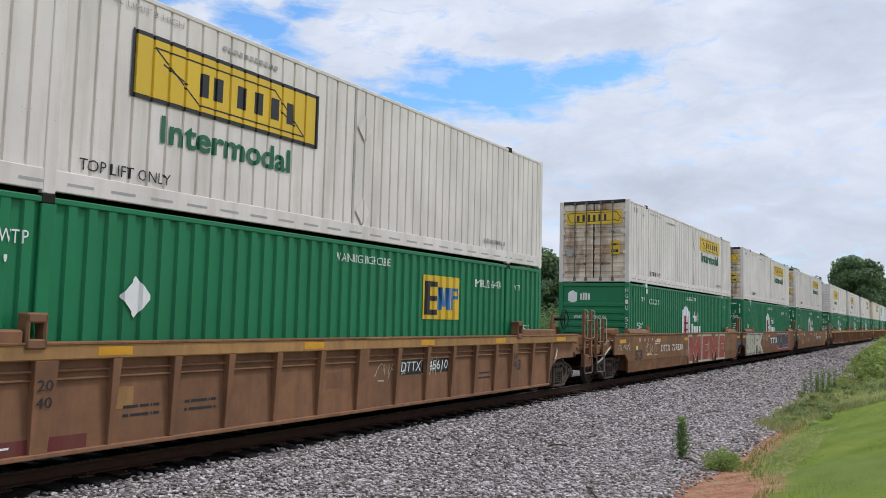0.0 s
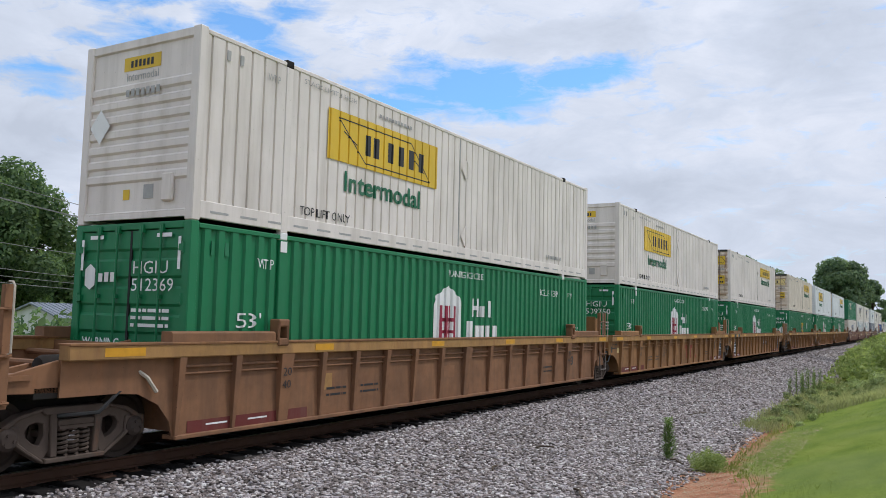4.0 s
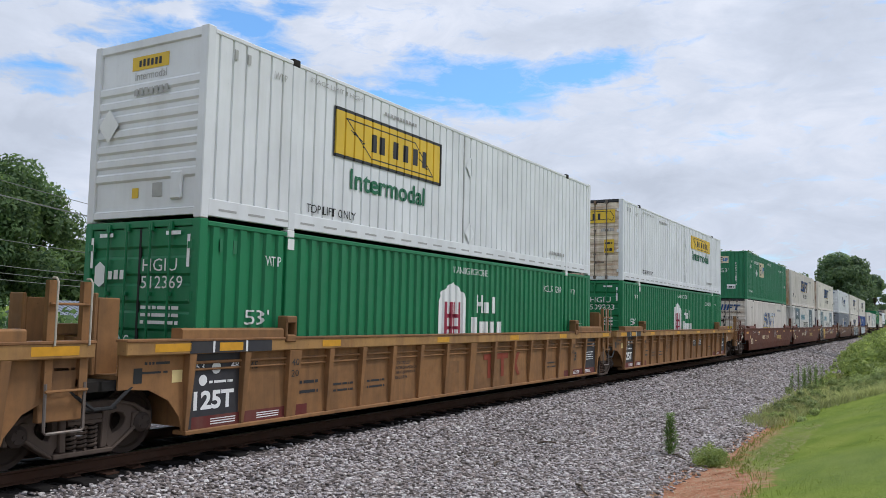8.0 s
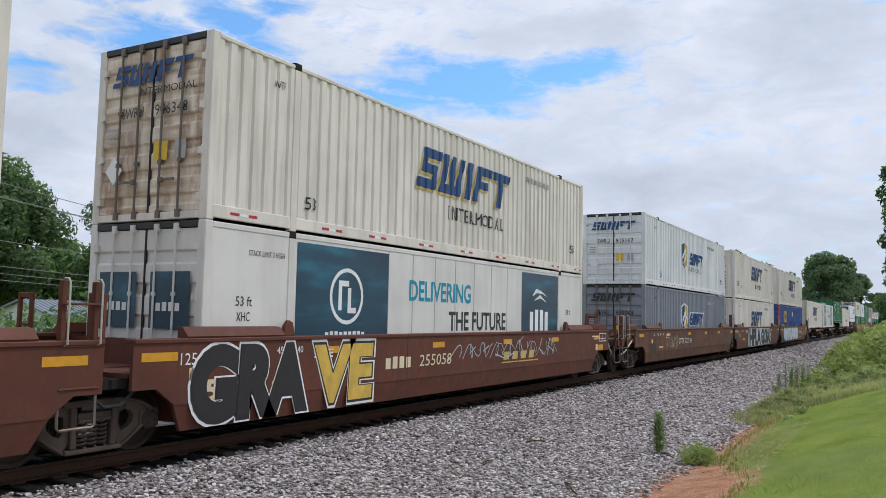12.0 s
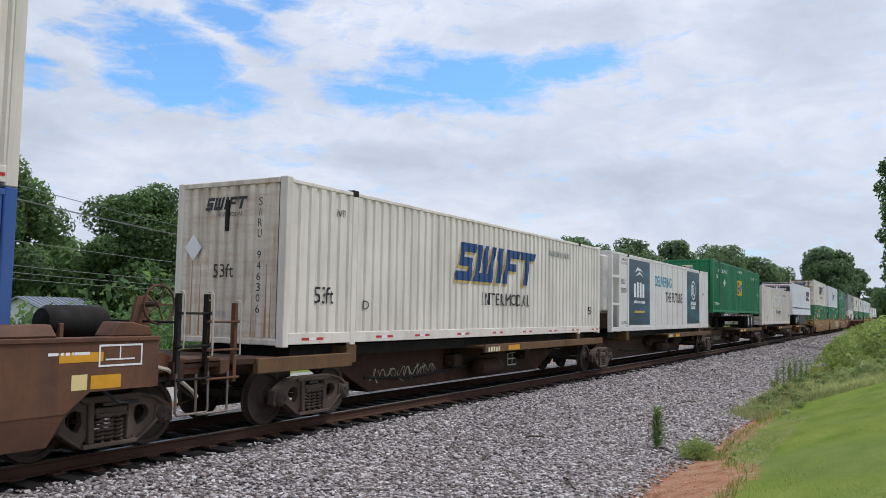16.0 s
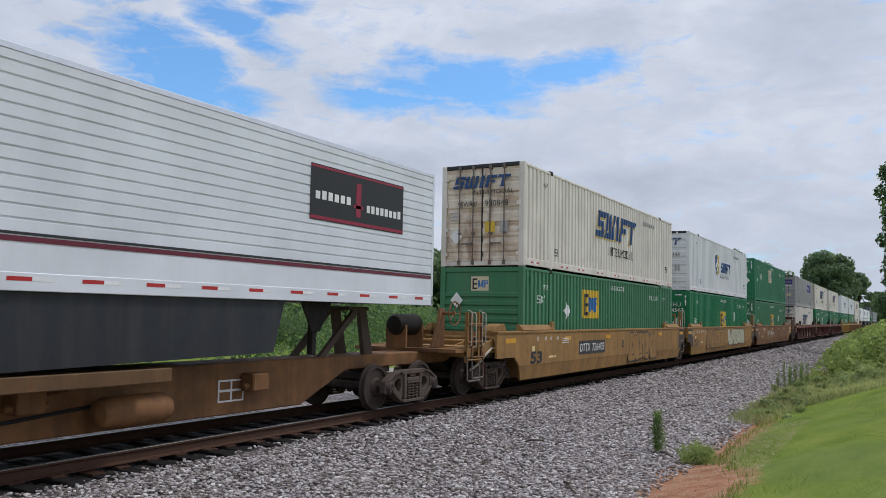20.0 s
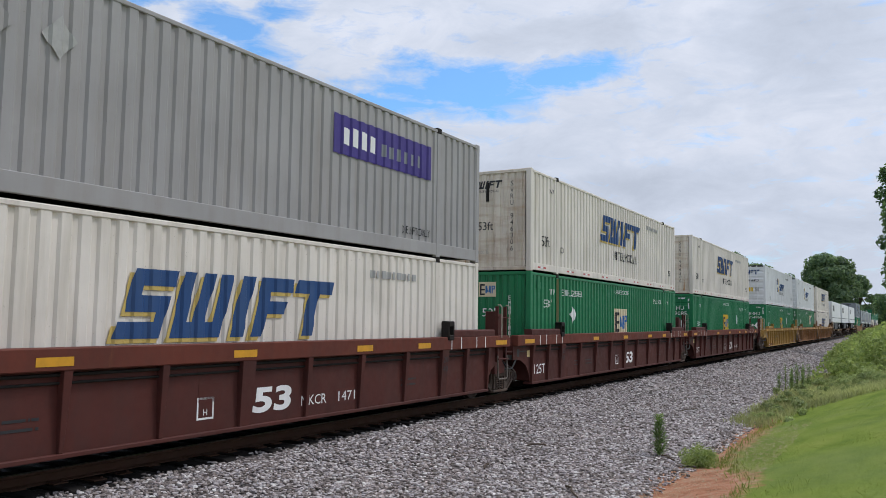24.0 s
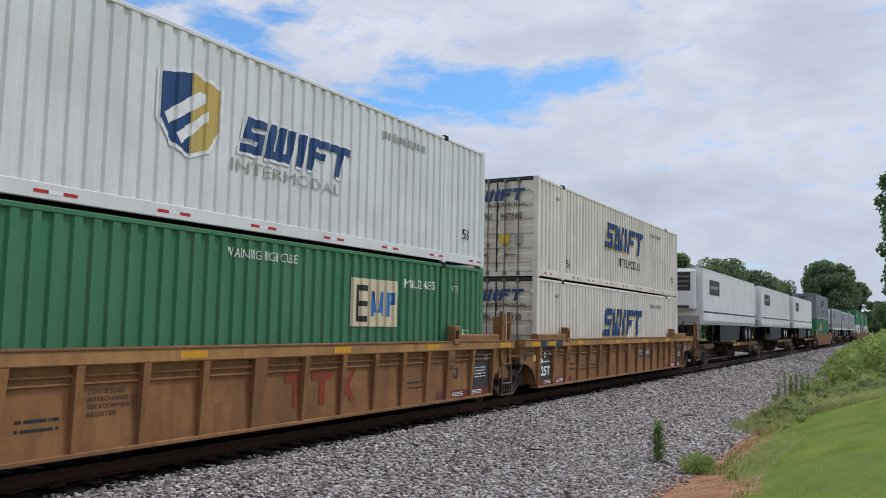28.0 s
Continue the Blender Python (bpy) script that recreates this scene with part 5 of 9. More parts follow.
def wheelset_geo():
    g = Geo()
    g.tube((-1.10, 0, 0), (1.10, 0, 0), 0.075, 12)
    for s in (1, -1):
        prof = [(0.10, 0.66), (0.16, 0.68), (0.30, 0.735), (0.385, 0.70), (0.40, 0.685), (0.475, 0.69), (0.475, 0.72), (0.457, 0.735), (0.447, 0.82), (0.385, 0.82), (0.365, 0.785), (0.20, 0.79), (0.15, 0.84), (0.10, 0.84)]
        g.lathe([(r, s * h) for r, h in prof], (0, 0, 0), "x", 28)
        g.lathe([(0.12, s * 1.0), (0.135, s * 1.04), (0.135, s * 1.15), (0.09, s * 1.19)], (0, 0, 0), "x", 12)
        for k in range(3):
            a = k * 2.094 + 0.4
            g.tube((s * 1.17, 0.065 * math.cos(a), 0.065 * math.sin(a)), (s * 1.205, 0.065 * math.cos(a), 0.065 * math.sin(a)), 0.022, 6)
    return g


def wheelset_mesh():
    """The wheelset with rusty bearing caps and bright worn rims."""
    me = wheelset_geo().mesh("wheelset")
    for p in me.polygons:
        r, x = math.hypot(p.center.y, p.center.z), abs(p.center.x)
        p.material_index = 1 if x > 0.98 else (2 if r > 0.40 and x > 0.80 else 0)
    return me


def truck(car, y, u):
    b = piece("truck", lambda: Geo().box(-0.95, 0.95, -0.20, 0.20, 0.52, 0.70).box(-0.35, 0.35, -0.3, 0.3, 0.70, 0.84).box(-1.0, 1.0, 0.30, 0.40, 0.42, 0.50).box(-1.0, 1.0, -0.40, -0.30, 0.42, 0.50), "cast", car, at=pose(0, y, 0), label="four-wheel cast steel truck", bevel=0.015)
    for s in (1, -1):
        m = pose(0, 0, 0) if s > 0 else Matrix.Diagonal((-1, 1, 1, 1))
        piece("side_frame", side_frame_geo, "cast", b, at=m, bevel=0.012)

        def springs():
            g = Geo()
            for yy in (-0.15, 0.0, 0.15):
                coil(g, 1.09, yy, 0.19, 0.52, 0.066, 6, 0.019)
            return g.box(0.98, 1.17, -0.24, 0.24, 0.52, 0.56)
        piece("spring_nest", springs, "cast", b, at=m)
        for yy in (-0.89, 0.89):
            piece("brake_shoe", lambda: Geo().prism([(-0.05, -0.22), (0.02, -0.2), (0.05, 0.0), (0.02, 0.2), (-0.05, 0.22)], "x", 0.72, 0.83), "cast", b, at=m @ pose(0, yy - math.copysign(0.50, yy), 0.40, 0, 0, 0 if yy > 0 else 180))
    for yy in (-0.89, 0.89):
        w = piece("wheelset", wheelset_mesh, "wheel", b, at=pose(0, yy, WHEEL_R), label="pair of steel wheels on an axle")
        SPINNING.append((w, u + y, yy))


def coupler(car, y0, y1, key, mat="cast"):
    s = 1 if y1 > y0 else -1
    piece("coupler", lambda: Geo().box(-0.12, 0.12, min(y0, y1), max(y0, y1) - 0.25 if s > 0 else max(y0, y1), 0.76, 0.98).box(-0.2, 0.2, min(y1, y1 - s * 0.3), max(y1, y1 - s * 0.3), 0.70, 1.04)
          .pipe([(0.15, y0, 0.85), (0.32, y0 + s * 0.5, 0.5), (0.25, y1 - s * 0.1, 0.42)], 0.03), mat, car, key, bevel=0.015)


def ladder(car, ya, yb, z0, z1, mat, key, x=1.45):
    """Two angle-iron stiles, rungs, a bent stirrup step at the foot and a grab iron on each stile."""
    foot = z0 + 0.42
    wide = 0.052 if mat in ("tan", "yellow_car", "tan_worn") else 0.034

    def make():
        g = Geo()
        for y in (ya, yb):
            g.box(x - 0.06, x + 0.012, y - wide, y - wide + 0.022, foot, z1).box(x, x + 0.02, y - wide, y + wide, foot, z1)
            g.box(x - 0.30, x, y - wide, y - wide + 0.03, 1.02, 1.12)
        return g
    st = piece("ladder", make, mat, car, key, bevel=0.004)
    n = max(3, int((z1 - foot) / 0.36))
    for k in range(n):
        z = foot + 0.07 + k * (z1 - foot - 0.35) / (n - 1)
        piece("rung", lambda: Geo().tube((x + 0.05, ya - 0.05, 0), (x + 0.05, yb + 0.05, 0), 0.017, 6).box(x, x + 0.06, ya - 0.03, ya + 0.03, -0.02, 0.02).box(x, x + 0.06, yb - 0.03, yb + 0.03, -0.02, 0.02), mat, st, f"{ya:.2f},{yb:.2f},{x}", at=pose(0, 0, z))
    piece("stirrup_step", lambda: Geo().pipe([(x + 0.02, ya - 0.03, foot + 0.16), (x + 0.03, ya - 0.03, z0 + 0.03), (x + 0.03, ya, z0), (x + 0.03, yb, z0), (x + 0.03, yb + 0.03, z0 + 0.03), (x + 0.02, yb + 0.03, foot + 0.16)], 0.020), "rod", st, key)
    for y in (ya, yb):
        piece("grab_iron", lambda: Geo().pipe([(x + 0.01, y, z1 - 0.80), (x + 0.11, y, z1 - 0.77), (x + 0.11, y, z1 - 0.02), (x + 0.07, y, z1 + 0.03), (x + 0.0, y, z1 + 0.03)], 0.013), "grab", st, f"{key}{y:.2f}")


def brake_stand(car, y, mat, key):
    """Air tank and hand-brake wheel on the end platform."""
    piece("air_tank", lambda: Geo().lathe([(0.05, -0.52), (0.20, -0.49), (0.25, -0.40), (0.25, 0.40), (0.20, 0.49), (0.05, 0.52)], (0.0, y - 0.55, 1.72), "y", 20), "dark_steel", car, key, label="dark air tank")
    piece("tank_cradle", lambda: Geo().box(-0.28, 0.28, y - 0.95, y - 0.88, 1.18, 1.72).box(-0.28, 0.28, y - 0.22, y - 0.15, 1.18, 1.72), mat, car, key, bevel=0.01)
    piece("brake_bracket", lambda: Geo().prism([(y - 0.35, 1.2), (y + 0.25, 1.2), (y + 0.25, 2.12), (y + 0.05, 2.12), (y - 0.05, 1.7)], "x", 0.55, 0.63), mat, car, key, bevel=0.01)

    def wheel():
        g = Geo()
        n = 20
        for k in range(n):
            a, b = 6.28318 * k / n, 6.28318 * (k + 1) / n
            g.tube((0.95, y + 0.15 + 0.28 * math.cos(a), 2.0 + 0.28 * math.sin(a)), (0.95, y + 0.15 + 0.28 * math.cos(b), 2.0 + 0.28 * math.sin(b)), 0.018, 6)
        for k in range(5):
            a = 6.28318 * k / 5
            g.tube((0.93, y + 0.15, 2.0), (0.95, y + 0.15 + 0.28 * math.cos(a), 2.0 + 0.28 * math.sin(a)), 0.012, 5)
        return g.tube((0.6, y + 0.15, 2.0), (0.97, y + 0.15, 2.0), 0.04, 8)
    piece("brake_wheel", wheel, "dark_steel" if mat in ("tan", "yellow_car", "tan_worn") else mat, car, key, label="hand-brake wheel")


def smooth_side(s, e0, e1):
    g = Geo()
    up = [(-0.62, 0.66), (CL + 0.62, 0.66), (CL + 0.95, 0.90), (CL + e1, 0.90), (CL + e1, 1.54), (-e0, 1.54), (-e0, 0.90), (-0.95, 0.90)]
    lo = [(-0.44, 0.28), (CL + 0.44, 0.28), (CL + 0.64, 0.672), (-0.64, 0.672)]
    a, b = (1.44, 1.50) if s > 0 else (-1.50, -1.44)
    g.prism(up, "x", a, b)
    k = len(g.v)
    g.prism(lo, "x", a, b)
    for i in range(k, len(g.v)):
        x, y, z = g.v[i]
        g.v[i] = (x - s * (0.672 - z) * 0.16 - s * 0.006, y, z)
    return g


def rib_side(s, e0, e1):
    g = Geo()
    a, b = (1.375, 1.405) if s > 0 else (-1.405, -1.375)
    near = [(-0.25, 0.27), (-0.32, 0.50), (-0.52, 0.74), (-0.85, 0.90), (-1.20, 0.93), (-e0, 0.93), (-e0, 1.38)]
    far = [(CL + abs(y) if i < 5 else CL + e1, z) for i, (y, z) in enumerate(near)]
    g.prism(near + far[::-1], "x", a, b)
    return g


def tapered_post(s, foot, head, z0):
    """An upright that stands out and widens towards the chord."""
    return Geo().add([(1.40 * s, -foot, z0), (1.455 * s, -foot, z0), (1.455 * s, foot, z0), (1.40 * s, foot, z0),
                      (1.40 * s, -head, 1.37), (1.535 * s, -head, 1.37), (1.535 * s, head, 1.37), (1.40 * s, head, 1.37)],
                     [(0, 3, 2, 1), (4, 5, 6, 7), (0, 1, 5, 4), (1, 2, 6, 5), (2, 3, 7, 6), (3, 0, 4, 7)])


RIBS = [0.86, 2.90, 3.86, 4.85, 5.86, 6.92, 9.20, 10.26, 11.28, 12.28, 13.24, 15.28]
WIDE_RIBS = [1.95, 8.07, 14.20]


def well(u, style, near, far, mat, number="", dark_plate=False, big53="", graffiti=(), mark="", number_at=None, seed=0):
    words = {"tan": "tan", "tan_ochre": "ochre tan", "tan_worn": "worn tan", "rust_brown": "grimy red-brown", "tan_brown": "rusty brown", "yellow_car": "yellow", "brown": "oxide brown", "maroon": "dark maroon"}[mat]
    skin = "post-ribbed sides" if style == "rib" else ("smooth sides, spray-painted" if graffiti else "smooth sides")
    car = thing("well_car", f"{words} steel double-stack well car, {skin}", "rail car", "well cars of the train")
    e = {"end": 2.0, "mid": 1.35}
    e0, e1 = e[near], e[far]
    low_chord = 1.29 if mat == "maroon" else 1.37
    for s in (1, -1):
        if style == "rib":
            piece("side_sheet", lambda: rib_side(s, e0, e1), mat, car, f"rib{s}{e0}{e1}")
            piece("top_chord", lambda: Geo().box(s * 1.34, s * 1.54, -e0, CL + e1, low_chord, 1.57), {"tan": "chord", "tan_worn": "chord", "maroon": "maroon_chord"}.get(mat, mat), car, f"{s}{e0}{e1}{low_chord}", bevel=0.015)
            if mat != "maroon":
                piece("chord_flange", lambda: Geo().box(s * 1.31, s * 1.555, -e0, CL + e1, 1.545, 1.582), "tan_brown", car, f"{s}{e0}{e1}", bevel=0.008, label="rust-brown flange")
            piece("bottom_sill", lambda: Geo().box(s * 1.20, s * 1.47, -0.25, CL + 0.25, 0.24, 0.30), mat, car, f"{s}", bevel=0.01)
            piece("pipe", lambda: Geo().tube((s * 1.44, -0.2, 1.24), (s * 1.44, CL + 0.2, 1.24), 0.022, 6), mat if mat != "maroon" else "dark_steel", car, f"{s}")
            if s > 0:
                piece("pipe", lambda: Geo().tube((1.43, -0.2, 1.14), (1.43, CL + 0.2, 1.14), 0.018, 6), mat if mat != "maroon" else "dark_steel", car, "low")
            for y in ((RIBS if mat != "maroon" else [0.9, 3.45, 4.95, 6.45, 9.55, 11.1, 12.65, 15.25]) + [-0.22, CL + 0.22]) if s > 0 else ():
                piece("side_post", lambda: tapered_post(s, 0.030, 0.066, 0.30), mat, car, f"{s}", at=pose(0, y, 0), bevel=0.006)
            for y in WIDE_RIBS if s > 0 else ():
                piece("side_post", lambda: tapered_post(s, 0.11, 0.15, 0.27), mat, car, f"w{s}", at=pose(0, y, 0), bevel=0.006)
        else:
            piece("side_sheet", lambda: smooth_side(s, e0, e1), mat, car, f"sm{s}{e0}{e1}")
            piece("top_chord", lambda: Geo().box(s * 1.32, s * 1.525, -e0, CL + e1, 1.51, 1.575), mat, car, f"sm{s}{e0}{e1}", bevel=0.012)
        for y in (-0.44, CL - 1.62):
            piece("end_cover", lambda: Geo().prism([(1.30 * s, 1.575), (1.50 * s, 1.575), (1.515 * s, 1.60), (1.40 * s, 1.725), (1.30 * s, 1.735)] if style != "rib" else [(1.31 * s, 1.575), (1.535 * s, 1.575), (1.535 * s, 1.70), (1.50 * s, 1.725), (1.31 * s, 1.725)], "y", 0, 2.06), mat, car, f"{style}{s}", at=pose(0, y, 0))
        for y in (1.78, CL - 1.78):
            if style == "rib":
                piece("guide_bracket", lambda: Geo().box(s * 1.36, s * 1.57, -0.13, 0.13, 1.50, 1.62).box(s * 1.36, s * 1.57, -0.13, -0.08, 1.5, 1.9).box(s * 1.36, s * 1.57, 0.08, 0.13, 1.5, 1.9).box(s * 1.36, s * 1.57, -0.13, 0.13, 1.80, 1.92), mat if mat != "maroon" else "dark_steel", car, f"{s}", at=pose(0, y, 0), bevel=0.02)
            else:
                piece("guide_bracket", lambda: Geo().prism([(-0.12, 1.57), (0.16, 1.57), (0.10, 1.80), (0.0, 1.84), (-0.08, 1.74)], "x", min(s * 1.36, s * 1.46), max(s * 1.36, s * 1.46)), mat, car, f"sm{s}", at=pose(0, y, 0), bevel=0.015)
    for y in (0.6, 4.0, 8.07, 12.1, 15.5):
        piece("floor_beam", lambda: Geo().box(-1.36, 1.36, -0.16, 0.16, 0.27, 0.42), mat, car, at=pose(0, y, 0))
    for side, y_end, kind in ((-1, -e0, near), (1, CL + e1, far)):
        base = 0.0 if side < 0 else CL
        key = f"{kind}{side}"

        def span(a, b):
            lo, hi = base + side * a, base + side * b
            return min(lo, hi), max(lo, hi)
        reach = 3.35 if kind == "end" else 1.60
        piece("bulkhead", lambda: Geo().box(-1.38, 1.38, *span(0.16, 0.24), 0.35, 1.52), mat, car, key)
        piece("centre_sill", lambda: Geo().box(-0.36, 0.36, *span(0.24, reach), 0.86, 1.14), mat, car, key, bevel=0.01)
        piece("shear_plate", lambda: Geo().box(-1.40, 1.40, *span(0.24, e0 if side < 0 else e1), 1.06, 1.12), mat, car, key + f"{e0}{e1}")
        # dark boxes added under the platform to stop light from behind
        piece("underframe", lambda: Geo().box(-1.36, 1.36, *span(0.24, min(reach, 2.3)), 0.93, 1.055).box(-0.75, 0.75, *span(0.3, min(reach, 2.4)), 0.74, 0.93), "dark_steel", car, key)
        if kind == "end":
            for q, (za, zb) in enumerate(((0.45, 1.36), (1.55, 1.30))):
                piece("cross_pipe", lambda: Geo().tube((-1.35, base + side * (za + 0.2), zb), (1.36, base + side * (za + 0.2), zb), 0.045, 8), mat, car, f"{key}{q}")
            piece("gusset", lambda: Geo().prism([(base + side * 0.24, 1.12), (base + side * 2.3, 1.12), (base + side * 2.2, 1.22), (base + side * 0.24, 1.58)], "x", 0.40, 0.46), mat, car, key, bevel=0.01)
            piece("brake_cylinder", lambda: Geo().lathe([(0.03, -0.36), (0.12, -0.34), (0.15, -0.28), (0.15, 0.20), (0.10, 0.28), (0.04, 0.42)], (0.85, base + side * 1.6, 1.27), "y", 14), "dark_steel", car, key)
            piece("air_hose", lambda: Geo().pipe([(0.95, base + side * 1.2, 1.34), (1.30, base + side * 1.0, 1.32), (1.44, base + side * 0.75, 1.12), (1.46, base + side * 0.6, 0.92)], 0.028), "grab", car, key)
            piece("end_sill", lambda: Geo().box(-1.45, 1.45, *span(3.20, 3.40), 0.98, 1.20), mat, car, key, bevel=0.01)
            piece("walkway", lambda: Geo().box(-1.40, 1.40, *span(2.35, 3.22), 1.16, 1.22), "dark_steel" if mat in ("brown", "maroon") else mat, car, key)
            coupler(car, base + side * 3.3, base + side * 3.60, key)
            ladder(car, *(span(2.74, 3.30) if style == "rib" else span(2.92, 3.48)), 0.44, 2.26 if style == "rib" else 2.04, mat, key)
            if side > 0 and style == "rib":
                for xb in (0.55, -1.32):
                    piece("end_box", lambda: Geo().box(0, 0.80, CL + 2.40, CL + 3.20, 1.22, 1.54), mat, car, key, at=pose(xb, 0, 0), bevel=0.03)
                piece("step_plate", lambda: Geo().box(1.30, 1.42, CL + 2.86, CL + 3.52, 0.62, 0.98), mat, car, key, bevel=0.01)
            if side > 0:
                brake_stand(car, CL + 2.3, mat, key)
            elif mat == "maroon":
                piece("end_post", lambda: Geo().box(0.62, 0.74, -2.45, -2.2, 1.2, 2.25).box(1.12, 1.24, -2.45, -2.2, 1.2, 2.25).box(0.62, 1.24, -2.45, -2.2, 2.08, 2.3), mat, car, key, bevel=0.015)
            if style == "smooth":
                piece("corner_cap", lambda: Geo().prism([(base + side * 1.28, 1.575), (base + side * 1.96, 1.575), (base + side * 1.90, 1.70), (base + side * 1.62, 1.76), (base + side * 1.40, 1.76)], "x", 1.08, 1.42), mat, car, key, bevel=0.015)
                piece("brake_rod", lambda: Geo().pipe([(1.32, base + side * 1.75, 1.22), (1.40, base + side * 2.25, 1.10), (1.34, base + side * 2.75, 0.78), (1.25, base + side * 2.95, 0.66)], 0.030), "grab", car, key, label="pale brake rod")
            piece("side_sill_stub", lambda: Geo().prism([(base + side * 1.9, 0.98), (base + side * 3.0, 1.02), (base + side * 3.0, 1.14), (base + side * 1.9, 1.40)], "x", 1.30, 1.36), "dark_steel" if mat in ("brown", "maroon") else mat, car, key, bevel=0.008)
            truck(car, base + side * 1.56, u)
        elif side < 0:
            truck(car, -1.62, u)
            for x in (0.62, -0.95):
                piece("guide_post", lambda: Geo().box(0.0, 0.33, -1.42, -1.36, 1.1, 2.18).box(0.27, 0.33, -1.36, -1.02, 1.1, 2.12).box(0.0, 0.06, -1.36, -1.02, 1.1, 2.12) if style == "rib" else Geo().box(0.0, 0.06, -1.42, -1.36, 1.1, 2.18).box(0.27, 0.33, -1.42, -1.36, 1.1, 2.18).box(0.06, 0.27, -1.42, -1.36, 2.10, 2.18).box(0.06, 0.27, -1.41, -1.37, 1.70, 1.74).box(0.06, 0.27, -1.41, -1.37, 1.36, 1.40), mat, car, "gp" + style, at=pose(x, 0, 0), bevel=0.012)
        else:
            ladder(car, CL + 0.78, CL + 1.24, 0.50, 2.30, mat, key)
            if style == "rib":
                piece("ladder_board", lambda: Geo().box(1.26, 1.40, CL + 0.70, CL + 1.32, 1.14, 1.40).box(1.30, 1.40, CL + 0.72, CL + 1.30, 0.62, 0.98), mat, car, key, bevel=0.012)
                bars("small_print", CL + 0.82, 1.22, 0.38, 0.05, 5, "ink", car, face_x=1.40)
        piece("brake_hose", lambda: Geo().pipe([(1.2, *[base + side * 0.6], 1.0), (1.38, base + side * 1.1, 0.98), (1.42, base + side * 1.45, 0.72), (1.25, base + side * 1.9, 0.70)], 0.026), "rubber", car, key)
    # paint and lettering on the side towards the road
    fx = 1.405 if style == "rib" else 1.50
    for y in ((-0.9 if style == "rib" else -1.22) if near == "mid" else -1.5, CL + 0.5):
        rz = (1.35, 1.46) if mat == "maroon" else ((1.41, 1.52) if style == "rib" else (1.27, 1.39))
        decal("reflector", [quad(y, y + 0.62, *rz)], "orange_tape", car, f"rf{y}{style}{rz}", face_x=1.54 if style == "rib" else 1.50, label="amber reflector")
    for y in ((4.5, 7.7, 10.85, 13.0) if mat == "maroon" else (2.6, 6.4, 9.9, 13.1)):
        decal("reflector", [quad(y, y + 0.5, *rz)], "orange_tape", car, f"rg{y}{style}{rz}", face_x=1.54 if style == "rib" else 1.50, label="amber reflector")
    rnd = random.Random(seed)
    if dark_plate:
        decal("dark_panel", [quad(-0.16, 0.80, 0.31, 1.36)], "charcoal", car, "dp", face_x=fx, label="charcoal data panel")
        lettering("125T", -0.08, 0.56, 0.78, 0.27, "white", car, face_x=fx, lift=0.009, fat=0.035)
        lettering("53", -0.06, 1.12, 0.16, 0.11, "white", car, face_x=fx, lift=0.009)
        lettering("48", 0.62, 1.12, 0.16, 0.11, "white", car, face_x=fx, lift=0.009)
        decal("badge", [[(0.33 + 0.09 * math.cos(k * 0.5236), 1.15 + 0.09 * math.sin(k * 0.5236)) for k in range(12)], [(0.08 + 0.08 * math.cos(k * 0.5236), 0.98 + 0.08 * math.sin(k * 0.5236)) for k in range(12)]], "white", car, "bd", face_x=fx, lift=0.009)
        bars("small_print", 0.2, 0.93, 0.5, 0.05, 6, "white", car, face_x=fx, lift=0.009)
        decal("dark_panel", [quad(-0.30, 1.35, 1.375, 1.565)], "charcoal", car, "dp2", face_x=1.54, label="charcoal data panel")
        decal("reflector", [quad(0.25, 0.72, 1.40, 1.52)], "orange_tape", car, "dr", face_x=1.54, lift=0.008)
        decal("stripe", [quad(0.12, 0.16, 1.38, 1.56), quad(0.78, 0.82, 1.38, 1.56)], "white", car, "ds", face_x=1.54, lift=0.008)
        decal("sill_paint", [quad(-0.1, 2.4, 0.30, 0.47)], "red_brown", car, "sp", face_x=fx, lift=0.007)
        for y in (0.25, 1.2):
            for k in range(3):
                decal("small_print", [quad(y, y + 0.5, 0.34 + k * 0.035, 0.355 + k * 0.035)], "white", car, f"sp{y}{k}", face_x=fx, lift=0.010)
        lettering("45", 1.02, 1.10, 0.18, 0.11, "ink", car, face_x=fx)
        lettering("40", 1.86, 1.12, 0.18, 0.11, "ink", car, face_x=1.522, lift=0.004)
        lettering("20", 1.86, 0.94, 0.18, 0.11, "ink", car, face_x=1.512, lift=0.008)
        bars("small_print", 2.2, 0.80, 0.5, 0.07, 5, "ink", car, face_x=fx)
        bars("small_print", 2.2, 0.64, 0.5, 0.07, 4, "ink", car, face_x=fx, seed=2)
    if style == "rib":
        if near == "mid":
            decal("slot", [quad(-1.12, -0.98, 1.00, 1.20)], "black", car, "sl", face_x=fx, label="dark pocket")
            decal("label", [quad(-0.48, -0.30, 0.98, 1.15)], "pale_yellow", car, "ylr", face_x=fx, label="pale yellow label")
            bars("small_print", -0.95, 1.24, 0.45, 0.05, 6, "ink", car, face_x=fx, seed=4)
            bars("small_print", -0.98, 1.12, 0.45, 0.04, 5, "ink", car, face_x=fx, seed=6)
        if not dark_plate:
            for y in (1.95, 14.20):
                lettering("20", y - 0.10, 1.02, 0.20, 0.13, "ink", car, face_x=1.512, lift=0.010)
                lettering("40", y - 0.10, 0.82, 0.20, 0.13, "ink", car, face_x=1.500, lift=0.012)
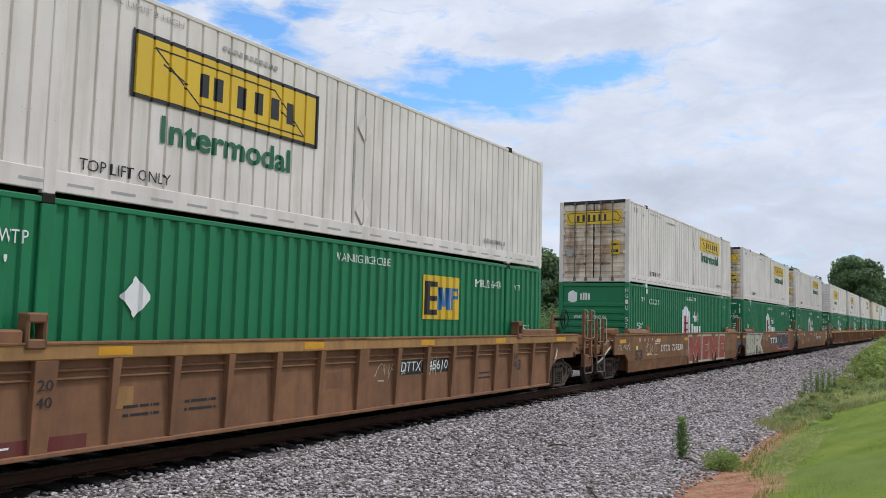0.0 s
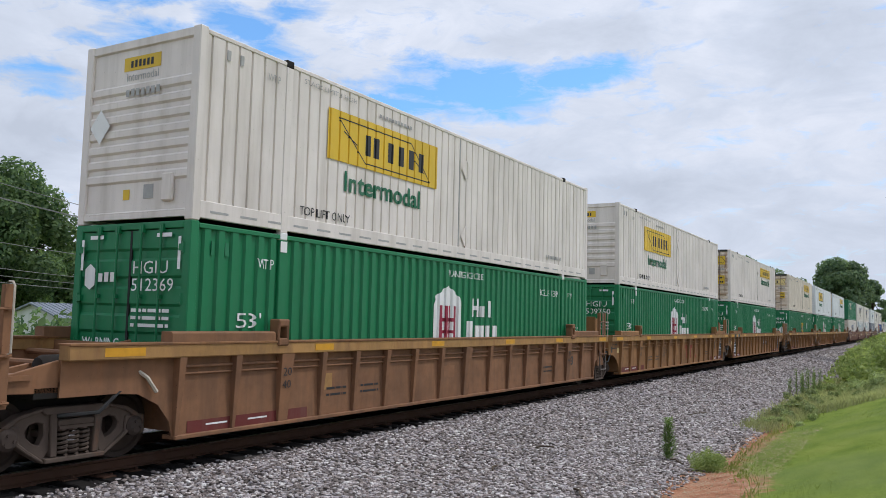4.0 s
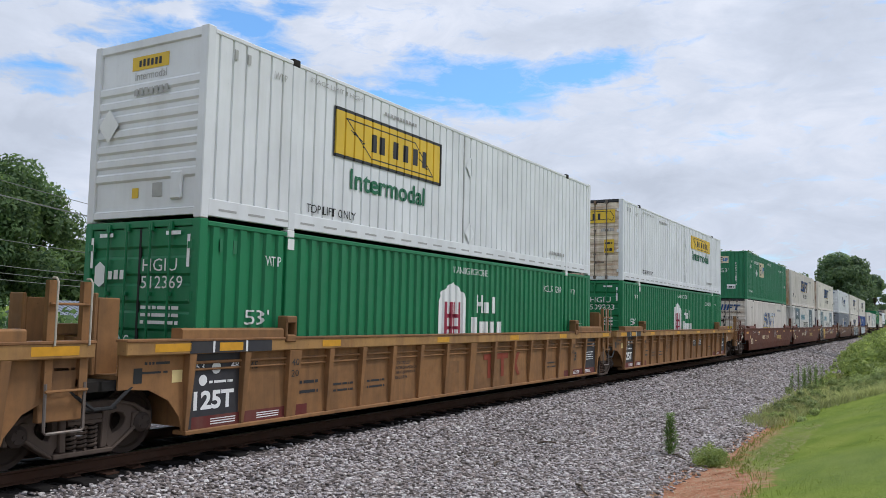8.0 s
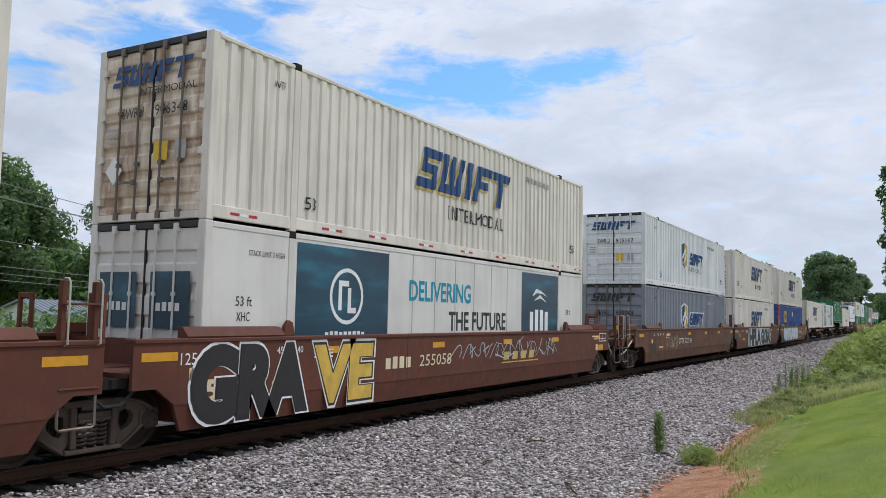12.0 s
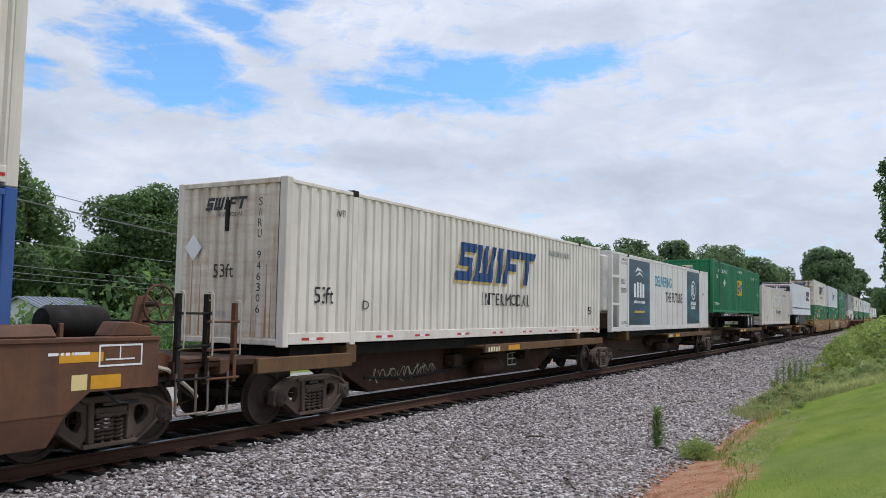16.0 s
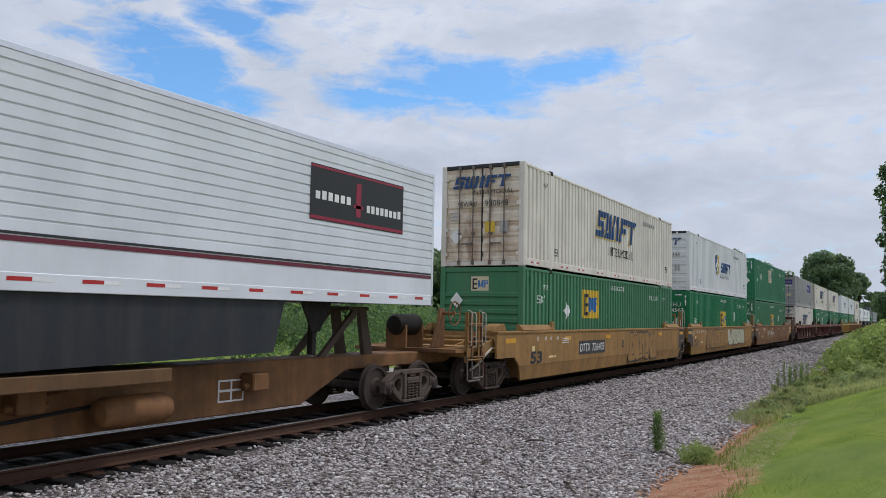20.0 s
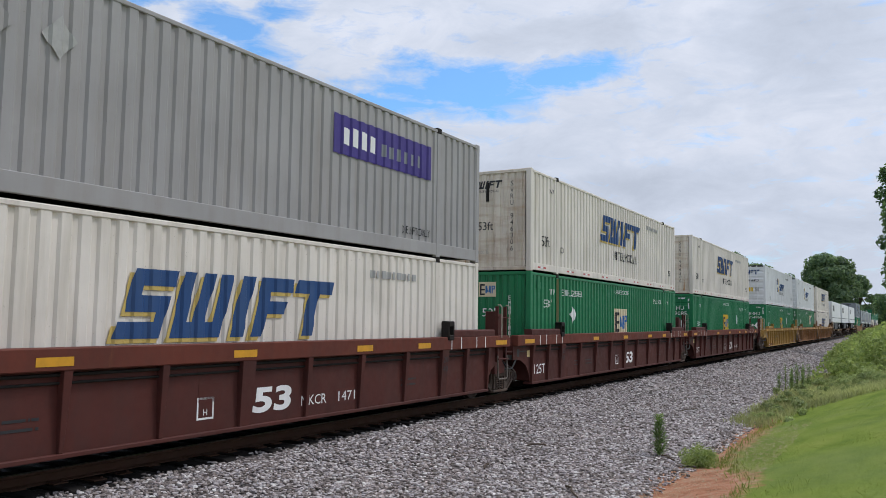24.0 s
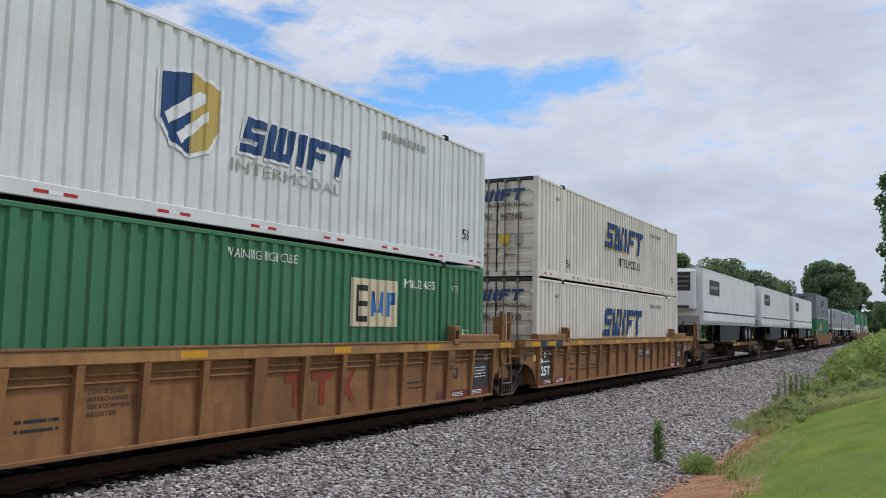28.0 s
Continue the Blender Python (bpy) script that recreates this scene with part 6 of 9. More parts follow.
        if not dark_plate and mat in ("tan", "yellow_car", "tan_worn"):
            decal("sill_paint", [quad(0.0, 2.6, 0.30, 0.47)], "red_brown", car, "spn", face_x=fx, lift=0.007, label="red-brown sill paint")
            for y in (0.35, 1.2):
                decal("small_print", [quad(y, y + 0.42, 0.385, 0.41)], "white", car, f"spn{y}", face_x=fx, lift=0.010)
            decal("label", [quad(2.95, 3.25, 0.72, 1.0)], "chord", car, "tb", face_x=fx)
        if mat in ("tan", "yellow_car"):
            for i, word in enumerate(("CONTROLLED", "INTERCHANGE CAR", "SEE EQUIPMENT", "REGISTER")):
                lettering(word, 5.05, 1.00 - i * 0.095, 0.055 * len(word), 0.06, "ink", car, face_x=fx)
        for k, y in enumerate((3.1, 4.1, 12.55)):
            for i in range(2):
                bars("small_print", y, 0.72 - 0.11 * i, 0.6, 0.05, 7, "ink", car, face_x=fx, seed=k + i)
        decal("panel_patch", [quad(7.15, 7.6, 0.72, 0.98)], mat, car, f"pp{mat}", face_x=fx)
    else:
        for y, s53 in ((0.5, "53"), (1.05, "48"), (1.45, "45"), (1.95, "40")):
            lettering(s53, y, 1.30, 0.15, 0.11, "white", car, face_x=fx)
        ly = -0.38 if big53 == "sw" else 0.18
        decal("label", [quad(ly, ly + 0.18, 0.98, 1.16)], "pale_yellow", car, f"yl{ly}", face_x=fx, label="pale yellow label")
        for i in range(3):
            bars("small_print", 2.4, 1.20 + i * 0.06, 0.55, 0.035, 6, "white", car, face_x=fx, seed=i)
        bars("small_print", 1.35, 0.80, 0.6, 0.09, 6, "pale_yellow", car, face_x=fx, seed=5)
        if mat != "brown":
            lettering("B" if seed % 2 else "C", 8.25, 0.92, 0.2, 0.26, "ink", car, face_x=fx)
        piece("weld_seam", lambda: Geo().box(1.50, 1.506, -0.01, 0.01, 0.68, 1.5), mat, car, at=pose(0, 5.4, 0))
        piece("weld_seam", lambda: Geo().box(1.50, 1.506, -0.01, 0.01, 0.68, 1.5), mat, car, at=pose(0, 10.8, 0))
    if dark_plate or (style == "rib" and far == "mid" and mat in ("tan", "yellow_car")):
        f0, f1 = CL - 0.80, CL + 0.16
        decal("dark_panel", [quad(f0, f1, 0.31, 1.36)], "charcoal", car, "dpf", face_x=fx, label="charcoal data panel")
        lettering("53", CL - 0.12, 1.10, 0.18, 0.12, "white", car, face_x=fx, lift=0.009)
        for i in range(4):
            bars("small_print", CL - 0.62, 0.72 + i * 0.07, 0.6, 0.03, 7, "white", car, face_x=fx, lift=0.009, seed=i)
        decal("sill_paint", [quad(CL - 2.4, CL + 0.1, 0.30, 0.47)], "red_brown", car, "spf", face_x=fx, lift=0.007)
        for y in (CL - 0.75, CL - 1.7):
            for k in range(3):
                decal("small_print", [quad(y, y + 0.5, 0.34 + k * 0.035, 0.355 + k * 0.035)], "white", car, f"sf{y:.2f}{k}", face_x=fx, lift=0.010)
        lettering("20", CL - 2.04, 1.12, 0.18, 0.11, "ink", car, face_x=1.522, lift=0.004)
        lettering("40", CL - 2.04, 0.94, 0.18, 0.11, "ink", car, face_x=1.512, lift=0.008)
        lettering("45", CL - 1.25, 1.10, 0.18, 0.11, "ink", car, face_x=fx)
    if style == "smooth":
        if near == "mid" and mat != "brown":
            decal("primer_panel", [[(-1.34, 0.91), (-0.96, 0.91), (-0.64, 0.68), (-0.25, 0.68), (-0.42, 1.50), (-1.34, 1.50)]], "soot", car, "sp1", face_x=fx, lift=0.003, label="sooty grey primer")
        if far == "mid" and mat != "brown":
            decal("primer_panel", [[(CL + 1.34, 0.91), (CL + 0.96, 0.91), (CL + 0.64, 0.68), (CL + 0.25, 0.68), (CL + 0.42, 1.50), (CL + 1.34, 1.50)]], "soot", car, "sp2", face_x=fx, lift=0.003, label="sooty grey primer")
        if far == "end":
            decal("data_frame", [quad(CL + 1.05, CL + 1.72, 1.20, 1.225), quad(CL + 1.05, CL + 1.72, 1.455, 1.48), quad(CL + 1.05, CL + 1.075, 1.225, 1.455), quad(CL + 1.695, CL + 1.72, 1.225, 1.455), quad(CL + 1.36, CL + 1.38, 1.30, 1.455), quad(CL + 1.15, CL + 1.60, 1.28, 1.30)], "white", car, "dfe", face_x=fx, lift=0.007, label="white data frame")
            decal("reflector", [quad(CL + 0.95, CL + 1.4, 0.93, 1.10)], "orange_tape", car, "rfe", face_x=fx, label="amber reflector")
            decal("label", [quad(CL + 0.68, CL + 0.90, 0.93, 1.12)], "pale_yellow", car, "lbe", face_x=fx)
            bars("small_print", CL + 0.35, 1.36, 0.6, 0.05, 8, "white", car, face_x=fx, seed=3)
        if near == "mid":
            lettering("125 T", -0.55, 1.20, 0.52, 0.17, "white", car, face_x=fx, lift=0.007)
    if big53:
        y, z, w, h, m = {"sm": (0.05, 0.68, 0.80, 0.34, "ink"), "sw": (-0.14, 0.66, 0.72, 0.32, "buff"), "rw": (8.27, 0.46, 0.90, 0.40, "white"), "rs": (14.35, 0.72, 0.36, 0.26, "ink")}[big53]
        lettering("53", y, z, w, h, m, car, face_x=fx, lift=0.006, slant=0.12, fat=0.035)
        if big53 == "rw":
            lettering("125T", 0.02, 0.50, 0.76, 0.26, "white", car, face_x=fx, lift=0.006)
            if mark != "bare":
                lettering("NKCR", 9.45, 0.48, 0.68, 0.17, "white", car, face_x=fx, lift=0.009)
                decal("dark_panel", [quad(9.40, 10.16, 0.45, 0.70), quad(10.40, 11.08, 0.45, 0.70)], mat, car, "nk", face_x=fx)
                lettering("1471", 10.48, 0.48, 0.5, 0.17, "white", car, face_x=fx, lift=0.009)
            decal("data_frame", [quad(7.13, 7.46, 0.47, 0.50), quad(7.13, 7.46, 0.76, 0.79), quad(7.13, 7.16, 0.50, 0.76), quad(7.43, 7.46, 0.50, 0.76)], "white", car, "df", face_x=fx)
            lettering("H", 7.25, 0.53, 0.08, 0.09, "white", car, face_x=fx)
            for y in (0.10, 0.55, 1.3, 1.75):
                decal("stripe", [quad(y, y + 0.035, 1.30, 1.56)], "white", car, f"ms{y}", face_x=1.54)
                decal("stripe", [quad(CL - y, CL - y + 0.035, 1.30, 1.56)], "white", car, f"mt{y}", face_x=1.54)
    if number:
        y, w = number_at or ((9.4, 1.75) if style == "rib" else (4.6, 2.4))
        z, h = (0.90, 0.19) if style == "rib" else (0.90, 0.24)
        if style == "rib":
            decal("dark_panel", [quad(y - 0.04, y + w + 0.05, z - 0.06, z + h + 0.06)], "black", car, f"np{y}", face_x=fx)
        elif mat == "tan_ochre":
            decal("dark_panel", [quad(y - 0.1, y + w + 0.1, z - 0.09, z + h + 0.09)], "charcoal", car, f"np{y}", face_x=fx)
        if mat == "brown":
            bars("owner_mark", y, z, w * 0.38, h, 4, "buff", car, face_x=fx)
        else:
            lettering("DTTX", y, z, w * 0.40, h, "white", car, face_x=fx, lift=0.009, slant=0.12)
        lettering(number, y + w * 0.48, z, w * 0.52, h, "buff" if mat == "brown" else "white", car, face_x=fx, lift=0.009, slant=0.12)
    if mark == "red":
        red_shape(car, 8.75, 0.52, fx, "red_ttx", 0.92, 0.8)
    elif mark == "white":
        decal("dark_panel", [quad(6.75, 9.45, 0.80, 1.25)], "black", car, "wm", face_x=fx)
        red_shape(car, 6.9, 0.86, fx + 0.004, "white", 0.55, 1.0)
    elif mark == "gold":
        decal("owner_mark", [quad(9.9 + k * 0.52, 10.22 + k * 0.52, 0.88, 1.08, 0.3) for k in range(4)] + [quad(9.8, 12.1, 0.80, 0.83)], "gold", car, "gm", face_x=fx, label="gold owner's mark")
    for k, g in enumerate(graffiti):
        spray(car, fx, seed * 7 + k, *g)
    MOVING.append((car, u, 0.0))
    return car


def red_shape(car, y, z, fx, mat, k=1.0, stretch=None):
    h = 0.62 * k
    k = stretch or k
    polys = [quad(y, y + 0.75 * k, z + h * 0.76, z + h), quad(y + 0.27 * k, y + 0.47 * k, z, z + h * 0.76), quad(y + 0.88 * k, y + 1.63 * k, z + h * 0.76, z + h), quad(y + 1.15 * k, y + 1.35 * k, z, z + h * 0.76),
             [(y + 1.80 * k, z), (y + 2.0 * k, z), (y + 2.50 * k, z + h), (y + 2.30 * k, z + h)], [(y + 2.30 * k, z), (y + 2.50 * k, z), (y + 2.0 * k, z + h), (y + 1.80 * k, z + h)]]
    decal("owner_mark", polys[:5], mat, car, f"rx{y}{k}", face_x=fx, lift=0.009, label="large faded owner's mark")
    decal("owner_mark", polys[5:], mat, car, f"ry{y}{k}", face_x=fx, lift=0.011)


def stroke(pts, t):
    """Quads of a brush line of width t through pts."""
    out = []
    for p, q in zip(pts, pts[1:]):
        d = Vector((q[0] - p[0], q[1] - p[1]))
        if d.length < 1e-4:
            continue
        n = Vector((-d.y, d.x)).normalized() * t * 0.5
        e = d.normalized() * t * 0.35
        p, q = Vector(p) - e, Vector(q) + e
        out.append([tuple(p - n), tuple(q - n), tuple(q + n), tuple(p + n)])
    return out


def spray(car, fx, seed, y0, y1, z0, z1, n, fill, edge):
    """Spray paint that spells nothing: fat angular shapes with an outline, or a thin scrawl where fill is empty."""
    rnd = random.Random(seed)
    w, h = (y1 - y0) / n, z1 - z0
    key = f"{seed},{y0},{y1},{n}"

    def keep(polys):
        return [[(p, min(z1 + 0.02, max(z0 - 0.02, q))) for p, q in poly] for poly in polys]
    if not fill:
        lines = []
        for i in range(n):
            a, pts = y0 + i * w, []
            k1, k2, ph, up = rnd.uniform(1.2, 2.6), rnd.uniform(2.0, 4.2), rnd.uniform(0, 6.3), rnd.uniform(0.26, 0.46)
            for k in range(15):
                q = k / 14
                pts.append((a + w * (q * 0.9 + 0.22 * math.sin(k2 * 3.1 * q + ph)), z0 + h * (0.5 + up * math.sin(k1 * 3.14 * q * 2 + ph) * (1 - 0.3 * q))))
            lines += stroke(pts, rnd.uniform(0.014, 0.026))
            if rnd.random() < 0.6:
                c = rnd.uniform(z0, z1 - 0.1)
                lines += stroke([(a + w * rnd.uniform(0, 0.3), c), (a + w * rnd.uniform(0.6, 1.0), c + rnd.uniform(-0.2, 0.25))], 0.028)
        decal("graffiti", keep(lines), edge, car, "t" + key, face_x=fx, lift=0.007, label="thin spray-painted scrawl")
        return
    outer, inner, marks = [], [], []
    # plump blocks that lean on one another, each with a dent or two
    for i in range(n):
        cy, cz = y0 + (i + 0.5) * w, (z0 + z1) / 2
        lean, m, pts = rnd.uniform(-0.14, 0.14), 28, []
        dents = [(rnd.uniform(0, 6.28), rnd.uniform(0.16, 0.34)) for _ in range(2)]
        for k in range(m):
            q = 6.28318 * k / m
            c, sn = math.cos(q), math.sin(q)
            rr = 1.0 / (abs(c) ** 7 + abs(sn) ** 7) ** (1 / 7)
            for at, deep in dents:
                d = abs((q - at + 3.14159) % 6.28318 - 3.14159)
                rr *= 1 - deep * max(0.0, 1 - d / 0.42)
            pts.append((cy + w * 0.545 * c * rr + lean * h * sn * rr, cz + h * 0.5 * sn * rr))
        outer.append(pts)
        inner.append([[(cy + (p - cy) * (1 - 0.07 / w), cz + (q - cz) * 0.91) for p, q in pts]])
        marks += stroke([(cy - w * 0.1, cz + h * rnd.uniform(-0.3, 0.0)), (cy + w * rnd.uniform(-0.1, 0.15), cz + h * rnd.uniform(0.1, 0.34))], 0.05)
        marks += stroke([(cy - w * 0.05, cz - h * 0.28), (cy + w * 0.25, cz - h * rnd.uniform(0.2, 0.3))], 0.04)
        if fill == "graff_red":
            for k in range(3):
                q = cy + w * (-0.34 + 0.3 * k + rnd.uniform(-0.06, 0.06))
                marks += stroke([(q, z0 + h * rnd.uniform(0.05, 0.25)), (q + rnd.uniform(-0.05, 0.16), z1 - h * rnd.uniform(0.02, 0.2))], rnd.uniform(0.05, 0.10))
        if fill == "graff_ice":
            for k in range(7):
                zz = z0 + h * (0.12 + 0.11 * k)
                marks += stroke([(cy - w * rnd.uniform(0.1, 0.42), zz), (cy + w * rnd.uniform(-0.1, 0.3), zz + 0.01)], 0.012)
    for k, poly in enumerate(outer):
        decal("graffiti", keep([poly]), edge, car, f"o{k}" + key, face_x=fx, lift=0.0045 + 0.0002 * (k % 4), label="outline of spray-painted shapes" if k == 0 else "")
    for i, p in enumerate(inner):
        decal("graffiti", keep(p), fill, car, f"i{i}" + key, face_x=fx, lift=0.0065 + 0.0005 * (i % 3))
    tagged(decal("graffiti", keep(marks), edge, car, "s" + key, face_x=fx, lift=0.010), kind="stuff")


def throw_up(car, fx, body, y, z, wide, tall, fill, edge, glow, thin=0.02, fats=(0.085, 0.07)):
    """Fat spray-painted letters with a dark outline and a pale rim."""
    for k, (fat, mat, grow) in enumerate(((fats[0], glow, 0.09), (fats[1], edge, 0.045), (thin, fill, 0.0))):
        def make():
            vs, fs = text_flat(body, wide + 2 * grow, tall + 2 * grow, 0.05, fat)
            return decal_mesh("graffiti", "flat", [(a + y - grow, min(1.52, max(0.30, b + z - grow))) for a, b in vs], fs, fx, 0.004 + 0.0035 * k)
        part("graffiti", shared(f"graffiti|{body}{k}{y}", make, mat), car, None, ("pale rim", "black outline", "pale letters")[k] + " of a spray-painted word")


def spine(u, first, last, load, mat="spine", seed=0):
    """One platform of an articulated spine car: a deep centre beam with deck wings and hitches."""
    car = thing("spine_car", "rusty brown spine car platform with ochre deck wings", "rail car", "spine cars of the train")
    y0, y1 = (-2.3 if first else -0.6), (CL + 2.3 if last else CL + 0.55)
    b0 = 2.6 if first else 1.3
    piece("centre_beam", lambda: Geo().prism([(y0, 0.82), (b0, 0.82), (b0 + 1.2, 0.24), (CL - 3.3, 0.24), (CL - 1.9, 0.82), (y1, 0.82), (y1, 1.10), (y0, 1.10)], "x", -0.42, 0.42), mat, car, f"{first}{last}", bevel=0.02)
    w0, w1 = (1.0, 8.77) if load == "trailer_rear" else (7.2, 15.95)
    for s in (1, -1):
        piece("deck_wing", lambda: Geo().box(s * 0.42, s * 1.46, w0, w1, 1.08, 1.15).box(s * 1.40, s * 1.47, w0, w1, 0.98, 1.17), "deck", car, f"{s}{w0}", bevel=0.01)
        for k in range(6 if w0 > 2 else 5):
            piece("wing_bracket", lambda: Geo().prism([(0.42 * s, 0.80), (1.40 * s, 0.99), (1.40 * s, 1.08), (0.42 * s, 1.08)], "y", -0.05, 0.05), mat, car, f"{s}", at=pose(0, w0 + 0.3 + k * 1.55, 0))
        # dark slab added to close the see-through gap between deck and box
        if load == "box" and s > 0:
            piece("bearer", lambda: Geo().box(-0.95, 0.95, 0.6, CL - 0.6, 1.10, 1.305), "dark_steel", car)
        if load == "box":
            for y in (1.98, CL - 1.98):
                piece("pedestal", lambda: Geo().box(s * 0.40, s * 1.28, -0.16, 0.16, 0.98, 1.31), "deck", car, f"{s}", at=pose(0, y, 0), bevel=0.012)
        if first:
            piece("step_beam", lambda: Geo().box(s * 1.36, s * 1.47, -0.76, 1.75, 0.94, 1.18).box(s * 0.4, s * 1.4, 0.4, 0.6, 0.98, 1.12), "deck", car, f"{s}", bevel=0.01)
        piece("hose", lambda: Geo().pipe([(s * 0.44, 3.6, 0.55), (s * 0.50, 5.0, 0.48), (s * 0.50, 7.0, 0.52), (s * 0.44, 8.4, 0.62)], 0.025), "rubber", car, f"{s}")
    piece("air_tank", lambda: Geo().lathe([(0.05, -0.62), (0.18, -0.58), (0.22, -0.48), (0.22, 0.48), (0.18, 0.58), (0.05, 0.62)], (0.80, 8.7, 0.55), "y", 16), mat, car)
    for y in (7.2, 11.4):
        piece("brake_valve", lambda: Geo().box(0.44, 0.74, -0.2, 0.2, 0.62, 0.92).tube((0.6, -0.3, 0.7), (0.6, 0.3, 0.7), 0.06, 8), mat, car, at=pose(0, y, 0), bevel=0.03)
    decal("data_panel", [quad(10.7, 11.3, 0.45, 0.82)], "white", car, "dpan", face_x=0.42, label="white data frame")
    decal("data_panel", [quad(10.73, 10.98, 0.48, 0.62), quad(11.02, 11.27, 0.48, 0.62), quad(10.73, 10.98, 0.66, 0.79), quad(11.02, 11.27, 0.66, 0.79)], mat, car, "dpan2", face_x=0.42, lift=0.008)
    bars("owner_mark", w0 + 0.15, 1.0, 0.7, 0.12, 5, "buff", car, face_x=1.47, lift=0.005)
    decal("reflector", [quad(w0 + 1.3, w0 + 2.0, 1.0, 1.13)], "orange_tape", car, f"sr{w0}", face_x=1.47, label="amber reflector")
    if seed % 2:
        spray(car, 0.42, seed, 3.9, 6.6, 0.40, 0.80, 8, "", "graff_pale")
    if load == "trailer_rear":
        hitch(car, CL - 1.5, mat, -1)
    elif load == "trailer_front":
        hitch(car, 1.2, mat, 1)
    truck(car, 1.07 if first else -0.52, u)
    if last:
        truck(car, CL - 0.50, u)
        piece("end_platform", lambda: Geo().box(-1.4, 1.4, CL + 0.9, CL + 2.25, 1.10, 1.18).box(-1.45, 1.45, CL + 2.1, CL + 2.3, 0.95, 1.2), mat, car)
        coupler(car, CL + 2.3, CL + 2.75, "sl")
        brake_stand(car, CL + 1.5, mat, "sp")
        ladder(car, CL + 1.6, CL + 2.1, 0.5, 2.0, mat, "spl")
    if first:
        piece("end_platform", lambda: Geo().box(-1.4, 1.4, -2.3, -0.2, 1.10, 1.18).box(-1.45, 1.45, -2.45, -2.25, 0.95, 1.2), mat, car, "f")
        coupler(car, -2.3, -2.75, "sf")
        ladder(car, -2.38, -1.84, 0.46, 2.16, "dark_steel", "spf")
        piece("handrail", lambda: Geo().pipe([(-1.35, -2.3, 1.2), (-1.35, -2.3, 1.75), (1.40, -2.3, 1.75)], 0.018), "dark_steel", car, "spf")
    MOVING.append((car, u, 0.0))
    return car


def hitch(car, y, mat, s):
    """A raised trailer hitch: two legs, a strut and the plate that takes the king pin."""
    piece("hitch_plate", lambda: Geo().box(-0.42, 0.42, y - 0.35, y + 0.35, 2.02, 2.10), "cast", car, f"{y}", bevel=0.02)
    for x in (0.34, -0.34):
        piece("hitch_leg", lambda: Geo().prism([(y + 0.25, 1.10), (y + 0.55, 1.10), (y + 0.28, 2.03), (y + 0.05, 2.03)], "x", x - 0.05, x + 0.05), "cast", car, f"{y}{x}")
        piece("hitch_strut", lambda: Geo().prism([(y - 1.25, 1.10), (y - 1.05, 1.10), (y + 0.05, 2.02), (y - 0.15, 2.02)], "x", x - 0.04, x + 0.04), "cast", car, f"{y}{x}")


def road_wheels(parent, y):
    """One trailer axle with its dual tyres."""
    ax = piece("axle", lambda: Geo().tube((-1.2, 0, 0), (1.2, 0, 0), 0.07, 10), "dark_steel", parent, at=pose(0, y, 1.66))
    for s in (1, -1):
        for k, x in enumerate((1.10, 0.76)):
            piece("tyre", lambda: Geo().lathe([(0.30, -0.13), (0.46, -0.135), (0.505, -0.10), (0.505, 0.10), (0.46, 0.135), (0.30, 0.13), (0.29, 0.0)], (0, 0, 0), "x", 28), "rubber", ax, at=pose(s * x, 0, 0))
        piece("rim", lambda: Geo().lathe([(0.30, 0.115), (0.29, 0.02), (0.18, 0.0), (0.13, 0.06), (0.10, 0.13), (0.03, 0.14)], (0, 0, 0), "x", 24), "alu", ax, at=pose(s * 1.10, 0, 0, 0, 0, 0 if s > 0 else 180), label="bright metal rim")


def chassis(u, y_first, y_wheels, leg_y, z=2.10):
    """Skeletal road chassis that carries the container."""
    c = thing("container_chassis", "dark steel skeletal road chassis with dual wheels, parked on the deck", "chassis", "road chassis on the train")
    for x in (0.40, -0.40):
        piece("main_rail", lambda: Geo().box(x - 0.05, x + 0.05, 2.6, CL - 0.1, z - 0.22, z - 0.01), "dark_steel", c, f"{x}", bevel=0.01)
        piece("gooseneck", lambda: Geo().prism([(0.1, z - 0.12), (0.1, z - 0.01), (2.7, z - 0.01), (2.7, z - 0.35), (2.0, z - 0.14)], "x", x - 0.06, x + 0.06), "dark_steel", c, f"{x}")
        piece("landing_leg", lambda: Geo().box(x * 2.2 - 0.06, x * 2.2 + 0.06, leg_y - 0.06, leg_y + 0.06, z - 0.85, z - 0.2).box(x * 2.2 - 0.13, x * 2.2 + 0.13, leg_y - 0.13, leg_y + 0.13, 1.15, 1.22), "dark_steel", c, f"{x}", bevel=0.01)
    piece("bolster", lambda: Geo().box(-1.25, 1.25, 0.0, 0.18, z - 0.16, z - 0.005), "dark_steel", c, bevel=0.01)
    piece("bolster", lambda: Geo().box(-1.25, 1.25, CL - 0.2, CL, z - 0.16, z - 0.005), "dark_steel", c, "r", bevel=0.01)
    for s in (1, -1):
        piece("side_rail", lambda: Geo().box(s * 1.18, s * 1.26, 2.5, 13.6, z - 0.16, z - 0.04), "black", c, f"{s}", bevel=0.01)
    bars("owner_mark", 3.3, z - 0.14, 1.1, 0.09, 8, "white", c, face_x=1.26)
    for k in range(8):
        decal("reflective_tape", [quad(4.8 + k * 1.05, 5.1 + k * 1.05, z - 0.13, z - 0.08)], "red_tape" if k % 2 else "white_tape", c, f"ct{k}", face_x=1.26)
    for y in y_wheels:
        road_wheels(c, y)
    piece("suspension", lambda: Geo().box(-0.55, 0.55, y_wheels[0] - 0.5, y_wheels[1] + 0.5, 1.72, z - 0.2), "dark_steel", c, bevel=0.02)
    MOVING.append((c, u, 0.0))
    return c


TH = 2.95


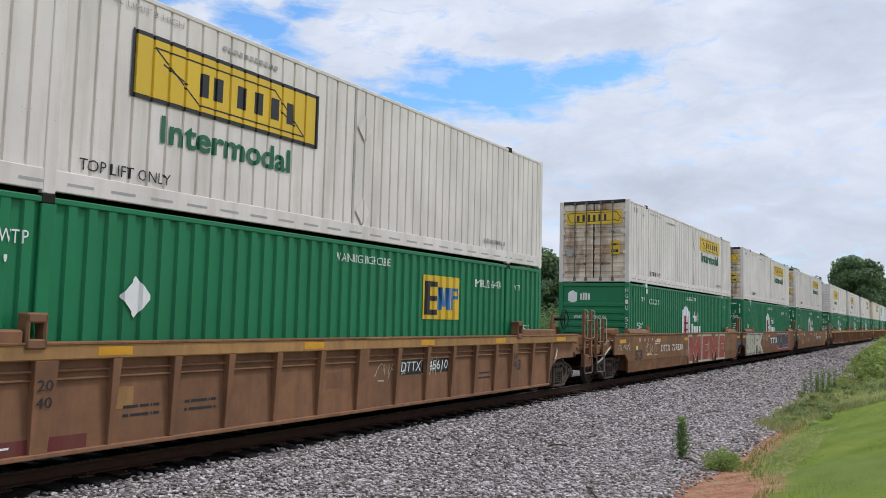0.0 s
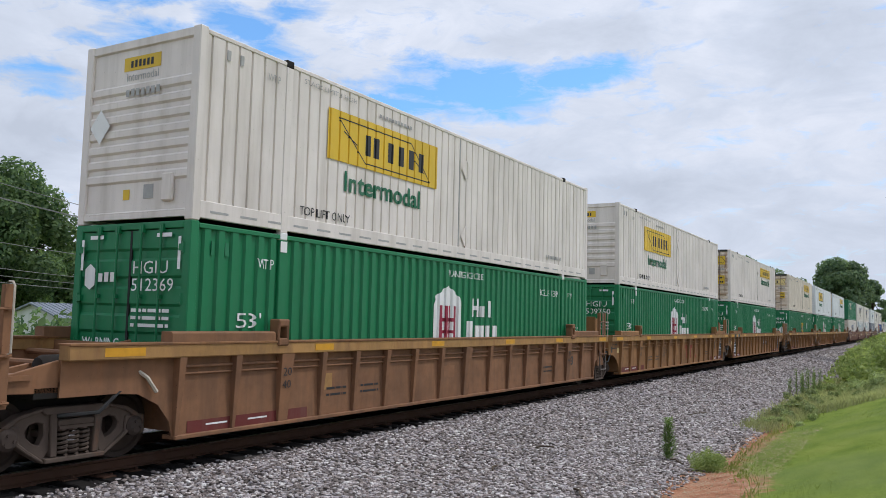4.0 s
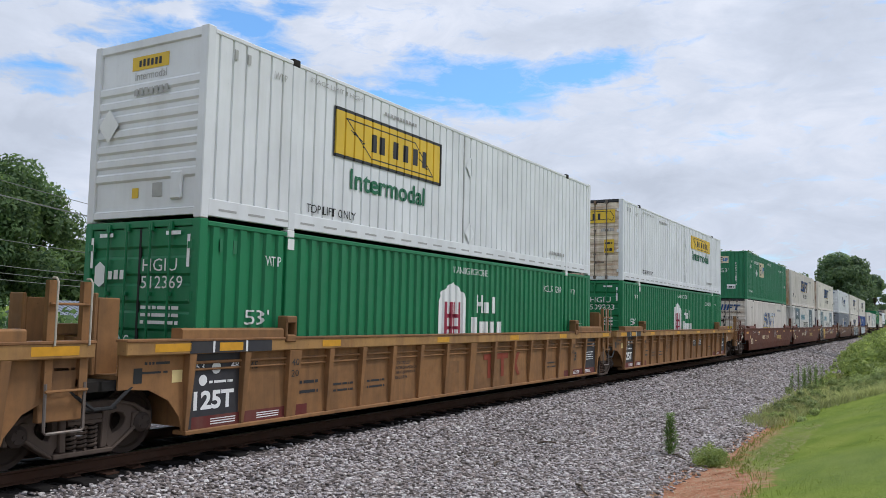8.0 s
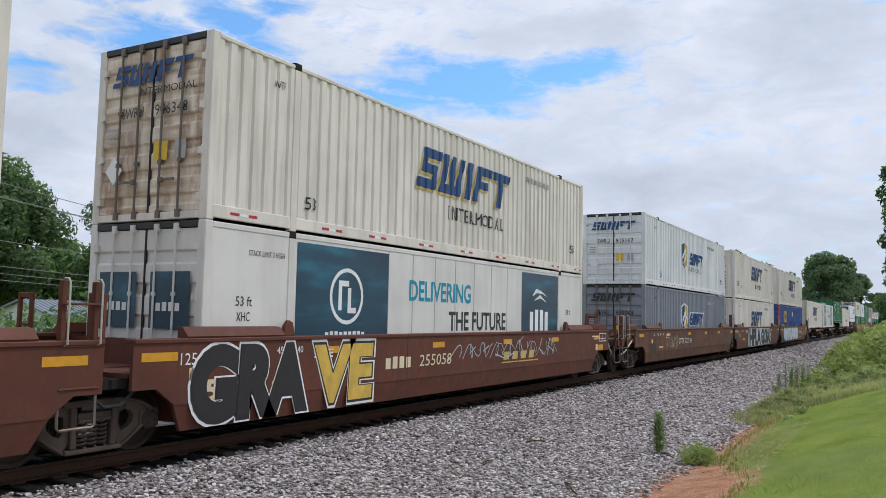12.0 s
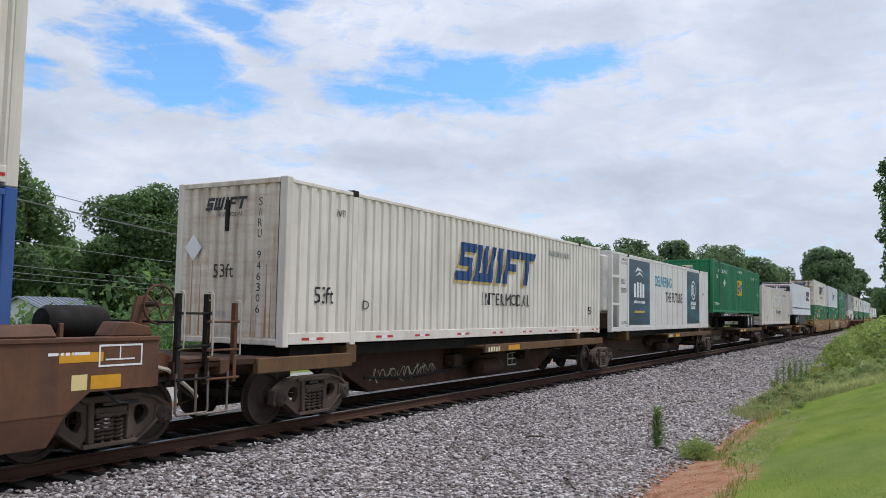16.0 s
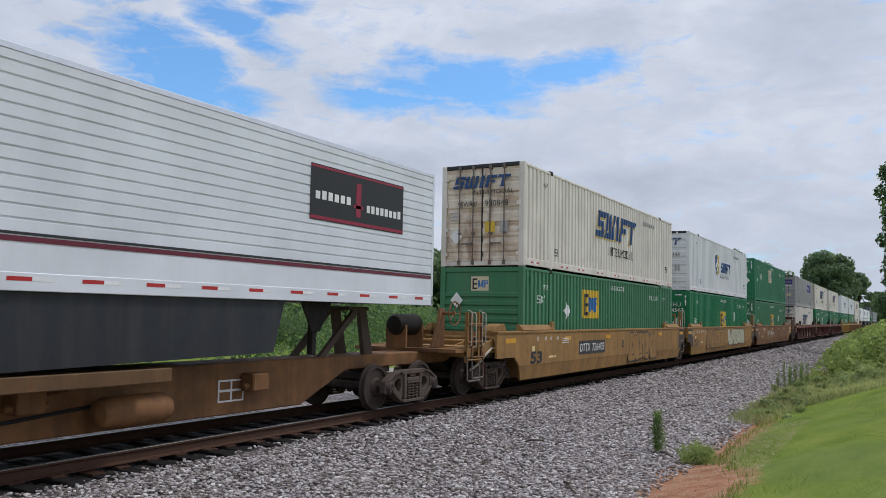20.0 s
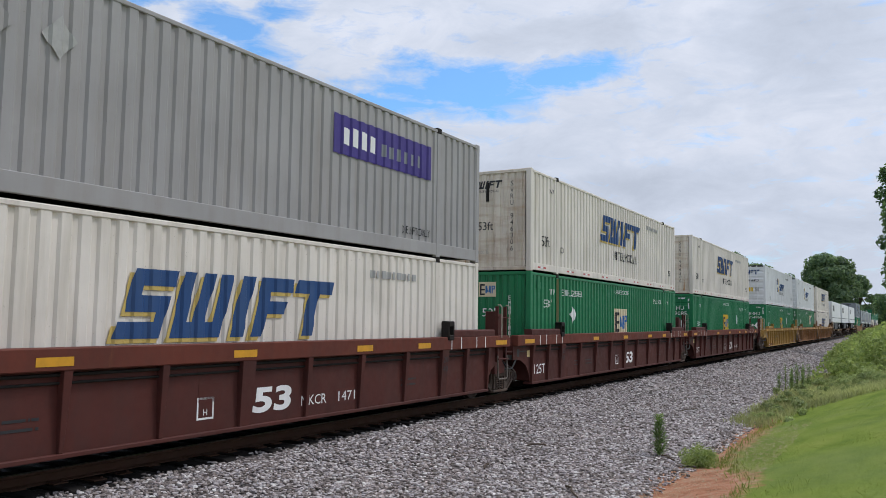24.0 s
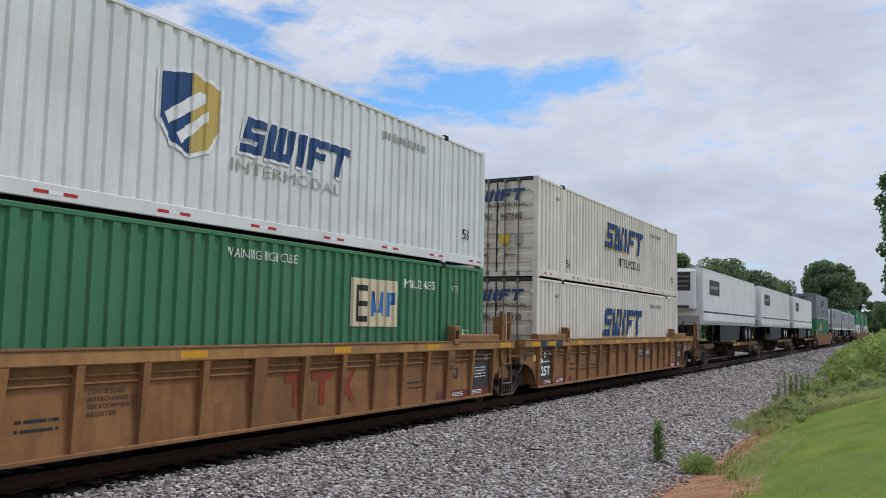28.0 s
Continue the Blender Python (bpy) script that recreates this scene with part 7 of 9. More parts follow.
def trailer(u, rear_near, z=2.12, ribbed=True, skin="cool_white"):
    """A van trailer riding the deck: long ribbed or smooth body, skirt, legs and two axles."""
    c = thing("semi_trailer", "silver ribbed van trailer with a red stripe and black panel" if ribbed else ("grey" if skin == "slate" else "white") + " refrigerated van trailer with a dark side panel", "trailer", "road trailers on the train")
    x = CX
    wall = "trailer_silver" if ribbed else skin
    for s in (1, -1):
        def side():
            if not ribbed:
                return Geo().box(s * (x - 0.05), s * x, 0.05, CL - 0.05, 0.22, TH - 0.08)
            g = Geo()
            prof = [(x - 0.004, 0.24), (x - 0.004, 0.46)]
            zz = 0.75
            prof += [(x - 0.004, 0.60), (x - 0.004, 0.70)]
            while zz < TH - 0.16:
                prof += [(x - 0.004, zz), (x - 0.004, zz + 0.122), (x - 0.026, zz + 0.134), (x - 0.026, zz + 0.148), (x - 0.004, zz + 0.160)]
                zz += 0.167
            prof.append((x - 0.004, TH - 0.09))
            vs, fs = [], []
            for px, pz in prof:
                vs += [(s * px, 0.05, pz), (s * px, CL - 0.05, pz)]
            fs = [(2 * i, 2 * i + 1, 2 * i + 3, 2 * i + 2) for i in range(len(prof) - 1)]
            return g.add(vs, fs)
        piece("side_wall", side, wall, c, f"t{s}{ribbed}")
        piece("top_rail", lambda: Geo().box(s * (x - 0.06), s * (x + 0.004), 0, CL, TH - 0.10, TH - 0.01), "alu", c, f"t{s}", bevel=0.01)
        piece("bottom_rail", lambda: Geo().box(s * (x - 0.06), s * (x + 0.006), 0, CL, 0.04, 0.26), "trailer_silver" if ribbed else "alu", c, f"t{s}{ribbed}", bevel=0.008)
        for y in (0.0, CL - 0.08):
            piece("corner_post", lambda: Geo().box(s * (x - 0.10), s * (x + 0.006), 0, 0.08, 0.03, TH - 0.01), "alu", c, f"t{s}", at=pose(0, y, 0), bevel=0.01)
    piece("roof", lambda: Geo().box(-x + 0.03, x - 0.03, 0.03, CL - 0.03, TH - 0.04, TH), wall, c, "t", bevel=0.01)
    piece("floor_pan", lambda: Geo().box(-x + 0.03, x - 0.03, 0.03, CL - 0.03, 0.06, 0.20), "dark_steel", c, "t")
    piece("far_end_wall", lambda: Geo().box(-x + 0.05, x - 0.05, CL - 0.06, CL - 0.02, 0.1, TH - 0.04), wall, c, "t")
    if rear_near:
        for s in (1, 0):
            m = pose(0, 0, 0) if s else Matrix.Diagonal((-1, 1, 1, 1))
            d = piece("door", lambda: Geo().box(0.01, x - 0.10, 0.0, 0.05, 0.12, TH - 0.12), "alu", c, "t", at=m, label="polished aluminium door")
            for zz in (0.5, 1.1, 1.75):
                piece("door_rib", lambda: Geo().box(0.04, x - 0.14, -0.02, 0.0, -0.09, 0.09), "alu", d, at=pose(0, 0, zz), bevel=0.01)
            piece("lock_rod", lambda: Geo().tube((0.22, -0.045, 0.06), (0.22, -0.045, TH - 0.1), 0.018, 8), "alu", d, "t")
            for zz in (0.4, 1.2, 2.0, 2.7):
                piece("hinge", lambda: Geo().box(x - 0.22, x - 0.04, -0.03, 0.0, -0.04, 0.04), "alu", d, "t", at=pose(0, 0, zz))
        decal("mark_panel", [quad(-1.1, -0.06, 2.12, 2.62), quad(0.06, 1.1, 2.12, 2.62)], "charcoal", c, "tm", axis="y", face_x=0.02, label="charcoal owner's panel")
        decal("mark_stripe", [quad(-1.1, 1.1, 2.02, 2.07), quad(-1.1, 1.1, 2.67, 2.72), quad(-1.1, 1.1, 0.86, 0.91)], "maroon_ink", c, "ts", axis="y", face_x=0.02)
        bars("owner_mark", -0.85, 2.26, 1.7, 0.18, 9, "white", c, axis="y", face_x=0.02, lift=0.012)
        for k in range(8):
            decal("reflective_tape", [quad(-1.15 + k * 0.29, -1.0 + k * 0.29, 0.04, 0.09)], "red_tape" if k % 2 else "white_tape", c, f"tt{k}", axis="y", face_x=0.06)
        piece("bumper", lambda: Geo().box(-1.2, 1.2, -0.06, 0.08, -0.02, 0.12).box(-1.0, 1.0, -0.02, 0.04, -0.62, -0.50).box(-0.7, -0.62, -0.02, 0.04, -0.62, 0).box(0.62, 0.7, -0.02, 0.04, -0.62, 0), "alu", c, bevel=0.01)
        for xx in (-0.95, 0.95):
            piece("mud_flap", lambda: Geo().box(-0.3, 0.3, 5.55, 5.57, -0.62, 0.0), "white", c, at=pose(xx, 0, 0))
    else:
        piece("front_wall", lambda: Geo().box(-x + 0.05, x - 0.05, 0.02, 0.07, 0.05, TH - 0.04), wall, c, "t")
        unit = piece("cooling_unit", lambda: Geo().box(-0.98, 0.98, -0.52, 0.02, 0.78, TH - 0.12), "cool_white", c, "t", bevel=0.08)
        piece("grille", lambda: Geo().box(-0.78, 0.78, -0.55, -0.50, 1.75, TH - 0.25), "black", unit, bevel=0.03)
        for k in range(3):
            piece("grille_bar", lambda: Geo().box(-0.72, 0.72, -0.565, -0.54, -0.02, 0.02), "grey_box", unit, at=pose(0, 0, 1.98 + k * 0.25))
        piece("lower_panel", lambda: Geo().box(-0.7, 0.7, -0.56, -0.50, 0.85, 1.0), "charcoal", unit, bevel=0.01)
        piece("bogie_guard", lambda: Geo().box(-1.1, 1.1, 0.0, 0.06, 0.0, 0.5), "grey_box", c, bevel=0.01)
    if ribbed:
        decal("mark_panel", [quad(11.84, 14.86, 1.48, 2.48)], "black", c, "tp", face_x=x, label="charcoal owner's panel")
        decal("mark_stripe", [quad(11.84, 14.86, 2.42, 2.46), quad(11.84, 14.86, 1.50, 1.56)], "maroon_ink", c, "tq", face_x=x, lift=0.008)
        decal("owner_mark", [quad(13.2, 13.36, 1.66, 2.3), quad(13.12, 13.44, 1.82, 1.88)], "maroon_ink", c, "tr", face_x=x, lift=0.008)
        bars("owner_mark", 11.98, 1.86, 1.1, 0.16, 6, "white", c, face_x=x, lift=0.009)
        bars("owner_mark", 13.55, 1.78, 1.25, 0.16, 8, "white", c, face_x=x, lift=0.009, seed=3)
        decal("stripe", [quad(0.1, CL - 0.1, 0.62, 0.685)], "wine", c, "tst", face_x=x, lift=0.005, label="dark red stripe")
        decal("stripe", [quad(0.1, CL - 0.1, 0.70, 0.735)], "ink", c, "tst2", face_x=x, lift=0.005)
        for k in range(16):
            decal("reflective_tape", [quad(0.4 + k * 1.0, 0.72 + k * 1.0, 0.16, 0.21)], "red_tape", c, f"tk{k}", face_x=x + 0.006, lift=0.003, label="red reflective tape")
            decal("reflective_tape", [quad(0.72 + k * 1.0, 1.0 + k * 1.0, 0.16, 0.21)], "white_tape", c, f"tl{k}", face_x=x + 0.006, lift=0.003)
    else:
        decal("mark_panel", [quad(1.55, 4.2, 1.62, 2.42)], "charcoal", c, "rp", face_x=x, label="charcoal picture panel")
        bars("owner_mark", 1.9, 1.95, 1.9, 0.18, 8, "grey_ink", c, face_x=x, lift=0.009)
        decal("stripe", [quad(0.1, CL - 0.1, 0.66, 0.74)], "charcoal", c, "rst", face_x=x, lift=0.005)
    ws = (3.57, 4.87) if rear_near else (CL - 3.0, CL - 1.7)
    for y in ws:
        a = piece("axle", lambda: Geo().tube((-1.2, 0, 0), (1.2, 0, 0), 0.07, 10), "dark_steel", c, at=pose(0, y, 1.66 - z))
        for s in (1, -1):
            for xx in (1.10, 0.76):
                piece("tyre", lambda: Geo().lathe([(0.30, -0.13), (0.46, -0.135), (0.505, -0.10), (0.505, 0.10), (0.46, 0.135), (0.30, 0.13), (0.29, 0.0)], (0, 0, 0), "x", 28), "rubber", a, at=pose(s * xx, 0, 0))
            piece("rim", lambda: Geo().lathe([(0.30, 0.115), (0.29, 0.02), (0.18, 0.0), (0.13, 0.06), (0.10, 0.13), (0.03, 0.14)], (0, 0, 0), "x", 24), "alu", a, at=pose(s * 1.10, 0, 0, 0, 0, 0 if s > 0 else 180))
    leg = 12.5 if rear_near else 3.9
    a0, a1 = (6.05, 11.35) if rear_near else (4.6, 10.8)
    piece("suspension", lambda: Geo().box(-0.5, 0.5, ws[0] - 0.6, ws[1] + 0.6, -0.40, 0.06), "dark_steel", c, f"{rear_near}", bevel=0.02)
    for s in (1, -1):
        piece("side_skirt", lambda: Geo().prism([(a0, 0.05), (a1, 0.05), (a1 - 0.25, -0.82), (a0 + 0.1, -0.92)], "x", min(s * 1.20, s * 1.23), max(s * 1.20, s * 1.23)), "skirt", c, f"{s}{rear_near}", label="dusty black side skirt")
        piece("landing_leg", lambda: Geo().box(s * 0.9 - 0.06, s * 0.9 + 0.06, leg - 0.06, leg + 0.06, -0.92, 0.05).prism([(leg - 0.45, 0.05), (leg + 0.45, 0.05), (leg + 0.12, -0.5), (leg - 0.12, -0.5)], "x", min(s * 0.96, s * 1.0), max(s * 0.96, s * 1.0)), "dark_steel", c, f"{s}{rear_near}", bevel=0.01)
    MOVING.append((c, u, z))
    return c


# ---------------------------------------------------------------- ground, track and verge
GROUND = [(-400, 1.0), (-60, 0.35), (-25, 0.05), (-12, -0.15), (-6.5, -0.52), (-4.4, -0.56), (-2.3, -0.27), (-1.5, -0.25), (1.35, -0.25), (2.3, -0.245), (4.2, -0.52), (6.2, -0.62), (7.2, -0.52), (8.5, -0.20), (10.3, 0.33), (14, 0.62), (40, 0.9), (400, 1.5)]


def ground_z(x):
    return float(np.interp(x, [g[0] for g in GROUND], [g[1] for g in GROUND]))


def ground_mat():
    m, nt, bsdf = material("lawn_and_red_earth")
    co = nt.nodes.new("ShaderNodeTexCoord")
    sep = nt.nodes.new("ShaderNodeSeparateXYZ")
    nt.links.new(co.outputs["Object"], sep.inputs[0])

    def m_(op, a, b=None, clamp=False):
        n = nt.nodes.new("ShaderNodeMath")
        n.operation, n.use_clamp = op, clamp
        for i, v in enumerate((a, b)):
            if isinstance(v, (int, float)):
                n.inputs[i].default_value = v
            elif v is not None:
                nt.links.new(v, n.inputs[i])
        return n.outputs[0]
    wob = m_("MULTIPLY", m_("SUBTRACT", noise_node(nt, 0.9, 6, vary=False), 0.5), 0.6)
    fine = m_("MULTIPLY", m_("SUBTRACT", noise_node(nt, 7.0, 5, vary=False), 0.5), 0.9)
    edge = m_("ADD", sep.outputs["X"], m_("ADD", wob, fine))
    # red earth along the foot of the ballast, mown grass beyond it on both sides
    mr = nt.nodes.new("ShaderNodeMapRange")
    mr.interpolation_type = "SMOOTHSTEP"
    for n_, v_ in (("From Min", 12.2), ("From Max", 15.4), ("To Min", 8.22), ("To Max", 7.28)):
        mr.inputs[n_].default_value = v_
    nt.links.new(sep.outputs["Y"], mr.inputs["Value"])
    right = m_("MULTIPLY", m_("SUBTRACT", edge, mr.outputs[0]), 3.2, clamp=True)
    left = m_("MULTIPLY", m_("SUBTRACT", m_("MULTIPLY", edge, -1.0), 6.0), 1.6, clamp=True)
    lawn_mask = m_("MAXIMUM", right, left)
    # pale gravel road beyond the track
    road = m_("MULTIPLY", m_("SUBTRACT", 1.35, m_("ABSOLUTE", m_("ADD", edge, 7.7))), 4.0, clamp=True)
    grass = ramp_node(nt, noise_node(nt, 1.3, 7, (1, 0.5, 1), 0.62, vary=False), [(0.34, (0.128, 0.185, 0.034)), (0.50, (0.172, 0.230, 0.043)), (0.68, (0.225, 0.268, 0.060))])
    blades = ramp_node(nt, noise_node(nt, 55, 4, (1, 0.6, 1), vary=False), [(0.3, grey(0.72)), (0.7, grey(1.2))])
    grass = mix_node(nt, 1.0, grass, blades, "MULTIPLY")
    patches = ramp_node(nt, noise_node(nt, 0.35, 5, vary=False), [(0.45, grey(0)), (0.75, grey(0.55))])
    grass = mix_node(nt, patches, grass, (0.165, 0.205, 0.080))
    earth = ramp_node(nt, noise_node(nt, 3.0, 7, vary=False), [(0.3, (0.26, 0.108, 0.060)), (0.5, (0.425, 0.205, 0.122)), (0.72, (0.47, 0.30, 0.205))])
    grit = ramp_node(nt, noise_node(nt, 40, 5, vary=False), [(0.3, grey(0.7)), (0.7, grey(1.2))])
    earth = mix_node(nt, 1.0, earth, grit, "MULTIPLY")
    cover = mix_node(nt, lawn_mask, earth, grass)
    pale = mix_node(nt, 1.0, (0.37, 0.35, 0.32), grit, "MULTIPLY")
    nt.links.new(mix_node(nt, road, cover, pale), bsdf.inputs["Base Color"])
    bsdf.inputs["Roughness"].default_value = 0.95
    bsdf.inputs["Specular IOR Level"].default_value = 0.03
    bump_node(nt, bsdf, noise_node(nt, 30, 5, vary=False), 0.7, 0.03)
    return m


M["ground"] = ground_mat()


def gravel_mat():
    m, nt, bsdf = material("crushed_grey_granite")
    co = nt.nodes.new("ShaderNodeTexCoord")
    v = nt.nodes.new("ShaderNodeTexVoronoi")
    v.inputs["Scale"].default_value = 17.0
    nt.links.new(co.outputs["Object"], v.inputs["Vector"])
    sep = nt.nodes.new("ShaderNodeSeparateColor")
    nt.links.new(v.outputs["Color"], sep.inputs[0])
    stone = ramp_node(nt, sep.outputs[0], [(0.0, (0.09, 0.076, 0.068)), (0.5, (0.265, 0.235, 0.212)), (0.85, (0.47, 0.43, 0.395)), (1.0, (0.70, 0.67, 0.64))])
    # each cell darkens towards its rim: crevice shade put into the stone colour
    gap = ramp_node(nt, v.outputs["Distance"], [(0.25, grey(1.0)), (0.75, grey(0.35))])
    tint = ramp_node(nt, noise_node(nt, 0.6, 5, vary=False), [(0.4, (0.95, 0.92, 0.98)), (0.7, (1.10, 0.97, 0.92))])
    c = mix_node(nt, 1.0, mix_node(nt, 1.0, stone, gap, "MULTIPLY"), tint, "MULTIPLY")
    # the train's shade, with oil and brake dust, painted dark between and beside the rails
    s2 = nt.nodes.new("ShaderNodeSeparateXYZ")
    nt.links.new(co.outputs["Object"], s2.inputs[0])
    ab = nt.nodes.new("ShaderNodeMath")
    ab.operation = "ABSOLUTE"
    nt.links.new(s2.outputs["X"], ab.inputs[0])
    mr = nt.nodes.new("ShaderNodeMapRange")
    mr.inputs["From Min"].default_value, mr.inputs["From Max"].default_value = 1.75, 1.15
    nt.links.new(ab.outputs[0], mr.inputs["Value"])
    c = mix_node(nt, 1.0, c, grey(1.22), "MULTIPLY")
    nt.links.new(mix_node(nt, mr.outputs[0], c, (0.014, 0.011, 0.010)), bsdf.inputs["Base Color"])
    bsdf.inputs["Roughness"].default_value = 0.9
    bump_node(nt, bsdf, v.outputs["Distance"], 1.0, 0.05)
    return m


M["gravel"] = gravel_mat()
M["stone"] = island_mat("loose_granite_stones", [(0.0, (0.10, 0.083, 0.072)), (0.3, (0.225, 0.188, 0.170)), (0.45, (0.308, 0.258, 0.240)), (0.6, (0.355, 0.322, 0.325)), (0.85, (0.51, 0.458, 0.438)), (1.0, (0.66, 0.63, 0.60))])
M["rail"] = paint("rusty_rail_steel", (0.072, 0.036, 0.023), 0.75, 0.4, (0.05, 0.035, 0.028))
M["rail_top"] = plain("worn_rail_head", (0.30, 0.28, 0.26), 0.30, 0.85, 0.12)
M["tie"] = paint("weathered_creosoted_timber", (0.012, 0.010, 0.009), 0.9, 0.4, (0.028, 0.024, 0.021))
M["bark"] = paint("grey_brown_bark", (0.10, 0.075, 0.055), 0.95, 0.4)
M["leaf"] = leaf_mat("broad_leaves", (0.060, 0.118, 0.058), (0.215, 0.315, 0.135))
# paler and bluer than the near leaves: distance haze put into the colour
M["leaf_hazed"] = leaf_mat("hazed_far_leaves", (0.085, 0.145, 0.090), (0.235, 0.325, 0.175))
M["leaf_light"] = leaf_mat("bright_leaves", (0.20, 0.275, 0.085), (0.40, 0.47, 0.18))
M["weed"] = leaf_mat("weed_leaves", (0.21, 0.265, 0.115), (0.39, 0.45, 0.22))
M["dry_weed"] = leaf_mat("seeding_grass", (0.34, 0.37, 0.18), (0.52, 0.54, 0.31))
M["blade"] = leaf_mat("lawn_blades", (0.200, 0.265, 0.060), (0.27, 0.33, 0.09))
M["weed_green"] = leaf_mat("dark_weed_leaves", (0.105, 0.180, 0.065), (0.235, 0.330, 0.120))
M["straw"] = island_mat("dry_straw", [(0, (0.25, 0.17, 0.09)), (1, (0.50, 0.40, 0.25))])


def make_ground():
    xs = [-3000, -800, -300, -120, -60, -35, -25, -18, -14, -11, -8.5, -7.2, -6.2, -5.2, -4.4, -3.5, -2.6, -1.9, 0, 1.9, 2.6, 3.4, 4.2, 5, 5.6, 6.2, 6.7, 7.2, 7.6, 8.0, 8.5, 9.0, 9.6, 10.3, 11, 12, 14, 18, 25, 40, 80, 200, 800, 3000]
    ys = [-3000, -400, -100, -40, -15, -5] + [i * 1.0 for i in range(0, 45)] + [45 + i * 5 for i in range(0, 20)] + [160, 220, 320, 500, 900, 2000, 4500]
    vs = []
    for y in ys:
        for x in xs:
            z = ground_z(x) - (0.06 if abs(x) < 6 else 0.0)
            if 6.3 < x < 60 and -5 < y < 150:
                z += 0.03 * noise.noise(Vector((x * 0.7, y * 0.5, 0)))
            vs.append((x, y, z))
    n = len(xs)
    fs = [(j * n + i, j * n + i + 1, (j + 1) * n + i + 1, (j + 1) * n + i) for j in range(len(ys) - 1) for i in range(n - 1)]
    me = Geo().add(vs, fs).mesh("ground")
    me.materials.append(M["ground"])
    tagged(new("ground", me), "mown green lawn and red earth beside the railway", "ground", kind="structure")
    # ballast bed
    xs = [-6.3, -5.5, -4.4, -3.4, -2.6, -1.9, -1.3, 0, 1.3, 1.9, 2.6, 3.4, 4.2, 5.0, 5.7, 6.3, 6.75, 7.15]
    ys = [-200, -60, -20] + [i * 0.8 for i in range(-10, 70)] + [60, 70, 85, 100, 130, 180, 260, 400, 700, 1500]
    vs = []
    for y in ys:
        for i, x in enumerate(xs):
            e = 0.35 * noise.noise(Vector((0.3, y * 0.35, 1.0))) if i in (0, len(xs) - 1) else 0.0
            z = ground_z(x) + 0.015 + 0.035 * noise.noise(Vector((x * 1.4, y * 1.4, 3.0)))
            if i in (0, len(xs) - 1):
                z = ground_z(x) - 0.09
            vs.append((x + e, y, z))
    n = len(xs)
    fs = [(j * n + i, j * n + i + 1, (j + 1) * n + i + 1, (j + 1) * n + i) for j in range(len(ys) - 1) for i in range(n - 1)]
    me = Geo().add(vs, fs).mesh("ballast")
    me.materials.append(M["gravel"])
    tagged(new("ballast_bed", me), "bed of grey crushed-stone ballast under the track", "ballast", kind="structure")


def rail_profile(x):
    half = [(0.070, -0.172), (0.070, -0.160), (0.012, -0.140), (0.009, -0.050), (0.034, -0.034), (0.036, -0.006)]
    return [(x - a, b) for a, b in half] + [(x + a, b) for a, b in half[::-1]]


def make_track():
    tr = thing("railway_track", "single line of rusty steel rails on dark timber ties", "railway track", kind="structure")
    for x in (0.7535, -0.7535):
        part("rail", (lambda g: (g.materials.append(M["rail"]), g)[1])(Geo().prism(rail_profile(x), "y", -150, 1400).mesh("rail")), tr)
        part("rail_head", (lambda g: (g.materials.append(M["rail_top"]), g)[1])(Geo().prism([(x - 0.034, -0.006), (x + 0.034, -0.006), (x + 0.030, 0.0), (x - 0.030, 0.0)], "y", -150, 1400).mesh("rail_head")), tr, label="worn bright rail head")
    rnd = random.Random(5)
    ties = [Geo().prism([(-1.30, -0.40), (1.30, -0.40), (1.30, -0.190 - 0.006 * k), (1.22, -0.180), (-1.24, -0.178), (-1.30, -0.19)], "y", -0.115, 0.115).mesh("tie", 0.012) for k in range(3)]
    plate = Geo().box(-0.18, 0.18, -0.10, 0.10, -0.174, -0.155).tube((-0.12, -0.06, -0.16), (-0.12, -0.06, -0.13), 0.018, 6).tube((0.12, 0.06, -0.16), (0.12, 0.06, -0.13), 0.018, 6).mesh("tie_plate")
    plate.materials.append(M["rail"])
    for t in ties:
        t.materials.append(M["tie"])
    y = -2.0
    while y < 75:
        t = part("tie", rnd.choice(ties), tr, pose(rnd.uniform(-0.10, 0.10), y, rnd.uniform(-0.035, 0.0), 0, rnd.uniform(-0.5, 0.5), rnd.uniform(-1.2, 1.2)))
        if y < 40:
            part("tie_plate", plate, t, pose(0.7535, 0, 0))
        y += 0.515 + rnd.uniform(-0.02, 0.02)


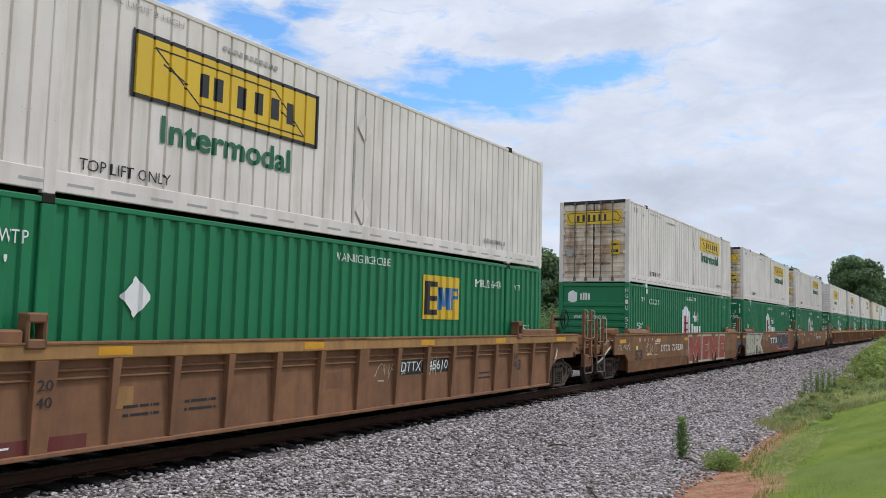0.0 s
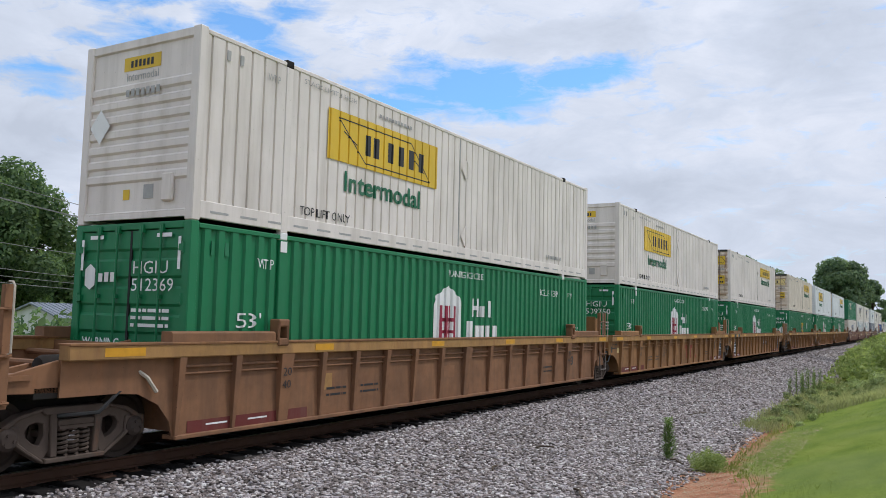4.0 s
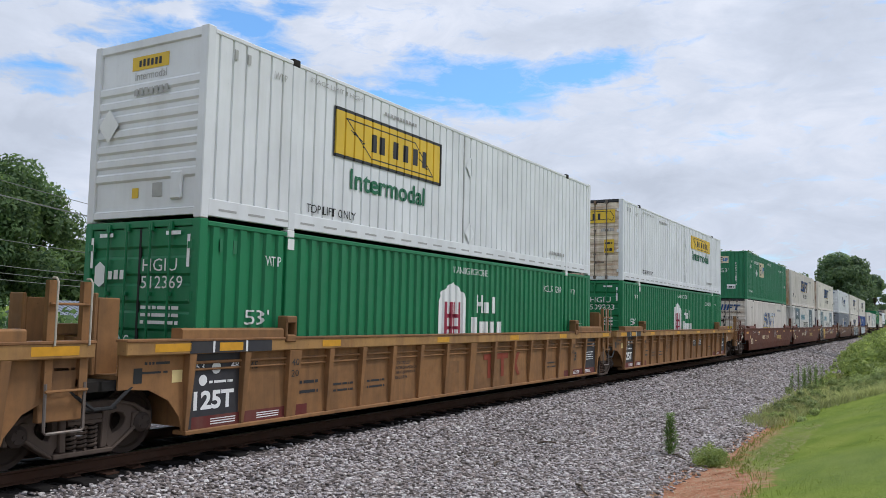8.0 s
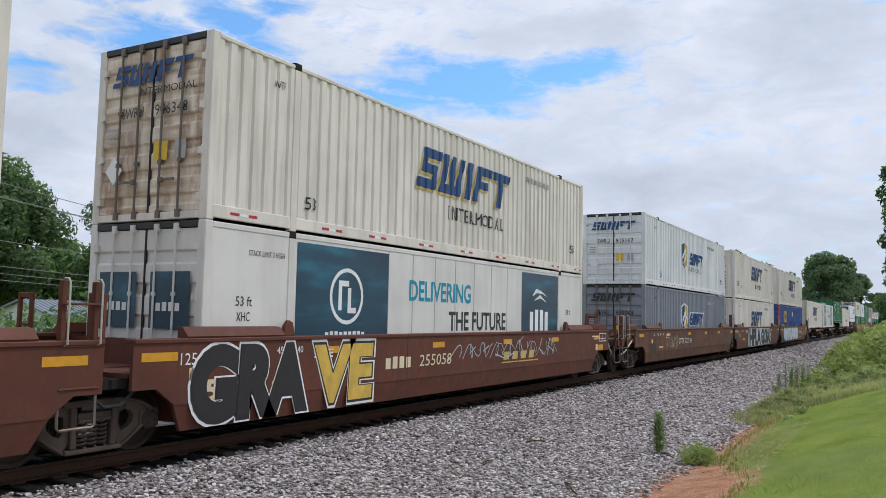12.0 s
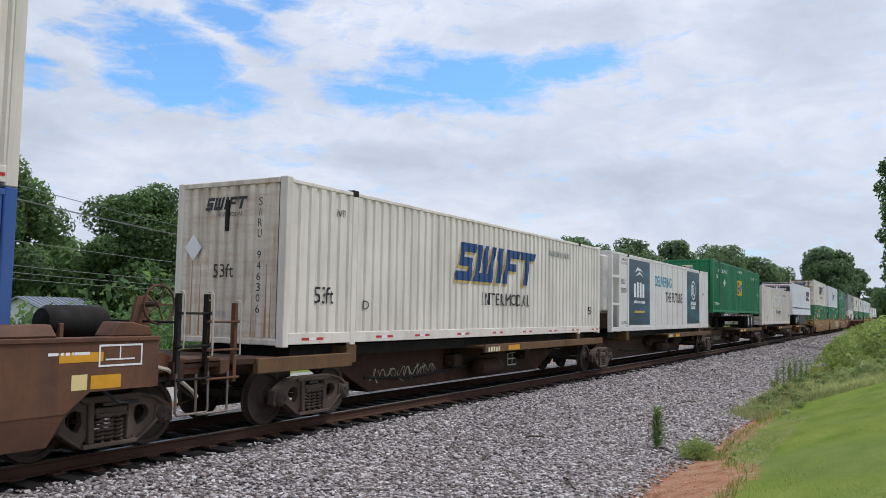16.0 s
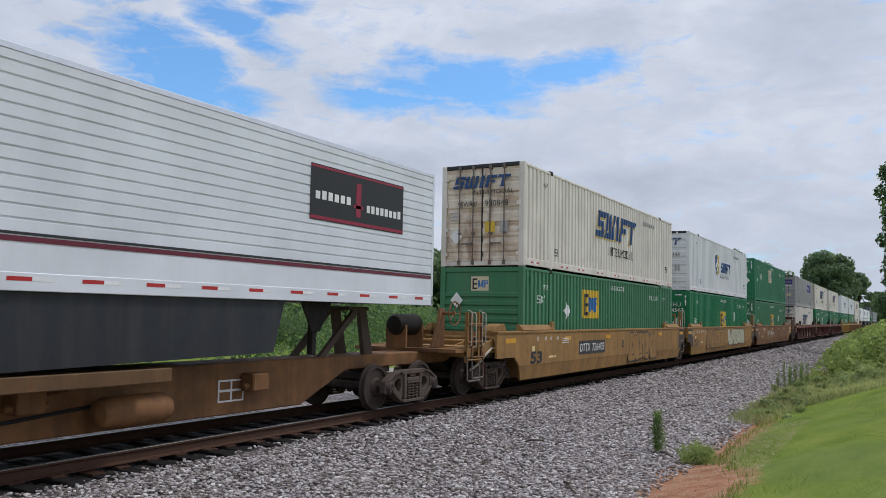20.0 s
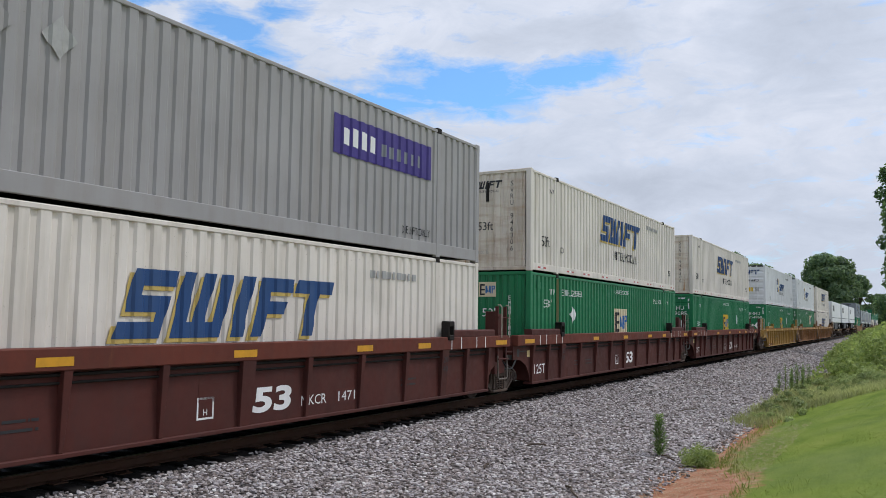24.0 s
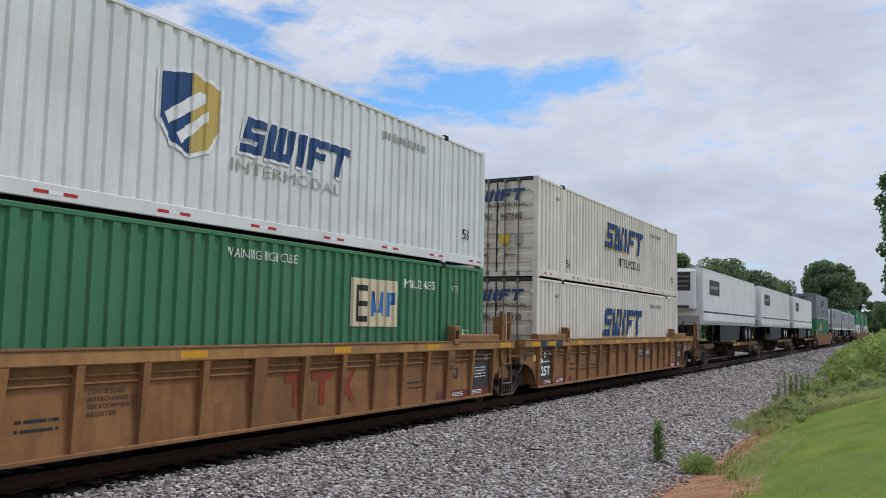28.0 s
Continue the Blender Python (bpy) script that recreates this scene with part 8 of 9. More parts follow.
def make_stones():
    """Loose ballast: many-faced pebbles, thick near the camera's side, thinner with distance."""
    rnd = np.random.RandomState(11)
    base = []
    for k in range(8):
        bm = bmesh.new()
        bmesh.ops.create_icosphere(bm, subdivisions=1, radius=1.0)
        r = random.Random(k)
        v = np.array([list(p.co) for p in bm.verts]) * np.array([[r.uniform(0.62, 1.32)] for _ in bm.verts])
        v *= np.array([1.18, r.uniform(0.6, 0.9), r.uniform(0.45, 0.7)])
        f = np.array([[p.index for p in q.verts] for q in bm.faces])
        bm.free()
        base.append((v, f))
    pts = []
    for y0, y1, dens, size in ((5.0, 12.0, 470, 0.031), (12.0, 18.0, 420, 0.032), (18.0, 26.0, 270, 0.035), (26.0, 38.0, 120, 0.040), (38.0, 60.0, 45, 0.048), (60.0, 110.0, 16, 0.07)):
        n = int((y1 - y0) * 5.3 * dens)
        x = rnd.uniform(1.05, 7.15, n)
        y = rnd.uniform(y0, y1, n)
        keep = rnd.uniform(0, 1, n) < np.clip((7.2 - x) / 0.6, 0.06, 1) * np.clip((x - 0.95) / 0.5, 0.05, 1)
        pts.append(np.stack([x, y, np.full(n, size)], 1)[keep])
    p = np.concatenate(pts)
    z = np.interp(p[:, 0], [g[0] for g in GROUND], [g[1] for g in GROUND]) + 0.018 + rnd.uniform(-0.012, 0.022, len(p))
    s = p[:, 2] * rnd.uniform(0.65, 1.35, len(p))
    kind = rnd.randint(0, 8, len(p))
    V, F, off = [], [], 0
    for k in range(8):
        idx = np.nonzero(kind == k)[0]
        v, f = base[k]
        a, b = rnd.uniform(0, 6.283, len(idx)), rnd.uniform(-0.7, 0.7, len(idx))
        ca, sa, cb, sb = np.cos(a), np.sin(a), np.cos(b), np.sin(b)
        w = v[None] * s[idx][:, None, None]
        y1, z1 = w[..., 1] * cb[:, None] - w[..., 2] * sb[:, None], w[..., 1] * sb[:, None] + w[..., 2] * cb[:, None]
        x2, y2 = w[..., 0] * ca[:, None] - y1 * sa[:, None], w[..., 0] * sa[:, None] + y1 * ca[:, None]
        W = np.stack([x2 + p[idx, 0][:, None], y2 + p[idx, 1][:, None], z1 + z[idx][:, None]], -1).reshape(-1, 3)
        Fk = (f[None] + (np.arange(len(idx)) * len(v))[:, None, None] + off).reshape(-1, 3)
        V.append(W), F.append(Fk)
        off += len(W)
    fast_mesh("ballast_stones", np.concatenate(V), np.concatenate(F), "stone", "loose grey crushed stones of the ballast", "ballast stones")


def fast_mesh(name, V, F, mat, label, category, kind="stuff", parent=None):
    """A big mesh of triangles or quads from arrays, as one object."""
    me = bpy.data.meshes.new(name)
    n = F.shape[1]
    me.vertices.add(len(V))
    me.vertices.foreach_set("co", V.astype(np.float32).ravel())
    me.loops.add(F.size)
    me.loops.foreach_set("vertex_index", F.astype(np.int32).ravel())
    me.polygons.add(len(F))
    me.polygons.foreach_set("loop_start", np.arange(0, F.size, n, dtype=np.int32))
    me.update(calc_edges=True)
    me.validate()
    if mat == "stone":
        me.shade_flat()
    me.materials.append(M[mat])
    ob = new(name, me)
    if parent is not None:
        ob.parent = parent
        return ob
    return tagged(ob, label, category, kind=kind)


def leaf_cloud(centres, radii, n, size, rng, flat=0.5):
    """Quads of leaves scattered through the outer part of ellipsoid clumps."""
    centres, radii = np.asarray(centres, float), np.asarray(radii, float)
    vol = radii.prod(1) ** 0.67
    pick = rng.choice(len(centres), n, p=vol / vol.sum())
    d = rng.normal(size=(n, 3))
    d /= np.linalg.norm(d, axis=1)[:, None]
    r = np.where(rng.uniform(0, 1, n) < 0.25, rng.uniform(0.3, 0.8, n), rng.uniform(0.80, 1.06, n))[:, None]
    c = centres[pick] + d * radii[pick] * r
    # each leaf faces outwards, loosely, with its tip hanging
    nrm = d + rng.normal(scale=0.55, size=(n, 3)) + np.array([0, 0, 0.35])
    nrm /= np.linalg.norm(nrm, axis=1)[:, None]
    t = np.cross(nrm, rng.normal(size=(n, 3)))
    t /= np.linalg.norm(t, axis=1)[:, None]
    b = np.cross(nrm, t)
    s = (size * rng.uniform(0.6, 1.4, n))[:, None]
    bend = nrm * s * 0.25
    V = np.stack([c - t * s - bend, c + b * s * flat, c + t * s - bend, c - b * s * flat], 1).reshape(-1, 3)
    F = np.arange(4 * n).reshape(-1, 4)
    return V, F


def clumps(height, width, low, k, rng, top=0.90, column=False):
    """Clump centres of a round-headed crown, uneven."""
    cs, rs = [], []
    for _ in range(k):
        a = rng.uniform(0, 6.283)
        h = low + (height - low) * rng.uniform(0.0, 1.0)
        q = (h - low) / (height - low)
        reach = width * 0.5 * math.sqrt(max(0.05, 1 - (abs(q - 0.42) / 0.62) ** 2.2))
        if column:
            reach = width * 0.5 * (1.0 if q < 0.8 else 1.0 - 2.0 * (q - 0.8)) * (0.85 + 0.15 * math.sin(q * 17))
        d = reach * math.sqrt(rng.uniform(0.05, 1.0)) * 0.82
        cs.append((d * math.cos(a), d * math.sin(a), h * top + height * 0.06))
        r = width * rng.uniform(0.12, 0.21)
        rs.append((r, r, r * rng.uniform(0.62, 0.9)))
    return cs, rs


def tree(x, y, height, width, seed, leaves=9000, size=0.22, low=0.15, mat="leaf", name="tree", label="broadleaf tree in full summer leaf", k=46, column=False):
    rng = np.random.RandomState(seed)
    t = thing(name, label, "tree", "trees along the line", pose(x, y, ground_z(x) - 0.05))
    g = Geo()
    r0 = height * 0.028
    bend = Vector((rng.uniform(-0.3, 0.3), rng.uniform(-0.3, 0.3), 0))
    pts = [Vector((0, 0, -0.2)), Vector((0, 0, height * 0.22)) + bend * 0.4, Vector((0, 0, height * 0.45)) + bend, Vector((0, 0, height * 0.72)) + bend * 1.6]
    for i in range(3):
        g.tube(pts[i], pts[i + 1], r0 * (1 - 0.27 * i), 9, r0 * (1 - 0.27 * (i + 1)))
    cs, rs = clumps(height, width, height * low, k, rng, 0.9, column)
    for c in cs[:14]:
        a = pts[1].lerp(pts[3], rng.uniform(0.0, 0.9))
        mid = a.lerp(Vector(c), 0.5) + Vector((0, 0, -height * 0.02))
        g.tube(a, mid, r0 * 0.34, 6, r0 * 0.22)
        g.tube(mid, Vector(c), r0 * 0.22, 5, r0 * 0.06)
    me = g.mesh("trunk")
    me.materials.append(M["bark"])
    part("trunk", me, t)
    V, F = leaf_cloud(cs, rs, leaves, size, rng)
    fast_mesh("crown", V, F, mat, "", "", parent=t)
    return t


def thicket(name, spots, mat, label, category, n, size, seed, kind="stuff"):
    """A mass of low growth: spots are (x, y, half width, half length, height)."""
    rng = np.random.RandomState(seed)
    cs, rs = [], []
    for x, y, a, b, h in spots:
        m = max(4, int(a * b * (7.0 if x > 0 else 3.0)))
        for _ in range(min(m, 40)):
            px, py = x + rng.uniform(-a, a), y + rng.uniform(-b, b)
            hh = h * rng.uniform(0.35, 1.0)
            r = max(0.12, min(a, b, h) * rng.uniform(0.35, 0.7))
            cs.append((px, py, ground_z(px) + hh - r * 0.6))
            rs.append((r, r, r * 0.8))
    V, F = leaf_cloud(cs, rs, n, size, rng)
    V[:, 2] = np.maximum(V[:, 2], np.interp(V[:, 0], [g[0] for g in GROUND], [g[1] for g in GROUND]) - 0.05)
    return fast_mesh(name, V, F, mat, label, category, kind)


def blades(name, x0, x1, y0, y1, n, tall, wide, mat, label, seed, keep=None, lean=0.5, category="grass"):
    rng = np.random.RandomState(seed)
    x, y = rng.uniform(x0, x1, n), rng.uniform(y0, y1, n)
    if keep is not None:
        k = keep(x, y, rng)
        x, y = x[k], y[k]
        n = len(x)
    z = np.interp(x, [g[0] for g in GROUND], [g[1] for g in GROUND]) - 0.01
    a = rng.uniform(0, 6.283, n)
    h = tall * rng.uniform(0.5, 1.25, n)
    w = wide * rng.uniform(0.7, 1.3, n)
    lx, ly = np.cos(a) * h * lean * rng.uniform(0, 1, n), np.sin(a) * h * lean * rng.uniform(0, 1, n)
    px, py = -np.sin(a) * w, np.cos(a) * w
    P = np.stack([x, y, z], 1)
    up = np.stack([lx, ly, h], 1)
    side = np.stack([px, py, np.zeros(n)], 1)
    mid = P + up * np.array([0.4, 0.4, 0.6])
    V = np.stack([P - side, P + side, mid + side * 0.7, P + up, mid - side * 0.7], 1).reshape(-1, 3)
    F = np.arange(5 * n).reshape(-1, 5)
    return fast_mesh(name, V, F, mat, label, category)


def stalk_weed(x, y, height, n, spread, seed, label):
    """A single upright weed: one stem ringed with narrow leaves."""
    rng = np.random.RandomState(seed)
    w = thing("tall_weed", label, "weed", at=pose(x, y, ground_z(x)))
    g = Geo()
    for k in range(5):
        a, d = rng.uniform(0, 6.28), rng.uniform(0, spread * 0.6)
        g.tube((d * math.cos(a) * 0.4, d * math.sin(a) * 0.4, 0), (d * math.cos(a), d * math.sin(a), height * rng.uniform(0.75, 1.0)), 0.010, 5, 0.004)
    me = g.mesh("stem")
    me.materials.append(M["weed"])
    part("stem", me, w)
    zz = height * rng.uniform(0.04, 1.0, n) ** 0.9
    a = rng.uniform(0, 6.283, n)
    l = spread * rng.uniform(0.35, 1.15, n) * (1.05 - 0.62 * zz / height)
    r0 = spread * rng.uniform(0, 0.45, n)
    base = np.stack([np.cos(a) * r0, np.sin(a) * r0, zz], 1)
    out = np.stack([np.cos(a) * l, np.sin(a) * l, l * rng.uniform(0.2, 0.9, n)], 1)
    sd = np.stack([-np.sin(a), np.cos(a), np.zeros(n)], 1) * 0.012
    V = np.stack([base - sd * 0.3, base + out * 0.5 - sd, base + out, base + out * 0.5 + sd], 1).reshape(-1, 3)
    fast_mesh("foliage", V, np.arange(4 * n).reshape(-1, 4), "weed_green", "", "", parent=w)
    return w


def lawn_edge(y):
    """Where the mown grass begins, across the track's direction."""
    return np.interp(y, [8, 12.2, 13.6, 15.0, 17.5, 20, 21.6, 23.2, 24.4, 25.6, 26.6, 28, 31], [8.30, 8.22, 7.82, 7.36, 7.22, 7.25, 7.36, 7.62, 7.9, 8.6, 9.9, 13, 30])


def make_verge():
    stalk_weed(6.10, 15.9, 0.80, 800, 0.17, 3, "upright green weed growing in the ballast")
    b = thing("weed_clump", "low bushy green weed at the edge of the ballast", "weed", at=pose(7.12, 14.9, ground_z(7.12)))
    rng = np.random.RandomState(8)
    cs = [(rng.uniform(-0.10, 0.34) - 0.33 * q, -0.62 * (0.5 - q) * 1.5 + rng.uniform(-0.15, 0.15), rng.uniform(0.03, 0.14 + 0.16 * q)) for q in rng.uniform(0, 1, 18)]
    V, F = leaf_cloud(cs, [(0.13, 0.13, 0.12)] * 18, 2600, 0.036, rng, 0.22)
    fast_mesh("foliage", V, F, "leaf_light", "", "", parent=b)

    def on_lawn(x, y, rng):
        return x > lawn_edge(y) + 0.10 * np.sin(y * 2.3 + 1) + rng.normal(scale=0.14, size=len(x))
    blades("lawn_grass", 7.3, 13.0, 6.5, 20, 15000, 0.020, 0.006, "blade", "short mown green grass", 1, on_lawn, 0.9)
    blades("lawn_grass", 7.3, 18.0, 20, 38, 9000, 0.026, 0.010, "blade", "short mown green grass", 2, on_lawn)
    blades("edge_grass", 7.1, 8.9, 9, 24, 9000, 0.085, 0.005, "blade", "ragged grass at the edge of the lawn", 5, lambda x, y, r: np.abs(x - lawn_edge(y) - 0.06) < np.abs(r.normal(scale=0.13, size=len(x))), 0.9)
    # a patch of rough seeding grass and low weeds where the earth strip ends
    rough = lambda x, y, r: (x > 6.42 + 0.5 * np.clip((23.5 - y) / 3, 0, 1) ** 2 + r.normal(scale=0.16, size=len(x)) + 0.12 * np.sin(y * 1.9)) & (x < lawn_edge(y) + r.normal(scale=0.12, size=len(x)))
    blades("rough_grass", 6.0, 14, 20.8, 44, 60000, 0.20, 0.010, "dry_weed", "tufts of rough seeding grass between ballast and lawn", 4, rough, 0.8)
    thicket("verge_weeds", [(7.0, 22.6, 0.35, 0.9, 0.26), (7.3, 24.5, 0.6, 1.2, 0.30), (6.9, 27, 0.5, 1.6, 0.32), (7.6, 27.5, 0.5, 1.8, 0.30), (7.2, 30.5, 0.7, 1.8, 0.34), (7.7, 22.3, 0.25, 0.8, 0.20), (7.4, 33.5, 0.8, 1.6, 0.4), (6.2, 33, 0.3, 1.2, 0.25), (8.6, 36, 0.7, 1.2, 0.35), (9.5, 37, 0.9, 1.2, 0.4), (8.0, 35, 0.6, 1.2, 0.4), (8.9, 30.5, 0.8, 1.3, 0.34), (10.2, 30.5, 0.9, 1.3, 0.4), (8.4, 32.5, 0.7, 1.4, 0.42), (9.6, 33, 0.9, 1.6, 0.5), (11.2, 33, 1.0, 2.0, 0.5), (9.0, 29.0, 0.5, 0.5, 0.25)], "weed", "low green weeds between ballast and lawn", "weeds", 26000, 0.045, 6)
    for k in range(11):
        stalk_weed(6.05 + 0.085 * k + 0.06 * ((k * 7) % 3), 33.2 + (k * 5 % 4) * 0.55, 0.70 + 0.12 * (k * 3 % 4), 170, 0.15, 20 + k, "upright green weed at the foot of the ballast")
    thicket("bramble_bank", [(7.2, 37.2, 0.35, 1.2, 0.9), (7.6, 39, 0.6, 2.0, 1.15), (8.3, 38.4, 0.7, 2.0, 1.3), (8.9, 40, 0.9, 3.0, 1.7), (9.6, 42, 1.0, 4.0, 1.9), (8.4, 34.8, 0.6, 1.2, 0.7), (9.2, 35.2, 0.8, 1.2, 0.9), (10.2, 36, 1.0, 1.5, 1.0), (7.3, 44, 0.6, 4.0, 1.25), (7.1, 53, 0.7, 5.0, 1.35), (6.9, 65, 0.8, 7.0, 1.4), (6.7, 80, 0.9, 9.0, 1.5), (8.9, 49, 1.4, 5.0, 1.7), (9.3, 60, 1.8, 6.0, 1.9), (10.8, 46, 1.3, 6.0, 1.6), (9.2, 74, 2.0, 8.0, 2.0)], "leaf_light", "bank of leafy brambles and vines beside the line", "bushes", 70000, 0.095, 7)
    thicket("verge_brush", [(6.9, 98, 1.2, 10, 1.5), (6.6, 122, 1.5, 14, 1.6), (7.5, 160, 2.6, 25, 2.2), (7.0, 215, 2.4, 30, 2.4)], "leaf_light", "scrub beside the line", "bushes", 12000, 0.22, 9)
    # dead sticks and scraps on the stones
    for k, (x, y, l, a) in enumerate([(4.75, 23.2, 0.75, 60), (3.9, 14.6, 0.35, 20), (6.1, 11.4, 0.7, 120), (4.2, 12.2, 0.3, 100), (6.55, 15.2, 0.4, 130)]):
        g = Geo().pipe([(0, 0, 0), (l * 0.4, 0.04, 0.03), (l * 0.75, 0.0, 0.035), (l, 0.06, 0.02)], 0.016, 6)
        me = g.mesh("stick")
        me.materials.append(M["bark"])
        ob = new("stick", me)
        ob.matrix_basis = pose(x, y, ground_z(x) + 0.055, 0, 0, a)
        tagged(ob, "dead brown stick lying on the ballast", "stick", "sticks on the ballast")
    rng = np.random.RandomState(31)
    n = 5200
    x, y = rng.uniform(6.7, 8.4, n), rng.uniform(9, 20, n)
    z = np.interp(x, [g[0] for g in GROUND], [g[1] for g in GROUND]) + 0.012
    a, l = rng.uniform(0, 6.283, n), rng.uniform(0.02, 0.08, n)
    P, d = np.stack([x, y, z], 1), np.stack([np.cos(a) * l, np.sin(a) * l, rng.uniform(-0.003, 0.02, n)], 1)
    s = np.stack([-np.sin(a), np.cos(a), np.zeros(n)], 1) * 0.004
    V = np.stack([P - s, P + s, P + d + s, P + d - s], 1).reshape(-1, 3)
    fast_mesh("straw_litter", V, np.arange(4 * n).reshape(-1, 4), "straw", "dry straw and chips on the red earth", "litter")


def bearing(az, dist):
    """A place by its bearing left of the line and its distance from where the camera stands."""
    return EYE.x - dist * math.sin(radians(az)), dist * math.cos(radians(az))


def make_trees():
    for az, d, h, w, s, n in ((59.2, 66, 11.4, 10.9, 1, 26000), (50.0, 72, 10.9, 9.8, 2, 16000), (44.0, 74, 11.0, 9.0, 3, 12000), (66.5, 70, 12.0, 13.0, 4, 10000)):
        x, y = bearing(az, d)
        tree(x, y, h, w, s, int(n * 1.9), 0.19, 0.16 if s == 1 else 0.08, k=60)
    # lower trees that close the gaps behind the house and the wires
    for az, d, h, w, s in ((62.5, 84, 8.5, 13, 5), (55.0, 88, 7.5, 12, 6), (50.5, 92, 7.0, 12, 7), (70.5, 84, 9, 14, 8), (46.0, 92, 7.5, 12, 9), (41.0, 90, 8, 12, 10)):
        x, y = bearing(az, d)
        tree(x, y, h, w, s, 6500, 0.34, 0.02, k=34)
    # wood behind the line, seen over the flat cars and through gaps
    rng = random.Random(3)
    for az, d, h, w in ((39, 95, 9, 9), (35, 100, 9.5, 10), (31, 105, 10, 10), (27.5, 112, 10.5, 11), (24.2, 120, 11.5, 11), (21.2, 130, 13, 12), (18.6, 140, 13.5, 12), (16.0, 150, 14.8, 13), (13.9, 158, 15.2, 10), (12.0, 165, 13.2, 12), (10.3, 170, 15.6, 13), (8.6, 180, 13.5, 13), (7.2, 195, 13, 12)):
        x, y = bearing(az + rng.uniform(-0.4, 0.4), d)
        tree(x, y, h, w, int(d), 10500, 0.36, 0.03, "leaf_hazed", k=44)
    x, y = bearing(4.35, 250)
    tree(x, y, 20.4, 16.8, 71, 34000, 0.44, 0.03, "leaf_hazed", label="great round-headed oak beside the line", k=70)
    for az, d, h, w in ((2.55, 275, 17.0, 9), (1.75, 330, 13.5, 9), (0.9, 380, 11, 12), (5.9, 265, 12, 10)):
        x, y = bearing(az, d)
        tree(x, y, h, w, int(d), 4500, 0.5, 0.04, "leaf_hazed", k=30)
    # tall vine-hung tree on the near side
    x, y = bearing(-0.62, 76)
    tree(x, y, 15.2, 6.8, 91, 26000, 0.20, 0.02, "leaf", label="tall vine-covered tree beside the line", k=80, column=True)
    x, y = bearing(-0.6, 120)
    tree(x, y, 9.0, 9.0, 92, 6000, 0.26, 0.03, "leaf_hazed", k=30)
    # hedge and scrub beyond the track
    spots = []
    for k in range(26):
        spots.append((-30 - 6 * math.sin(k * 1.7), -5 + k * 6.5, 4.0, 4.0, 3.0 + 1.2 * math.sin(k * 2.3)))
    near = [(-13.2 - 0.8 * math.sin(k * 2.1), 2 + k * 4.6, 1.4, 3.0, 0.40 if 1 < k < 5 else 0.95 + 0.25 * math.sin(k * 1.3)) for k in range(20)] + [(-18.5 - math.sin(k * 1.9), 27 + k * 6, 1.8, 3.6, 2.0 + 0.5 * math.sin(k * 2.7)) for k in range(14)]
    thicket("scrub_row", near, "leaf", "low dark green scrub beyond the railway", "bushes", 60000, 0.085, 14)
    thicket("far_hedge", spots, "leaf", "dense green hedge beyond the railway", "hedge", 26000, 0.26, 12)
    thicket("far_bushes", [(-21, 30, 2, 3, 1.6), (-22, 42, 2.5, 4, 2.0), (-20, 55, 2, 4, 1.8), (-26, 32, 3, 3, 1.8)], "leaf", "green bushes beyond the railway", "bushes", 9000, 0.16, 13)


def make_house():
    M["roofing"] = paint("grey_metal_roofing", (0.26, 0.29, 0.335), 0.45, 0.3, (0.2, 0.18, 0.15), 0.0, 0.3)
    M["siding"] = paint("white_board_siding", (0.74, 0.74, 0.72), 0.6, 0.3)
    M["pane"] = plain("dark_window_pane", (0.03, 0.035, 0.04), 0.1)
    x, y = bearing(57.0, 58)
    h = thing("shed", "low white shed with a grey metal gable roof", "shed", at=pose(x, y, ground_z(x), 0, 0, 57.0 - 35))
    w, l, e, r = 4.2, 6.0, 1.25, 2.1
    piece("wall", lambda: Geo().prism([(-w / 2, -0.3), (w / 2, -0.3), (w / 2, e), (0, r), (-w / 2, e)], "y", 0, l), "siding", h, bevel=0.02)
    for s in (1, -1):
        rf = piece("roof", lambda: Geo().prism([(0, r + 0.04), (0, r + 0.14), (s * (w / 2 + 0.4), e - 0.12), (s * (w / 2 + 0.4), e - 0.22)], "y", -0.35, l + 0.35), "roofing", h, f"{s}")
        for k in range(14):
            piece("seam", lambda: Geo().prism([(0, r + 0.13), (0, r + 0.18), (s * (w / 2 + 0.4), e - 0.08), (s * (w / 2 + 0.4), e - 0.13)], "y", -0.02, 0.02), "roofing", rf, f"{s}", at=pose(0, k * 0.55 - 0.1, 0))
    for yy in (1.5, 4.5):
        wn = piece("window", lambda: Geo().box(w / 2, w / 2 + 0.06, -0.5, 0.5, 0.35, 0.95), "siding", h, at=pose(0, yy, 0))
        piece("pane", lambda: Geo().box(w / 2 + 0.05, w / 2 + 0.07, -0.42, 0.42, 0.42, 0.88), "pane", wn)


